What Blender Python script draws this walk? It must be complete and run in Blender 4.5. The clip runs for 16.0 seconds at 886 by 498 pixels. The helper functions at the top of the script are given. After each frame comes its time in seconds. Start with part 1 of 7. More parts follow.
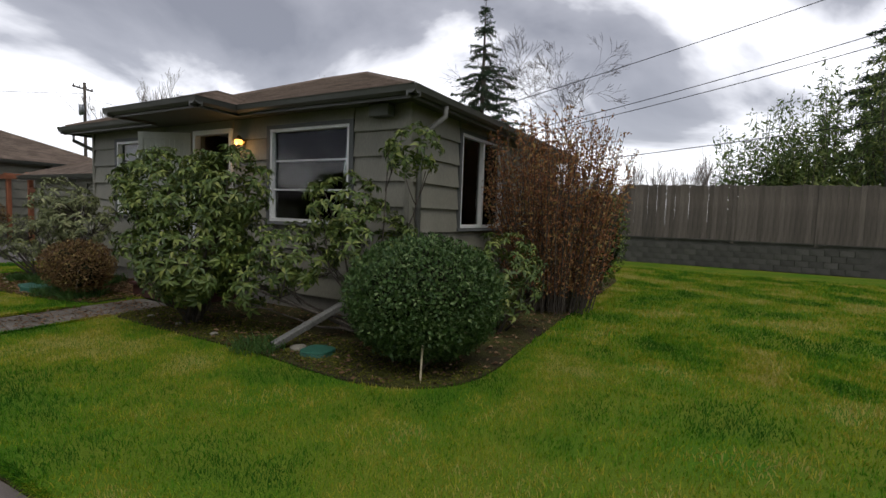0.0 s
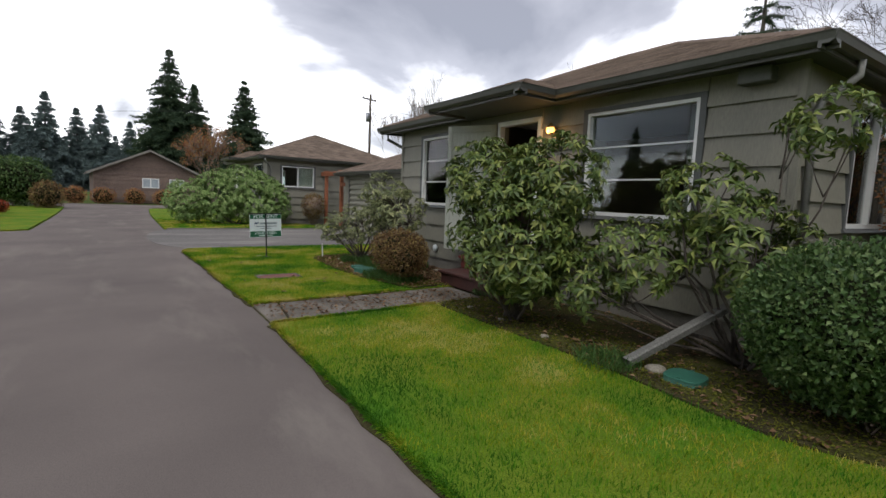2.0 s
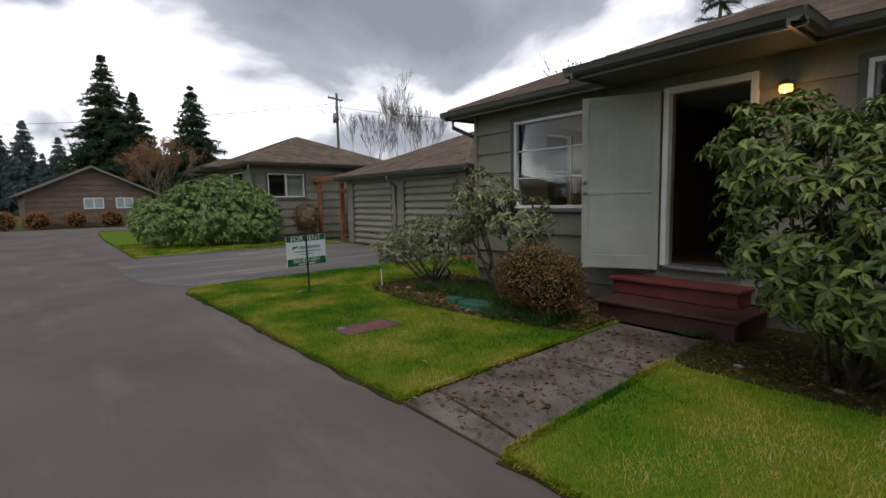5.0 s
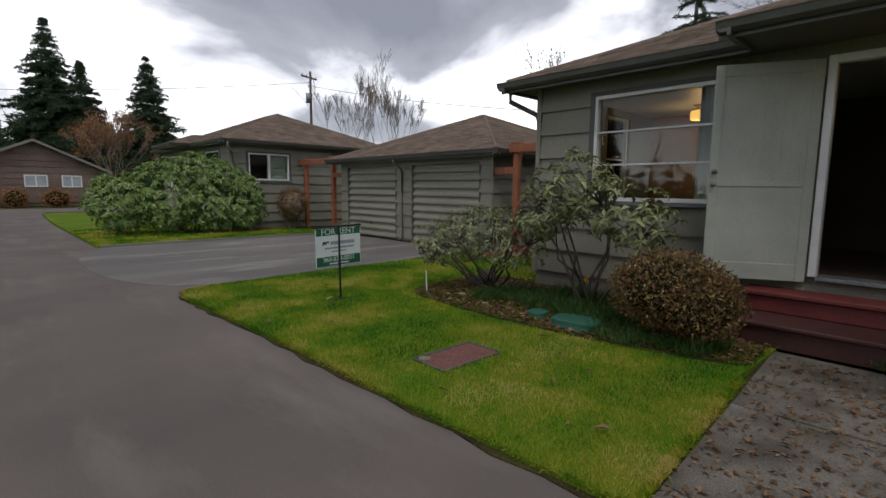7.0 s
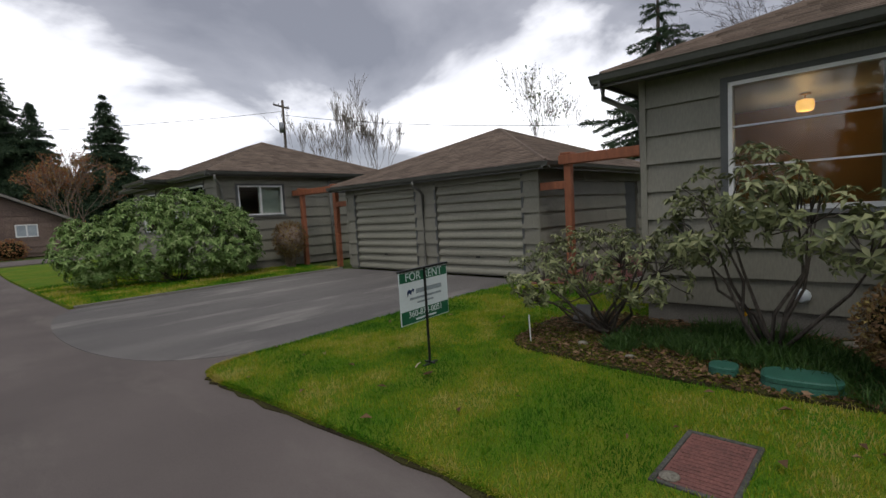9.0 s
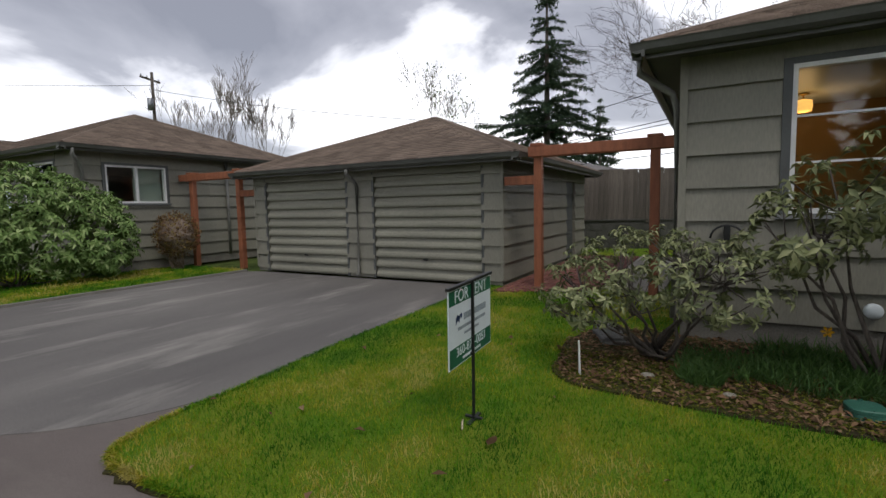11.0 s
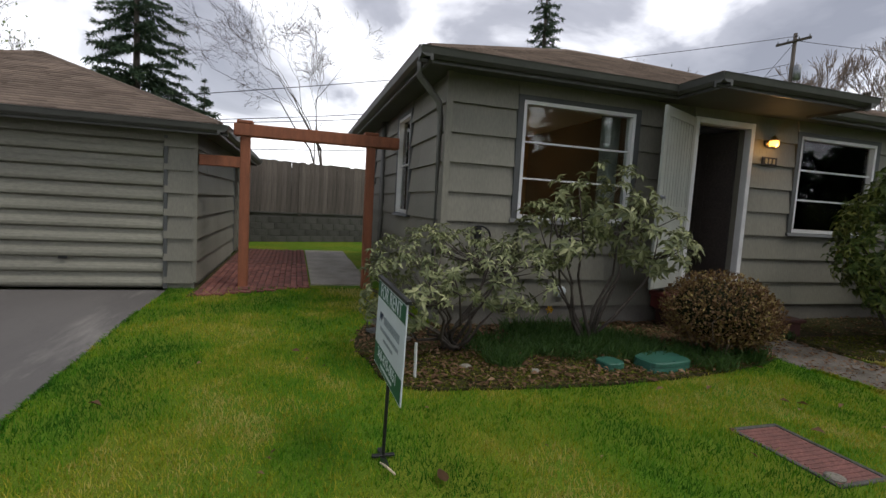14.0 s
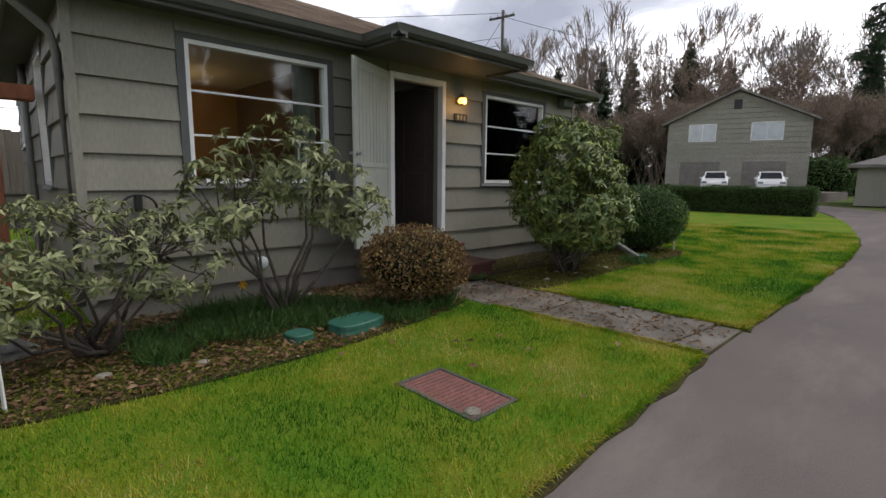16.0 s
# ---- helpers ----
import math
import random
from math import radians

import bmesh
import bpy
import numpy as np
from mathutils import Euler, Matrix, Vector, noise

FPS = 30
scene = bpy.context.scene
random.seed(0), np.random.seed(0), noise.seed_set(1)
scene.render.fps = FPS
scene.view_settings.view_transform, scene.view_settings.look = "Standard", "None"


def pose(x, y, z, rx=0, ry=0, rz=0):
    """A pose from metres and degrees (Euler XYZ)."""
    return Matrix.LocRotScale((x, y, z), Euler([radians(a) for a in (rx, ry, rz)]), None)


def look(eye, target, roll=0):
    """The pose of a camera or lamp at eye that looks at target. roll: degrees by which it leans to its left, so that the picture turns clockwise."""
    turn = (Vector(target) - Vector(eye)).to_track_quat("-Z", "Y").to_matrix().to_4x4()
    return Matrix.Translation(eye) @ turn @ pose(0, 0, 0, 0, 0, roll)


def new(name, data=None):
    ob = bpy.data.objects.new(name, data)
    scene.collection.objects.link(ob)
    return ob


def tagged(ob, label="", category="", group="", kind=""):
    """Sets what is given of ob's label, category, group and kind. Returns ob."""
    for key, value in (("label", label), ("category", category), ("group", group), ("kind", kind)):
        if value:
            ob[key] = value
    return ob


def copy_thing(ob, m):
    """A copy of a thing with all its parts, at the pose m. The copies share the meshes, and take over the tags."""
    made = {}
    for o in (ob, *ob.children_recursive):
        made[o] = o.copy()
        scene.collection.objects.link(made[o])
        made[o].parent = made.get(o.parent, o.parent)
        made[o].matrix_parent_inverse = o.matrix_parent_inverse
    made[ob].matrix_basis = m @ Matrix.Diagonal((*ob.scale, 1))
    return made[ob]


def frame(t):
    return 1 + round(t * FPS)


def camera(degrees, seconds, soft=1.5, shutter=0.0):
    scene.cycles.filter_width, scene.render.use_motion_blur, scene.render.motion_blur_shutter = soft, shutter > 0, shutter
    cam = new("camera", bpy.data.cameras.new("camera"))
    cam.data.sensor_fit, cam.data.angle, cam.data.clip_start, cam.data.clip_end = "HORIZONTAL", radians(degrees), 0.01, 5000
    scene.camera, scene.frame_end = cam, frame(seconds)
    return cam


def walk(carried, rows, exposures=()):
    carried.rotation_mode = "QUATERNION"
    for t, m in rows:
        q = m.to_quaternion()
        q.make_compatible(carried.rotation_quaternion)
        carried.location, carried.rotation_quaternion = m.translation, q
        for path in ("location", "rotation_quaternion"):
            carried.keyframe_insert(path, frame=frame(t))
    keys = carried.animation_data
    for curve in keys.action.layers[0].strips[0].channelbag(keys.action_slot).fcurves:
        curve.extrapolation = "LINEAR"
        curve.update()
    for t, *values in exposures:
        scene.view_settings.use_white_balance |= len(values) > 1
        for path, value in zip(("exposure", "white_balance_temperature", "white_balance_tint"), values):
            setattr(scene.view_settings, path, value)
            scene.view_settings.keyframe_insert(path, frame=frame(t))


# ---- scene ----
cam = camera(85, 16.0)
PATH = [
    (0, (1.639, -0.382, 1.55), (3.371, 0.607, 1.409), 2.0),
    (0.5, (1.457, -0.107, 1.573), (2.961, 1.198, 1.394), 1.7),
    (1, (1.581, 0.384, 1.531), (2.887, 1.891, 1.377), 2.0),
    (1.5, (1.474, 0.838, 1.527), (2.605, 2.478, 1.35), 1.4),
    (2, (1.364, 1.092, 1.503), (2.471, 2.745, 1.296), 2.4),
    (2.5, (1.28, 1.733, 1.577), (2.192, 3.507, 1.434), 3.7),
    (3, (1.182, 2.388, 1.589), (2.195, 4.106, 1.434), 2.2),
    (5.5, (0.724, 5.215, 1.514), (1.984, 6.755, 1.311), -1.1),
    (6, (0.679, 5.696, 1.542), (1.876, 7.284, 1.327), -1.7),
    (6.5, (0.64, 6.41, 1.481), (2.051, 7.809, 1.255), 1.7),
    (7, (0.665, 6.852, 1.5), (2.037, 8.287, 1.254), 0.6),
    (7.5, (0.582, 7.405, 1.482), (1.993, 8.812, 1.313), 0.9),
    (8, (0.695, 7.906, 1.509), (2.115, 9.302, 1.327), -0.2),
    (8.5, (0.702, 8.49, 1.543), (2.11, 9.9, 1.379), -2.7),
    (11, (1.159, 11.054, 1.502), (2.9, 12.022, 1.327), -1.2),
    (11.5, (1.311, 11.551, 1.508), (3.076, 12.469, 1.298), -2.2),
    (12, (1.325, 12.056, 1.491), (3.204, 12.706, 1.273), -0.4),
    (12.5, (1.426, 12.425, 1.506), (3.366, 12.842, 1.257), 0.4),
    (13, (1.515, 12.699, 1.517), (3.494, 12.935, 1.343), 0.2),
    (13.5, (1.479, 12.988, 1.509), (3.461, 12.791, 1.335), 0.4),
    (14, (1.516, 13.005, 1.461), (3.419, 12.417, 1.283), 3.3),
    (14.5, (1.58, 12.756, 1.43), (3.308, 11.761, 1.279), 1.7),
    (15, (1.387, 12.565, 1.519), (2.891, 11.254, 1.37), 0.9),
    (15.5, (1.373, 12.284, 1.452), (2.778, 10.871, 1.288), 2.4),
    (16, (1.516, 12.015, 1.428), (2.946, 10.646, 1.14), 0.5),
]
EXPOSURES = [(0.0, 0.0), (0.5, -0.3), (1.5, 0.35), (2.0, 0.5), (3.0, 0.2), (5.5, 0.0), (7.0, -0.02), (8.5, -0.1), (11.0, 0.15), (12.5, -0.1), (13.5, 0.08), (14.0, 0.25), (14.5, 0.56), (16.0, 0.58)]
walk(cam, [(t, look(eye, target, roll)) for t, eye, target, roll in PATH], EXPOSURES)

# ---- light ----
SUN_EL, SUN_AZ = radians(58), radians(222)
world = bpy.data.worlds.new("overcast_sky")
scene.world = world
world.use_nodes = True
wn, wl = world.node_tree.nodes, world.node_tree.links
wn.clear()
w_out = wn.new("ShaderNodeOutputWorld")
w_bg = wn.new("ShaderNodeBackground")
w_sky = wn.new("ShaderNodeTexSky")
w_sky.sky_type, w_sky.sun_disc = "NISHITA", False
w_sky.sun_elevation, w_sky.sun_rotation = SUN_EL, SUN_AZ
w_co = wn.new("ShaderNodeTexCoord")
w_sep = wn.new("ShaderNodeSeparateXYZ")
wl.new(w_co.outputs["Generated"], w_sep.inputs[0])


def wmath(op, a, b=None, c=None):
    n = wn.new("ShaderNodeMath")
    n.operation = op
    for i, v in enumerate((a, b, c)):
        if v is None:
            continue
        if isinstance(v, (int, float)):
            n.inputs[i].default_value = v
        else:
            wl.new(v, n.inputs[i])
    return n.outputs[0]


# a cloud deck seen from below: the direction laid onto a plane overhead
deck_h = wmath("ADD", wmath("MAXIMUM", w_sep.outputs["Z"], 0.0), 0.34)
w_cmb = wn.new("ShaderNodeCombineXYZ")
wl.new(wmath("DIVIDE", w_sep.outputs["X"], deck_h), w_cmb.inputs[0])
wl.new(wmath("DIVIDE", w_sep.outputs["Y"], deck_h), w_cmb.inputs[1])
w_cmb.inputs[2].default_value = 3.7
w_n1 = wn.new("ShaderNodeTexNoise")
w_n1.inputs["Scale"].default_value = 1.3
w_n1.inputs["Detail"].default_value = 7.0
w_n1.inputs["Roughness"].default_value = 0.5
w_n1.inputs["Distortion"].default_value = 0.35
wl.new(w_cmb.outputs[0], w_n1.inputs["Vector"])
w_ramp = wn.new("ShaderNodeValToRGB")
w_ramp.color_ramp.elements[0].position = 0.40
w_ramp.color_ramp.elements[0].color = (0.985, 0.978, 1.005, 1)
w_ramp.color_ramp.elements[1].position = 0.66
w_ramp.color_ramp.elements[1].color = (0.185, 0.188, 0.218, 1)
e = w_ramp.color_ramp.elements.new(0.485)
e.color = (0.675, 0.675, 0.715, 1)
e = w_ramp.color_ramp.elements.new(0.545)
e.color = (0.30, 0.302, 0.338, 1)
# the deck thickens overhead and breaks up towards the horizon
wl.new(wmath("ADD", w_n1.outputs["Fac"], wmath("MULTIPLY_ADD", wmath("MAXIMUM", w_sep.outputs["Z"], 0.0), 0.26, -0.045)), w_ramp.inputs["Fac"])
w_mul = wn.new("ShaderNodeVectorMath")
w_mul.operation = "SCALE"
w_mul.inputs["Scale"].default_value = 1.0
wl.new(w_ramp.outputs["Color"], w_mul.inputs[0])
w_add = wn.new("ShaderNodeVectorMath")
w_add.operation = "MULTIPLY_ADD"
wl.new(w_sky.outputs["Color"], w_add.inputs[0])
w_add.inputs[1].default_value = (0.012, 0.012, 0.012)
wl.new(w_mul.outputs[0], w_add.inputs[2])
wl.new(w_add.outputs[0], w_bg.inputs["Color"])
w_bg.inputs["Strength"].default_value = 1.43
wl.new(w_bg.outputs[0], w_out.inputs["Surface"])

sun = new("sun", bpy.data.lights.new("sun", "SUN"))
sun.data.energy, sun.data.angle, sun.data.color = 1.4, radians(30), (1.0, 0.96, 0.9)
sun.matrix_world = look((0, 0, 0), (-math.sin(SUN_AZ) * math.cos(SUN_EL), -math.cos(SUN_AZ) * math.cos(SUN_EL), -math.sin(SUN_EL)))


# ---- materials ----
def mat(name, color, rough=0.8, second=None, scale=6.0, fine=60.0, bump=0.3, bump_dist=0.004, metal=0.0, spec=0.4, vary=0.0, stretch=(1, 1, 1), amount=1.0, fine_amt=0.35, island=0.0):
    """A surface in two tones, mottled at two scales, with fine relief."""
    m = bpy.data.materials.new(name)
    m.use_nodes = True
    n, l = m.node_tree.nodes, m.node_tree.links
    b = n["Principled BSDF"]
    b.inputs["Roughness"].default_value = rough
    b.inputs["Metallic"].default_value = metal
    b.inputs["Specular IOR Level"].default_value = spec
    co = n.new("ShaderNodeTexCoord")
    mp = n.new("ShaderNodeMapping")
    mp.inputs["Scale"].default_value = stretch
    l.new(co.outputs["Object"], mp.inputs["Vector"])
    big, small = n.new("ShaderNodeTexNoise"), n.new("ShaderNodeTexNoise")
    big.inputs["Scale"].default_value, big.inputs["Detail"].default_value = scale, 4
    small.inputs["Scale"].default_value, small.inputs["Detail"].default_value = fine, 3
    l.new(mp.outputs[0], big.inputs["Vector"])
    l.new(mp.outputs[0], small.inputs["Vector"])
    second = second or tuple(c * 0.72 for c in color)
    ramp = n.new("ShaderNodeValToRGB")
    ramp.color_ramp.elements[0].position, ramp.color_ramp.elements[1].position = 0.5 - 0.2 / max(amount, .01), 0.5 + 0.2 / max(amount, .01)
    ramp.color_ramp.elements[0].color, ramp.color_ramp.elements[1].color = (*color, 1), (*second, 1)
    l.new(big.outputs["Fac"], ramp.inputs["Fac"])
    mr = n.new("ShaderNodeMapRange")
    mr.inputs["From Min"].default_value, mr.inputs["From Max"].default_value = 0.3, 0.7
    mr.inputs["To Min"].default_value, mr.inputs["To Max"].default_value = 1 - fine_amt, 1 + fine_amt
    l.new(small.outputs["Fac"], mr.inputs["Value"])
    value = mr.outputs[0]
    for amt, node, sock in ((vary, "ShaderNodeObjectInfo", "Random"), (island, "ShaderNodeNewGeometry", "Random Per Island")):
        if amt:
            oi = n.new(node)
            m2 = n.new("ShaderNodeMapRange")
            m2.inputs["To Min"].default_value, m2.inputs["To Max"].default_value = 1 - amt, 1 + amt
            l.new(oi.outputs[sock], m2.inputs["Value"])
            mm = n.new("ShaderNodeMath")
            mm.operation = "MULTIPLY"
            l.new(value, mm.inputs[0])
            l.new(m2.outputs[0], mm.inputs[1])
            value = mm.outputs[0]
    mul = n.new("ShaderNodeVectorMath")
    mul.operation = "SCALE"
    l.new(ramp.outputs["Color"], mul.inputs[0])
    l.new(value, mul.inputs["Scale"])
    l.new(mul.outputs[0], b.inputs["Base Color"])
    if bump:
        bp = n.new("ShaderNodeBump")
        bp.inputs["Strength"].default_value, bp.inputs["Distance"].default_value = bump, bump_dist
        l.new(small.outputs["Fac"], bp.inputs["Height"])
        l.new(bp.outputs[0], b.inputs["Normal"])
    return m


def leaf_mat(name, a, b_col, c_col=None, rough=0.45, spec=0.5):
    """Leaves: each one takes its own tone between two or three greens."""
    m = bpy.data.materials.new(name)
    m.use_nodes = True
    n, l = m.node_tree.nodes, m.node_tree.links
    b = n["Principled BSDF"]
    b.inputs["Roughness"].default_value = rough
    b.inputs["Specular IOR Level"].default_value = spec
    g = n.new("ShaderNodeNewGeometry")
    r = n.new("ShaderNodeValToRGB")
    r.color_ramp.elements[0].color, r.color_ramp.elements[1].color = (*a, 1), (*b_col, 1)
    if c_col:
        r.color_ramp.elements[1].position = 0.7
        e = r.color_ramp.elements.new(1.0)
        e.color = (*c_col, 1)
    l.new(g.outputs["Random Per Island"], r.inputs["Fac"])
    l.new(r.outputs["Color"], b.inputs["Base Color"])
    tr = n.new("ShaderNodeBsdfTranslucent")
    l.new(r.outputs["Color"], tr.inputs["Color"])
    mix = n.new("ShaderNodeMixShader")
    mix.inputs["Fac"].default_value = 0.18
    l.new(b.outputs[0], mix.inputs[1])
    l.new(tr.outputs[0], mix.inputs[2])
    l.new(mix.outputs[0], n["Material Output"].inputs["Surface"])
    return m


def glow_mat(name, color, strength):
    m = bpy.data.materials.new(name)
    m.use_nodes = True
    b = m.node_tree.nodes["Principled BSDF"]
    b.inputs["Base Color"].default_value = (*color, 1)
    b.inputs["Emission Color"].default_value = (*color, 1)
    b.inputs["Emission Strength"].default_value = strength
    return m


def glass_mat(name, tint=(0.9, 0.95, 0.93), rough=0.0):
    """Window glass: clear, with a mirror sheen that grows at a slant."""
    m = bpy.data.materials.new(name)
    m.use_nodes = True
    n, l = m.node_tree.nodes, m.node_tree.links
    n.remove(n["Principled BSDF"])
    t, g, mix, f = n.new("ShaderNodeBsdfTransparent"), n.new("ShaderNodeBsdfGlossy"), n.new("ShaderNodeMixShader"), n.new("ShaderNodeFresnel")
    t.inputs["Color"].default_value = (*tint, 1)
    g.inputs["Roughness"].default_value = rough
    f.inputs["IOR"].default_value = 1.5
    l.new(f.outputs[0], mix.inputs["Fac"])
    l.new(t.outputs[0], mix.inputs[1])
    l.new(g.outputs[0], mix.inputs[2])
    l.new(mix.outputs[0], n["Material Output"].inputs["Surface"])
    return m


M_SIDING = mat("siding_paint", (0.215, 0.208, 0.168), 0.62, (0.175, 0.170, 0.138), 1.4, 55, 0.35, 0.003, stretch=(1, 1, 0.25), fine_amt=0.1, vary=0.07)
M_TRIMDARK = mat("dark_trim_paint", (0.088, 0.094, 0.092), 0.55, (0.07, 0.075, 0.074), 3, 70, 0.2, 0.002, fine_amt=0.12)
M_SOFFIT = mat("soffit_paint", (0.10, 0.105, 0.09), 0.7, (0.08, 0.085, 0.073), 2, 60, 0.2, 0.002, fine_amt=0.1)
M_GUTTER = mat("gutter_metal", (0.085, 0.088, 0.080), 0.42, (0.065, 0.067, 0.06), 2.5, 40, 0.1, 0.001, fine_amt=0.1, spec=0.5)
M_SPOUT = mat("faded_downspout_paint", (0.185, 0.185, 0.170), 0.5, (0.14, 0.14, 0.13), 3, 50, 0.15, 0.002, fine_amt=0.12)
M_WHITE = mat("white_vinyl", (0.72, 0.73, 0.72), 0.45, (0.62, 0.63, 0.62), 4, 80, 0.1, 0.001, fine_amt=0.06)
M_SCREEN = mat("screen_door_panel", (0.40, 0.42, 0.37), 0.55, (0.33, 0.35, 0.31), 3, 90, 0.2, 0.001, fine_amt=0.08)
M_DOORDARK = mat("dark_door_paint", (0.035, 0.028, 0.024), 0.5, (0.025, 0.02, 0.018), 3, 40, 0.1, 0.001)
M_SHINGLE = mat("asphalt_shingle", (0.200, 0.152, 0.121), 0.95, (0.138, 0.106, 0.086), 1.6, 110, 0.6, 0.006, spec=0.15, vary=0.16, fine_amt=0.3)
M_SHINGLE_J = mat("asphalt_shingle_rows", (0.192, 0.147, 0.118), 0.95, (0.128, 0.100, 0.080), 1.6, 110, 0.6, 0.006, spec=0.15, island=0.2, fine_amt=0.3)
M_ASPHALT = mat("driveway_asphalt", (0.150, 0.128, 0.118), 0.92, (0.108, 0.092, 0.086), 0.55, 180, 0.55, 0.006, spec=0.2, fine_amt=0.22)
M_CROSSING = mat("greyer_worn_asphalt", (0.175, 0.165, 0.155), 0.92, (0.115, 0.108, 0.104), 0.5, 150, 0.55, 0.006, spec=0.2, fine_amt=0.25, stretch=(.45, 1.5, 1))


def worn_streaks(m, color, scale, low, high, stretch):
    """Lays pale worn streaks of broken outline over a material's colour."""
    n, l = m.node_tree.nodes, m.node_tree.links
    b = n["Principled BSDF"]
    src = b.inputs["Base Color"].links[0].from_socket
    co, mp, no = n.new("ShaderNodeTexCoord"), n.new("ShaderNodeMapping"), n.new("ShaderNodeTexNoise")
    mp.inputs["Scale"].default_value = stretch
    mp.inputs["Rotation"].default_value = (0, 0, radians(14))
    no.inputs["Scale"].default_value, no.inputs["Detail"].default_value, no.inputs["Roughness"].default_value = scale, 8, .68
    l.new(co.outputs["Object"], mp.inputs["Vector"])
    l.new(mp.outputs[0], no.inputs["Vector"])
    mr, mix = n.new("ShaderNodeMapRange"), n.new("ShaderNodeMix")
    mr.inputs["From Min"].default_value, mr.inputs["From Max"].default_value = low, high
    l.new(no.outputs["Fac"], mr.inputs["Value"])
    mix.data_type = "RGBA"
    l.new(mr.outputs[0], mix.inputs["Factor"])
    l.new(src, mix.inputs["A"])
    mix.inputs["B"].default_value = (*color, 1)
    l.new(mix.outputs["Result"], b.inputs["Base Color"])


worn_streaks(M_ASPHALT, (0.19, 0.168, 0.15), .9, .52, .74, (1.0, .3, 1))
worn_streaks(M_CROSSING, (0.30, 0.285, 0.26), .8, .54, .72, (.3, 1.5, 1))
M_CONCRETE = mat("worn_concrete", (0.19, 0.172, 0.150), 0.95, (0.075, 0.066, 0.052), 2.6, 90, 0.6, 0.008, spec=0.2, fine_amt=0.35, vary=0.12)
M_FOUND = mat("foundation_concrete", (0.20, 0.19, 0.165), 0.95, (0.15, 0.14, 0.12), 3, 60, 0.4, 0.005, fine_amt=0.2)
M_PAVER = mat("pale_concrete_paver", (0.33, 0.305, 0.26), 0.95, (0.22, 0.20, 0.165), 2.5, 70, 0.4, 0.005, fine_amt=0.2)
M_RETAIN = mat("mossy_concrete_block", (0.085, 0.082, 0.075), 0.95, (0.05, 0.052, 0.042), 2.2, 50, 0.6, 0.01, vary=0.2)
M_FENCE = mat("weathered_cedar", (0.128, 0.108, 0.090), 0.9, (0.068, 0.060, 0.052), 2.0, 70, 0.6, 0.006, stretch=(6, 6, 0.5), vary=0.22)
M_CEDAR = mat("stained_cedar_beam", (0.30, 0.105, 0.050), 0.65, (0.20, 0.072, 0.036), 2.5, 60, 0.4, 0.003, stretch=(4, 4, 0.8), fine_amt=0.2)
M_MAROON = mat("dark_maroon_paint", (0.075, 0.026, 0.022), 0.6, (0.045, 0.02, 0.017), 3.5, 60, 0.3, 0.003, fine_amt=0.3)
M_REDPAINT = mat("red_porch_paint", (0.17, 0.035, 0.032), 0.55, (0.105, 0.024, 0.022), 3.5, 60, 0.3, 0.003, fine_amt=0.25)
M_SOIL = mat("bark_mulch_soil", (0.038, 0.029, 0.020), 1.0, (0.070, 0.072, 0.020), 2.2, 70, 0.9, 0.02, spec=0.1, fine_amt=0.5)
M_LAWN = mat("lawn_ground", (0.058, 0.150, 0.009), 1.0, (0.155, 0.180, 0.018), 0.9, 90, 0.7, 0.015, spec=0.1, fine_amt=0.45)
M_FIELD = mat("far_ground", (0.06, 0.10, 0.02), 1.0, (0.09, 0.10, 0.035), 0.08, 3, 0.3, 0.02, spec=0.1)
M_BRICK = mat("red_paving_brick", (0.21, 0.078, 0.06), 0.9, (0.12, 0.055, 0.047), 5, 80, 0.6, 0.004, vary=0.3)
M_GREENPLASTIC = mat("green_plastic_lid", (0.028, 0.115, 0.08), 0.5, (0.022, 0.09, 0.062), 8, 120, 0.2, 0.001)
M_SIGNGREEN = mat("sign_green_print", (0.015, 0.11, 0.055), 0.5, (0.012, 0.095, 0.048), 5, 100, 0, fine_amt=0.04)
M_SIGNWHITE = mat("sign_white_plastic", (0.62, 0.68, 0.70), 0.45, (0.57, 0.63, 0.65), 5, 100, 0, fine_amt=0.04)
M_SIGNBLUE = mat("sign_blue_print", (0.03, 0.06, 0.16), 0.5, None, 5, 100, 0)
M_SIGNGREY = mat("sign_grey_print", (0.28, 0.33, 0.36), 0.5, None, 5, 100, 0)
M_BLACKMETAL = mat("black_painted_steel", (0.014, 0.015, 0.015), 0.45, None, 5, 60, 0.1, 0.001)
M_BARK = mat("grey_bark", (0.10, 0.085, 0.07), 0.95, (0.06, 0.05, 0.042), 6, 40, 0.8, 0.01, stretch=(1, 1, 0.3))
M_BARKPALE = mat("pale_bark", (0.23, 0.205, 0.18), 0.95, (0.15, 0.13, 0.115), 5, 40, 0.6, 0.01, stretch=(1, 1, 0.3))
M_TWIG = mat("brown_twigs", (0.24, 0.185, 0.145), 0.95, (0.17, 0.13, 0.105), 5, 40, 0.3, 0.01)
M_PIPE = mat("grey_drain_pipe", (0.155, 0.155, 0.145), 0.55, (0.10, 0.10, 0.092), 4, 60, 0.2, 0.002)
M_GALV = mat("galvanised_metal", (0.30, 0.32, 0.34), 0.4, (0.2, 0.21, 0.23), 6, 60, 0.1, 0.001, metal=0.6)
M_BRASS = mat("brass", (0.50, 0.38, 0.19), 0.3, (0.40, 0.29, 0.14), 8, 60, 0.05, 0.001, metal=0.9)
M_PALEWOOD = mat("pale_wood_stake", (0.55, 0.47, 0.33), 0.8, (0.42, 0.35, 0.24), 8, 70, 0.3, 0.002)
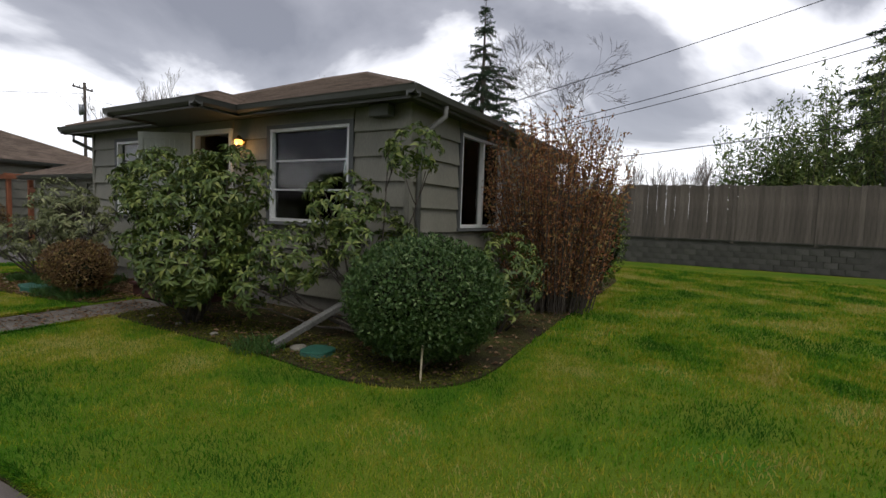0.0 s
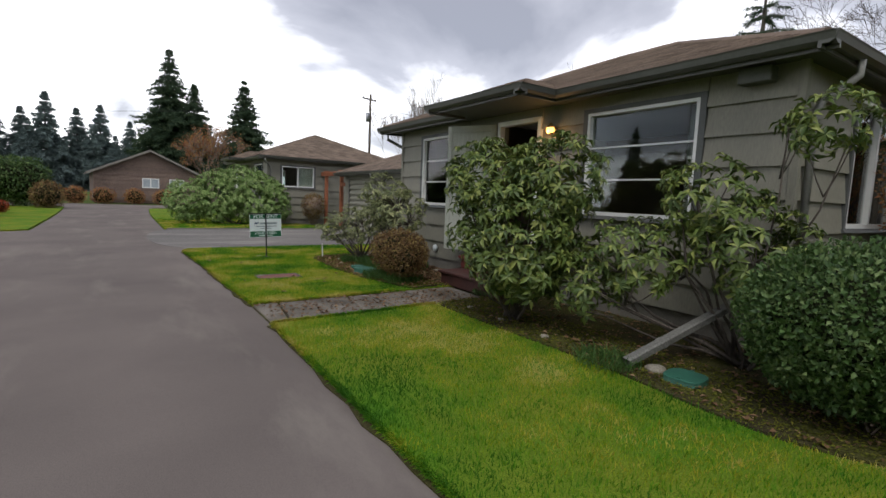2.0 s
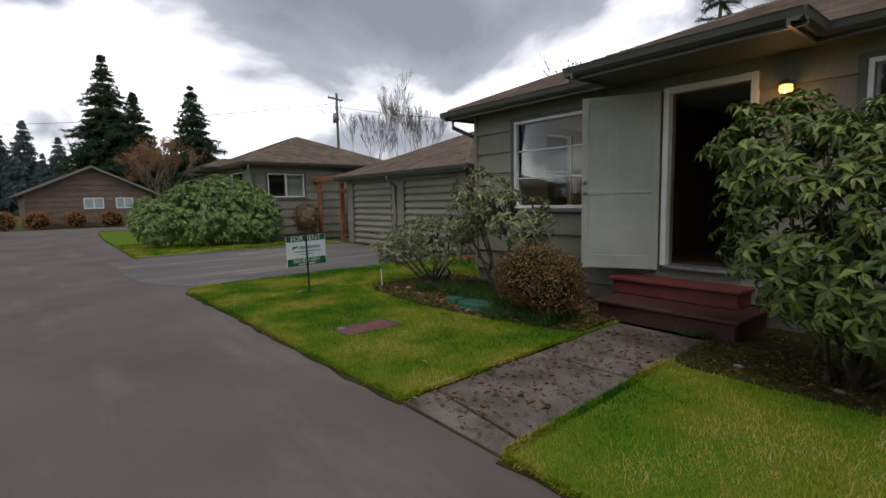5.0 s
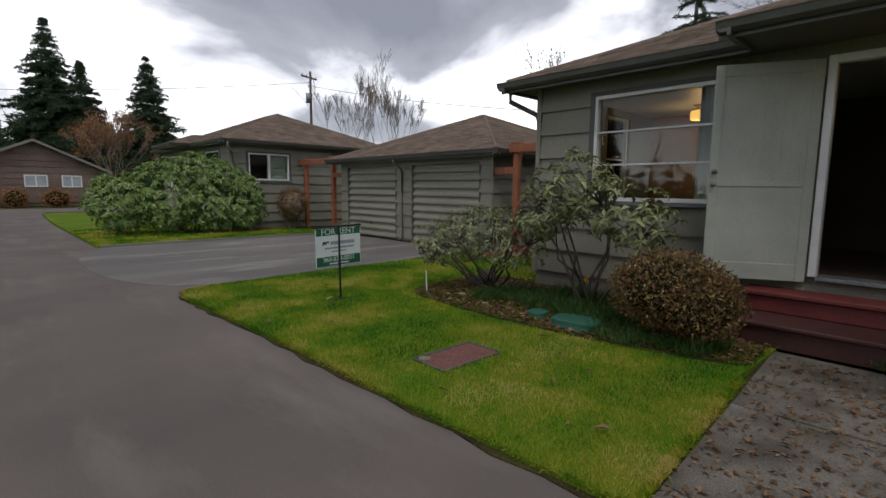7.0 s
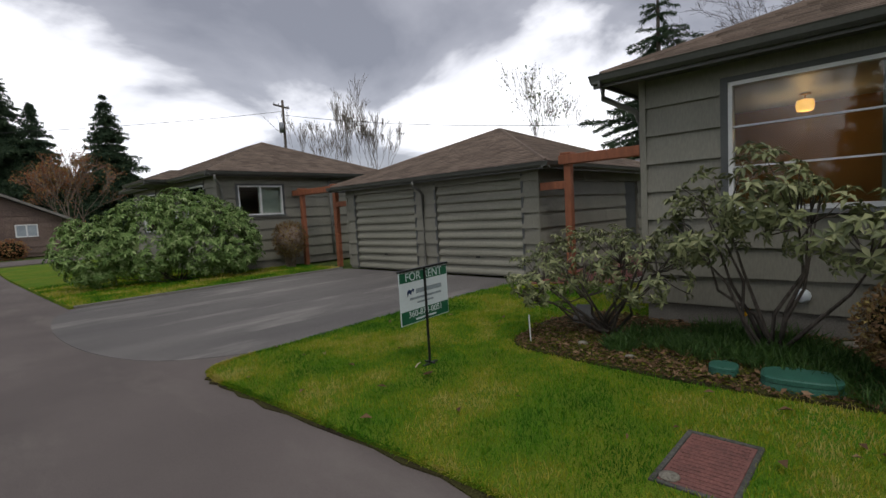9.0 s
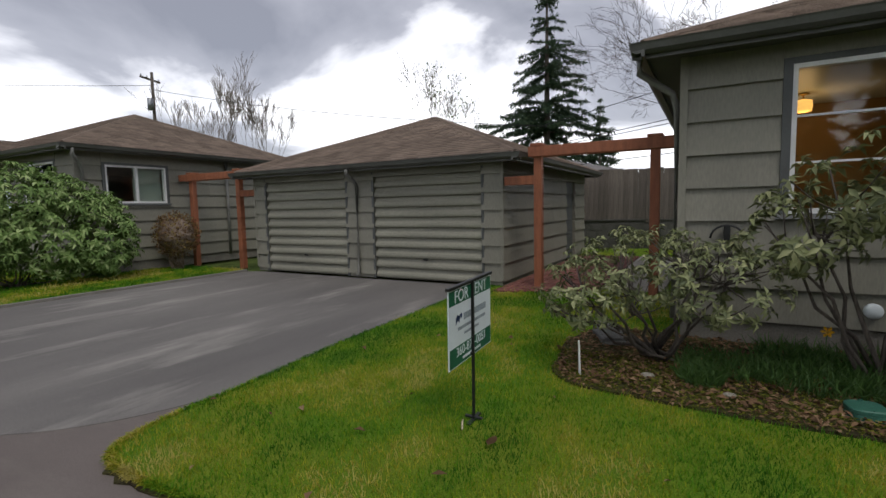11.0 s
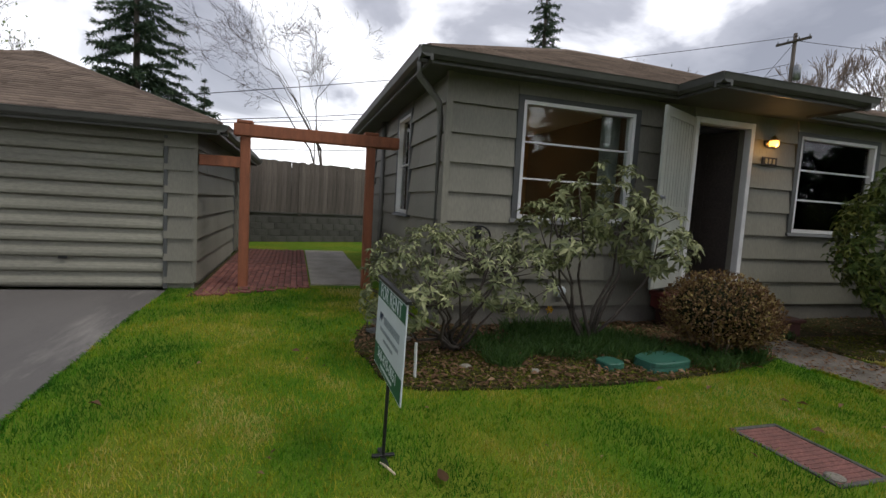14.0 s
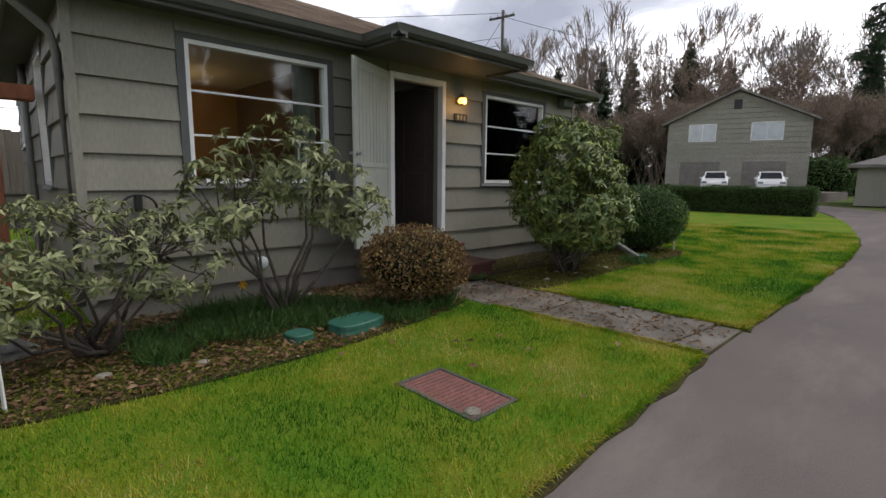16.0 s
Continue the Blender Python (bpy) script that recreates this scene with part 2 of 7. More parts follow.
M_STONE = mat("garden_stone", (0.24, 0.22, 0.18), 0.9, (0.15, 0.14, 0.11), 6, 60, 0.6, 0.006)
M_CURTAIN = mat("pale_curtain", (0.50, 0.52, 0.46), 0.9, (0.42, 0.44, 0.39), 4, 90, 0.2, 0.002)
M_ROOMWALL = mat("warm_room_wall", (0.34, 0.20, 0.085), 0.85, (0.29, 0.17, 0.07), 1.5, 60, 0.1, 0.001, fine_amt=0.05)
M_ROOMFLOOR = mat("brown_carpet", (0.12, 0.075, 0.05), 0.95, None, 2, 120, 0.4, 0.003)
M_GLASS = glass_mat("window_glass")
# near-black lump colour: shade inside the foliage is put into it
M_CORE = mat("painted_inner_shade", (0.022, 0.026, 0.014), 1.0, (0.014, 0.016, 0.009), 8, 40, 0.5, 0.02, spec=0.0)
M_PENDANT = glow_mat("pendant_amber_glass", (1.0, 0.52, 0.13), 1.1)
M_LAMP = glow_mat("lit_lamp_glass", (1.0, 0.47, 0.10), 3.2)
L_RHODO = leaf_mat("rhododendron_leaf", (0.036, 0.07, 0.013), (0.12, 0.17, 0.034), (0.26, 0.29, 0.075), 0.45, 0.38)
L_RHODO_Y = leaf_mat("sparse_rhododendron_leaf", (0.085, 0.105, 0.045), (0.21, 0.235, 0.10), (0.36, 0.37, 0.19), 0.5, 0.35)
# random leaf tones; the palest is raised to stand in for tip highlights
L_BOX = leaf_mat("clipped_hedge_leaf", (0.024, 0.058, 0.014), (0.07, 0.13, 0.034), (0.15, 0.21, 0.075), 0.5, 0.3)
L_BROWN = leaf_mat("bronze_shrub_leaf", (0.085, 0.045, 0.022), (0.19, 0.115, 0.048), (0.3, 0.24, 0.08), 0.55, 0.25)
L_COPPER = leaf_mat("copper_spring_leaf", (0.21, 0.085, 0.042), (0.34, 0.16, 0.07), (0.4, 0.3, 0.11), 0.7, 0.15)
L_LIGHT = leaf_mat("bright_shrub_leaf", (0.085, 0.155, 0.035), (0.2, 0.3, 0.09), (0.34, 0.42, 0.18), 0.55, 0.25)
L_CONIFER = leaf_mat("conifer_needles", (0.03, 0.055, 0.036), (0.065, 0.105, 0.058), (0.11, 0.15, 0.08), 0.7, 0.1)
# pale and bluish because distance haze is painted into the needle colour
L_CONIFER_FAR = leaf_mat("haze_tinted_needles", (0.10, 0.14, 0.145), (0.16, 0.21, 0.20), None, 0.8, 0.1)
L_BAMBOO = leaf_mat("bamboo_leaf", (0.055, 0.1, 0.028), (0.14, 0.205, 0.055), (0.25, 0.29, 0.1), 0.55, 0.25)
L_GRASS = leaf_mat("grass_blade", (0.055, 0.125, 0.014), (0.115, 0.190, 0.024), (0.235, 0.235, 0.045), 0.7, 0.15)
L_GRASSDARK = leaf_mat("bulb_foliage", (0.035, 0.09, 0.02), (0.09, 0.17, 0.04), None, 0.5, 0.3)
L_RED = leaf_mat("red_heather", (0.22, 0.035, 0.015), (0.34, 0.08, 0.03), None, 0.7, 0.2)
L_LITTER = leaf_mat("dead_leaf", (0.10, 0.055, 0.03), (0.20, 0.12, 0.065), (0.30, 0.20, 0.12), 0.8, 0.2)
M_YELLOW = mat("yellow_petal", (0.75, 0.45, 0.02), 0.6, None, 5, 60, 0)


# ---- builders ----
def empty(name, label="", category="", group="", kind="", at=(0, 0, 0)):
    ob = new(name)
    ob.location = at
    return tagged(ob, label, category, group, kind)


def part(name, bm, material, parent=None, label="", kind="", smooth=False):
    """Links a bmesh as one mesh under a thing or a part."""
    me = bpy.data.meshes.new(name)
    bm.to_mesh(me)
    bm.free()
    return mesh_part(name, me, material, parent, label, kind, smooth)


def mesh_part(name, me, material, parent=None, label="", kind="", smooth=False):
    ob = new(name, me)
    if not me.materials:
        me.materials.append(material)
    if smooth:
        me.polygons.foreach_set("use_smooth", [True] * len(me.polygons))
    if parent is not None:
        ob.parent = parent
    return tagged(ob, label, "", "", kind)


def box(bm, x0, x1, y0, y1, z0, z1, bevel=0.0):
    vs = [bm.verts.new((x, y, z)) for x in (x0, x1) for y in (y0, y1) for z in (z0, z1)]
    fs = [bm.faces.new([vs[i] for i in q]) for q in ((0, 1, 3, 2), (4, 6, 7, 5), (0, 4, 5, 1), (2, 3, 7, 6), (0, 2, 6, 4), (1, 5, 7, 3))]
    bmesh.ops.recalc_face_normals(bm, faces=fs)
    if bevel:
        es = list({e for f in fs for e in f.edges})
        bmesh.ops.bevel(bm, geom=es, offset=bevel, segments=1, affect="EDGES", profile=0.5)
    return bm


def boxes(*specs, bevel=0.0):
    bm = bmesh.new()
    for s in specs:
        box(bm, *s, bevel=bevel)
    return bm


def loft(bm, loops, close=True):
    """Skin between loops of points."""
    rows = [[bm.verts.new(p) for p in loop] for loop in loops]
    n = len(rows[0])
    for a, b in zip(rows, rows[1:]):
        for i in range(n if close else n - 1):
            j = (i + 1) % n
            bm.faces.new((a[i], a[j], b[j], b[i]))
    return rows


def slab(pts, z0, z1):
    """An upright prism over a ground outline."""
    bm = bmesh.new()
    lo, hi = [bm.verts.new((x, y, z0)) for x, y in pts], [bm.verts.new((x, y, z1)) for x, y in pts]
    n = len(pts)
    for i in range(n):
        bm.faces.new((lo[i], lo[(i + 1) % n], hi[(i + 1) % n], hi[i]))
    bm.faces.new(hi)
    bm.faces.new(lo[::-1])
    bmesh.ops.recalc_face_normals(bm, faces=bm.faces)
    return bm


def tube(bm, pts, radii, sides=6, cap=True):
    """A round tube along a line of points."""
    pts = [Vector(p) for p in pts]
    radii = radii if isinstance(radii, (list, tuple)) else [radii] * len(pts)
    loops = []
    for i, p in enumerate(pts):
        d = (pts[min(i + 1, len(pts) - 1)] - pts[max(i - 1, 0)]).normalized()
        q = d.to_track_quat("Z", "Y")
        loops.append([p + q @ Vector((radii[i] * math.cos(a), radii[i] * math.sin(a), 0)) for a in [k * math.tau / sides for k in range(sides)]])
    rows = loft(bm, loops)
    if cap:
        bm.faces.new(rows[0][::-1])
        bm.faces.new(rows[-1])
    return bm


def soup(name, verts, faces, material, parent=None, label="", kind="stuff", smooth=False):
    """Many small leaves or blades as one mesh."""
    me = bpy.data.meshes.new(name)
    v = np.asarray(verts, dtype=np.float32).reshape(-1, 3)
    f = np.asarray(faces, dtype=np.int32)
    me.vertices.add(len(v))
    me.vertices.foreach_set("co", v.ravel())
    k = f.shape[1]
    me.loops.add(f.size)
    me.loops.foreach_set("vertex_index", f.ravel())
    me.polygons.add(len(f))
    me.polygons.foreach_set("loop_start", np.arange(0, f.size, k, dtype=np.int32))
    me.update(calc_edges=True)
    return mesh_part(name, me, material, parent, label, kind, smooth)


def unit(v):
    return v / np.maximum(np.linalg.norm(v, axis=-1, keepdims=True), 1e-9)


def leaves(rng, base, axis, normal, length, width, droop=0.25, fold=0.25):
    """Leaf blades: each a folded pair of quads from its base along its axis. Returns vertices and quads."""
    n = len(base)
    axis, normal = unit(axis), unit(normal)
    side = unit(np.cross(axis, normal))
    normal = np.cross(side, axis)
    length, width = np.broadcast_to(length, n)[:, None], np.broadcast_to(width, n)[:, None]
    mid = base + axis * length * 0.5 + normal * length * 0.06
    tip = base + axis * length - normal * length * droop
    l = mid + side * width * 0.5 + normal * width * fold
    r = mid - side * width * 0.5 + normal * width * fold
    m2 = base + axis * length * 0.5
    v = np.stack([base, l, tip, r, m2], 1)
    i = np.arange(n)[:, None] * 5
    f = np.concatenate([i + np.array([[0, 1, 4, 4]]), i + np.array([[1, 2, 4, 4]])], 0)
    tri = np.concatenate([i + np.array([[0, 4, 1]]), i + np.array([[1, 4, 2]]), i + np.array([[0, 3, 4]]), i + np.array([[3, 2, 4]])], 0)
    return v.reshape(-1, 3), tri


def blob_points(rng, n, lobes):
    """Points on the outer skin of overlapping lobes (x, y, z, rx, ry, rz), with the outward direction."""
    vol = np.array([l[3] * l[4] + l[4] * l[5] + l[3] * l[5] for l in lobes])
    pick = rng.choice(len(lobes), int(n * 1.6), p=vol / vol.sum())
    d = unit(rng.normal(size=(len(pick), 3)))
    L = np.array(lobes)[pick]
    p = L[:, :3] + d * L[:, 3:] * rng.uniform(0.72, 1.04, (len(pick), 1))
    keep = np.ones(len(p), bool)
    for l in lobes:
        q = (p - np.array(l[:3])) / np.array(l[3:])
        keep &= (q ** 2).sum(1) > 0.45
    keep &= p[:, 2] > 0.04
    out = unit(d / L[:, 3:])
    return p[keep][:n], out[keep][:n]


def stems(bm, rng, root, tips, r0=0.022, r1=0.006, sides=5):
    for t in tips:
        root_v, t = Vector(root), Vector(t)
        a = root_v + Vector((rng.uniform(-.12, .12), rng.uniform(-.12, .12), 0))
        m = a.lerp(t, 0.5) + Vector((rng.uniform(-.12, .12), rng.uniform(-.12, .12), rng.uniform(-.12, .05)))
        q = a.lerp(t, 0.25) + Vector((rng.uniform(-.06, .06), rng.uniform(-.06, .06), rng.uniform(-.05, .05)))
        w = m.lerp(t, 0.5) + Vector((rng.uniform(-.06, .06), rng.uniform(-.06, .06), rng.uniform(-.04, .08)))
        tube(bm, (a, q, m, w, t), [r0, r0 * .85, (r0 + r1) / 2, r1 * 1.4, r1], sides)
    return bm


def rhododendron(name, label, root, lobes, whorls, seed, leaf=0.12, material=None, stem_n=16, twig_n=None):
    """A shrub of long leathery leaves in whorls at the ends of its stems."""
    rng = np.random.default_rng(seed)
    th = empty(name, label, "shrub", "", "", root)
    lob = [(l[0] - root[0], l[1] - root[1], *l[2:]) for l in lobes]
    p, out = blob_points(rng, whorls, lob)
    k = 8
    n = len(p)
    up = unit(out + np.array([0, 0, 0.9]))
    t1 = unit(np.cross(up, rng.normal(size=(n, 3))))
    t2 = np.cross(up, t1)
    ang = (np.arange(k)[None, :] * math.tau / k + rng.uniform(0, 6.28, (n, 1)) + rng.uniform(-.3, .3, (n, k)))[..., None]
    tilt = rng.uniform(-0.4, 0.45, (n, k, 1))
    ax = t1[:, None] * np.cos(ang) + t2[:, None] * np.sin(ang) + up[:, None] * tilt
    base = np.repeat(p[:, None], k, 1) + up[:, None] * rng.uniform(-.03, .01, (n, k, 1))
    nor = np.repeat(up[:, None], k, 1)
    ln = leaf * rng.uniform(0.65, 1.15, (n * k,))
    v, f = leaves(rng, base.reshape(-1, 3), ax.reshape(-1, 3), nor.reshape(-1, 3), ln, ln * 0.37, droop=0.3)
    soup("foliage", v, f, material or L_RHODO, th, "", "stuff", True)
    bm = bmesh.new()
    tips = p[rng.choice(n, min(stem_n, n), replace=False)] * np.array([0.92, 0.92, 0.97])
    stems(bm, rng, (0, 0, -0.02), tips)
    if twig_n:
        for q in p[rng.choice(n, min(twig_n, n), replace=False)]:
            t = Vector(tips[np.argmin(((tips - q) ** 2).sum(1))]) * 0.8
            tube(bm, (t, t.lerp(Vector(q), .5) + Vector((0, 0, -.03)), q), [0.008, 0.006, 0.004], 4)
    part("woody_frame", bm, M_BARK, th, "grey woody stems", "", True)
    return th


def small_leaf_shrub(name, label, root, lobes, count, seed, leaf=0.035, material=None, up=0.3, stem_n=14, core=True, cat="shrub", core_mat=None):
    """A dense shrub of small leaves over a solid core, by default coloured as inner shade."""
    rng = np.random.default_rng(seed)
    th = empty(name, label, cat, "", "", root)
    lob = [(l[0] - root[0], l[1] - root[1], *l[2:]) for l in lobes]
    p, out = blob_points(rng, count, lob)
    n = len(p)
    ax = out * 0.7 + rng.normal(size=(n, 3)) * 0.6 + np.array([0, 0, up])
    ln = leaf * rng.uniform(0.6, 1.3, n)
    v, f = leaves(rng, p, ax, out + rng.normal(size=(n, 3)) * 0.35, ln, ln * 0.6, droop=0.15)
    soup("foliage", v, f, material or L_BOX, th, "", "stuff", False)
    bm = bmesh.new()
    tips = p[rng.choice(n, min(stem_n, n), replace=False)] * 0.9
    stems(bm, rng, (0, 0, -0.02), tips, 0.016, 0.004)
    part("woody_frame", bm, M_TWIG, th, "", "", True)
    # solid lumps, painted dark in place of shade between the leaves
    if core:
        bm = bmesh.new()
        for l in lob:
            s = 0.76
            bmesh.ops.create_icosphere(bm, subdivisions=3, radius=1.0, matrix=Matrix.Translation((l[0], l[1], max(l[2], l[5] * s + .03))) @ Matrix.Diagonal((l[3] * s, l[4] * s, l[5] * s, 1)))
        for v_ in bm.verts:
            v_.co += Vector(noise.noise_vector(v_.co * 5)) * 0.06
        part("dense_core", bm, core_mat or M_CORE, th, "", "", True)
    return th


def grass_mat():
    """Grass blades: green to straw by broad patches and blade by blade."""
    m = bpy.data.materials.new("lawn_grass")
    m.use_nodes = True
    n, l = m.node_tree.nodes, m.node_tree.links
    b = n["Principled BSDF"]
    b.inputs["Roughness"].default_value, b.inputs["Specular IOR Level"].default_value = 0.7, 0.15
    co, no, g = n.new("ShaderNodeTexCoord"), n.new("ShaderNodeTexNoise"), n.new("ShaderNodeNewGeometry")
    no.inputs["Scale"].default_value, no.inputs["Detail"].default_value, no.inputs["Roughness"].default_value = 0.8, 5, 0.62
    l.new(co.outputs["Object"], no.inputs["Vector"])
    mx = n.new("ShaderNodeMath")
    mx.operation = "MULTIPLY_ADD"
    mx.inputs[1].default_value = 0.34
    l.new(g.outputs["Random Per Island"], mx.inputs[0])
    st = n.new("ShaderNodeMapRange")
    st.clamp = False
    st.inputs["From Min"].default_value, st.inputs["From Max"].default_value = 0.32, 0.68
    st.inputs["To Min"].default_value, st.inputs["To Max"].default_value = -0.02, 1.0
    l.new(no.outputs["Fac"], st.inputs["Value"])
    l.new(st.outputs[0], mx.inputs[2])
    r = n.new("ShaderNodeValToRGB")
    e = r.color_ramp.elements
    e[0].position, e[0].color = 0.34, (0.030, 0.118, 0.007, 1)
    e[1].position, e[1].color = 1.0, (0.46, 0.40, 0.12, 1)
    for p, c in ((0.56, (0.088, 0.235, 0.009, 1)), (0.74, (0.235, 0.30, 0.016, 1)), (0.87, (0.38, 0.33, 0.035, 1))):
        x = e.new(p)
        x.color = c
    l.new(mx.outputs[0], r.inputs["Fac"])
    l.new(r.outputs["Color"], b.inputs["Base Color"])
    t, mix = n.new("ShaderNodeBsdfTranslucent"), n.new("ShaderNodeMixShader")
    l.new(r.outputs["Color"], t.inputs["Color"])
    mix.inputs["Fac"].default_value = 0.3
    l.new(b.outputs[0], mix.inputs[1])
    l.new(t.outputs[0], mix.inputs[2])
    l.new(mix.outputs[0], n["Material Output"].inputs["Surface"])
    return m


M_GRASS = grass_mat()


# ---- ground ----
def outline_slab(name, pts, z0, z1, material, label, kind="structure"):
    ob = part(name, slab(pts, z0, z1), material, None, label, kind)
    return ob


def smooth_line(pts, n=6):
    """Rounds a line of ground points (Catmull-Rom)."""
    out = []
    for i in range(len(pts) - 1):
        p = [Vector(pts[max(0, min(len(pts) - 1, i + k))]) for k in (-1, 0, 1, 2)]
        for j in range(n):
            t = j / n
            out.append(tuple(0.5 * (2 * p[1] + (p[2] - p[0]) * t + (2 * p[0] - 5 * p[1] + 4 * p[2] - p[3]) * t * t + (3 * p[1] - p[0] - 3 * p[2] + p[3]) * t ** 3)))
    out.append(tuple(pts[-1]))
    return out


outline_slab("ground", [(450 * math.cos(a * math.tau / 48), 450 * math.sin(a * math.tau / 48)) for a in range(48)], -0.3, -0.07, M_FIELD, "open grassy ground reaching the horizon")

ROAD_R_S = smooth_line([(20, -38), (12.6, -28), (6.6, -19.5), (4.3, -11.5), (3.15, -4.9), (2.8, -1.2), (2.74, 2.2), (2.75, 4.3), (2.79, 6.68)])
ROAD_R_N = smooth_line([(2.80, 7.76), (2.73, 9.6), (2.70, 11.3), (2.62, 13.2), (2.6, 14.0), (2.74, 14.38), (3.2, 14.52), (3.9, 14.55), (5.4, 14.68), (8.0, 14.76)])
LANE_E = smooth_line([(2.66, 21.36), (2.66, 27), (2.7, 32.5), (2.95, 39.6)])
road = ROAD_R_S + ROAD_R_N + [(9.6, 14.8), (9.6, 21.0), (9.4, 21.38), (5.4, 21.42), (2.95, 21.4)] + LANE_E + [(3.3, 42), (12, 44), (12, 48), (-14, 48), (-14, 43), (-2.2, 42)] + \
    smooth_line([(-1.6, 40), (-1.35, 35), (-1.15, 28), (-1.05, 21.0)]) + [(-1.5, 20.7), (-3.4, 20.85), (-24, 22.2), (-24, 16.6), (-3.0, 14.95), (-1.5, 14.6)] + \
    smooth_line([(-1.08, 14.1), (-1.07, 9), (-1.07, 3), (-1.05, -1.5), (-.6, -5.5), (.6, -12), (2.9, -19.5), (8.4, -28), (15.5, -38)])
outline_slab("road", road, -0.2, -0.04, M_ASPHALT, "worn brown-grey asphalt lane")
outline_slab("driveway", smooth_line([(9.55, 14.75), (6.5, 14.72), (4.4, 14.6), (3.3, 14.75), (2.5, 15.4), (2.1, 16.6), (2.0, 18.2), (2.15, 19.8), (2.5, 20.9), (3.2, 21.36), (5.4, 21.4), (9.4, 21.36)]) + [(9.55, 21.0)], -0.19, -0.034, M_CROSSING, "paler grey asphalt driveway before the garage")
for line in (ROAD_R_S[24:], ROAD_R_N):
    inner = [Vector(p) for p in line]
    outer = []
    for i, p in enumerate(inner):
        d = inner[min(i + 1, len(inner) - 1)] - inner[max(i - 1, 0)]
        outer.append(p + Vector((-d.y, d.x)).normalized() * (.035 + .022 * math.sin(i * 2.7) + .012 * math.sin(i * 7.1)))
    part("lawn_edge", slab([tuple(p) for p in inner] + [tuple(p) for p in outer[::-1]], -.1, -.028), M_SOIL, None, "dark soil gap along the cut lawn edge", "structure")

LAWN_TOP = 0.0
lawn_front = ROAD_R_N + [(9.5, 14.78), (9.5, 11.2), (7.2, 11.2), (7.2, 7.85), (4.9, 7.93)]
lawn_side = ROAD_R_S[18:] + [(4.9, 6.84), (7.2, 6.8), (7.2, 3.4), (15.0, 3.4), (21.5, 3.0), (21.6, -4), (22.6, -14), (20, -26), (8.4, -26)]
lawn_west = [(-1.5, 14.55)] + smooth_line([(-1.12, 14.1), (-1.11, 9), (-1.11, 3), (-1.09, -1.5), (-.64, -5.5), (.56, -12)]) + [(2.4, -20), (1.0, -34), (-34, -34), (-34, 17.4), (-24, 16.55), (-3.0, 14.9)]
lawn_far = [(2.95, 21.45)] + [(x + .04, y + .06) for x, y in LANE_E] + [(7.0, 40), (7.0, 24.2), (9.4, 24.0), (9.4, 21.43), (5.4, 21.47)]
lawn_far_west = smooth_line([(-1.64, 40), (-1.4, 35), (-1.2, 28), (-1.1, 21.05)]) + [(-1.5, 20.76), (-3.4, 20.91), (-24, 22.26), (-24, 42), (-2.2, 41.6)]
lawn_back = [(9.6, 11.2), (13.7, 11.25), (13.7, 3.4), (15.0, 3.41), (21.4, 3.02), (16.7, 17.2), (16.1, 17.2), (16.1, 14.4), (9.6, 14.4)]
LAWNS = [("front", lawn_front), ("side", lawn_side), ("west", lawn_west), ("far", lawn_far), ("far_west", lawn_far_west), ("back", lawn_back)]
for nm, pts in LAWNS:
    outline_slab("lawn_" + nm, pts, -0.15, LAWN_TOP, M_LAWN, "mown spring lawn with yellowed patches")

part("kerb_strip", slab([(2.75, 21.34), (5.4, 21.36), (9.4, 21.32), (9.4, 21.43), (5.4, 21.47), (2.76, 21.46)], -.1, .012), M_FOUND, None, "pale concrete edging strip along the lawn", "structure")
bed_a = smooth_line([(7.1, 12.2), (6.3, 12.4), (5.75, 12.32), (5.35, 12.28), (5.08, 12.02), (5.02, 11.55), (4.96, 10.9), (4.95, 10.2), (5.02, 9.3), (5.2, 8.4), (5.35, 7.95)]) + [(7.1, 7.95)]
bed_b = [(7.1, 6.8)] + smooth_line([(5.6, 6.84), (5.14, 6.75), (5.08, 6.2), (5.07, 5.2), (5.08, 4.3), (5.06, 3.65), (4.97, 2.7), (5.04, 2.15), (5.36, 1.68), (6.0, 1.5), (7.5, 1.58), (10.5, 1.7), (14.6, 1.85), (15.1, 2.4)]) + [(15.1, 3.35), (7.1, 3.35)]
BEDS = [bed_a, bed_b]
for pts in BEDS:
    outline_slab("planting_bed", pts, -0.12, LAWN_TOP + 0.02, M_SOIL, "bark mulch bed with moss and dead leaves")


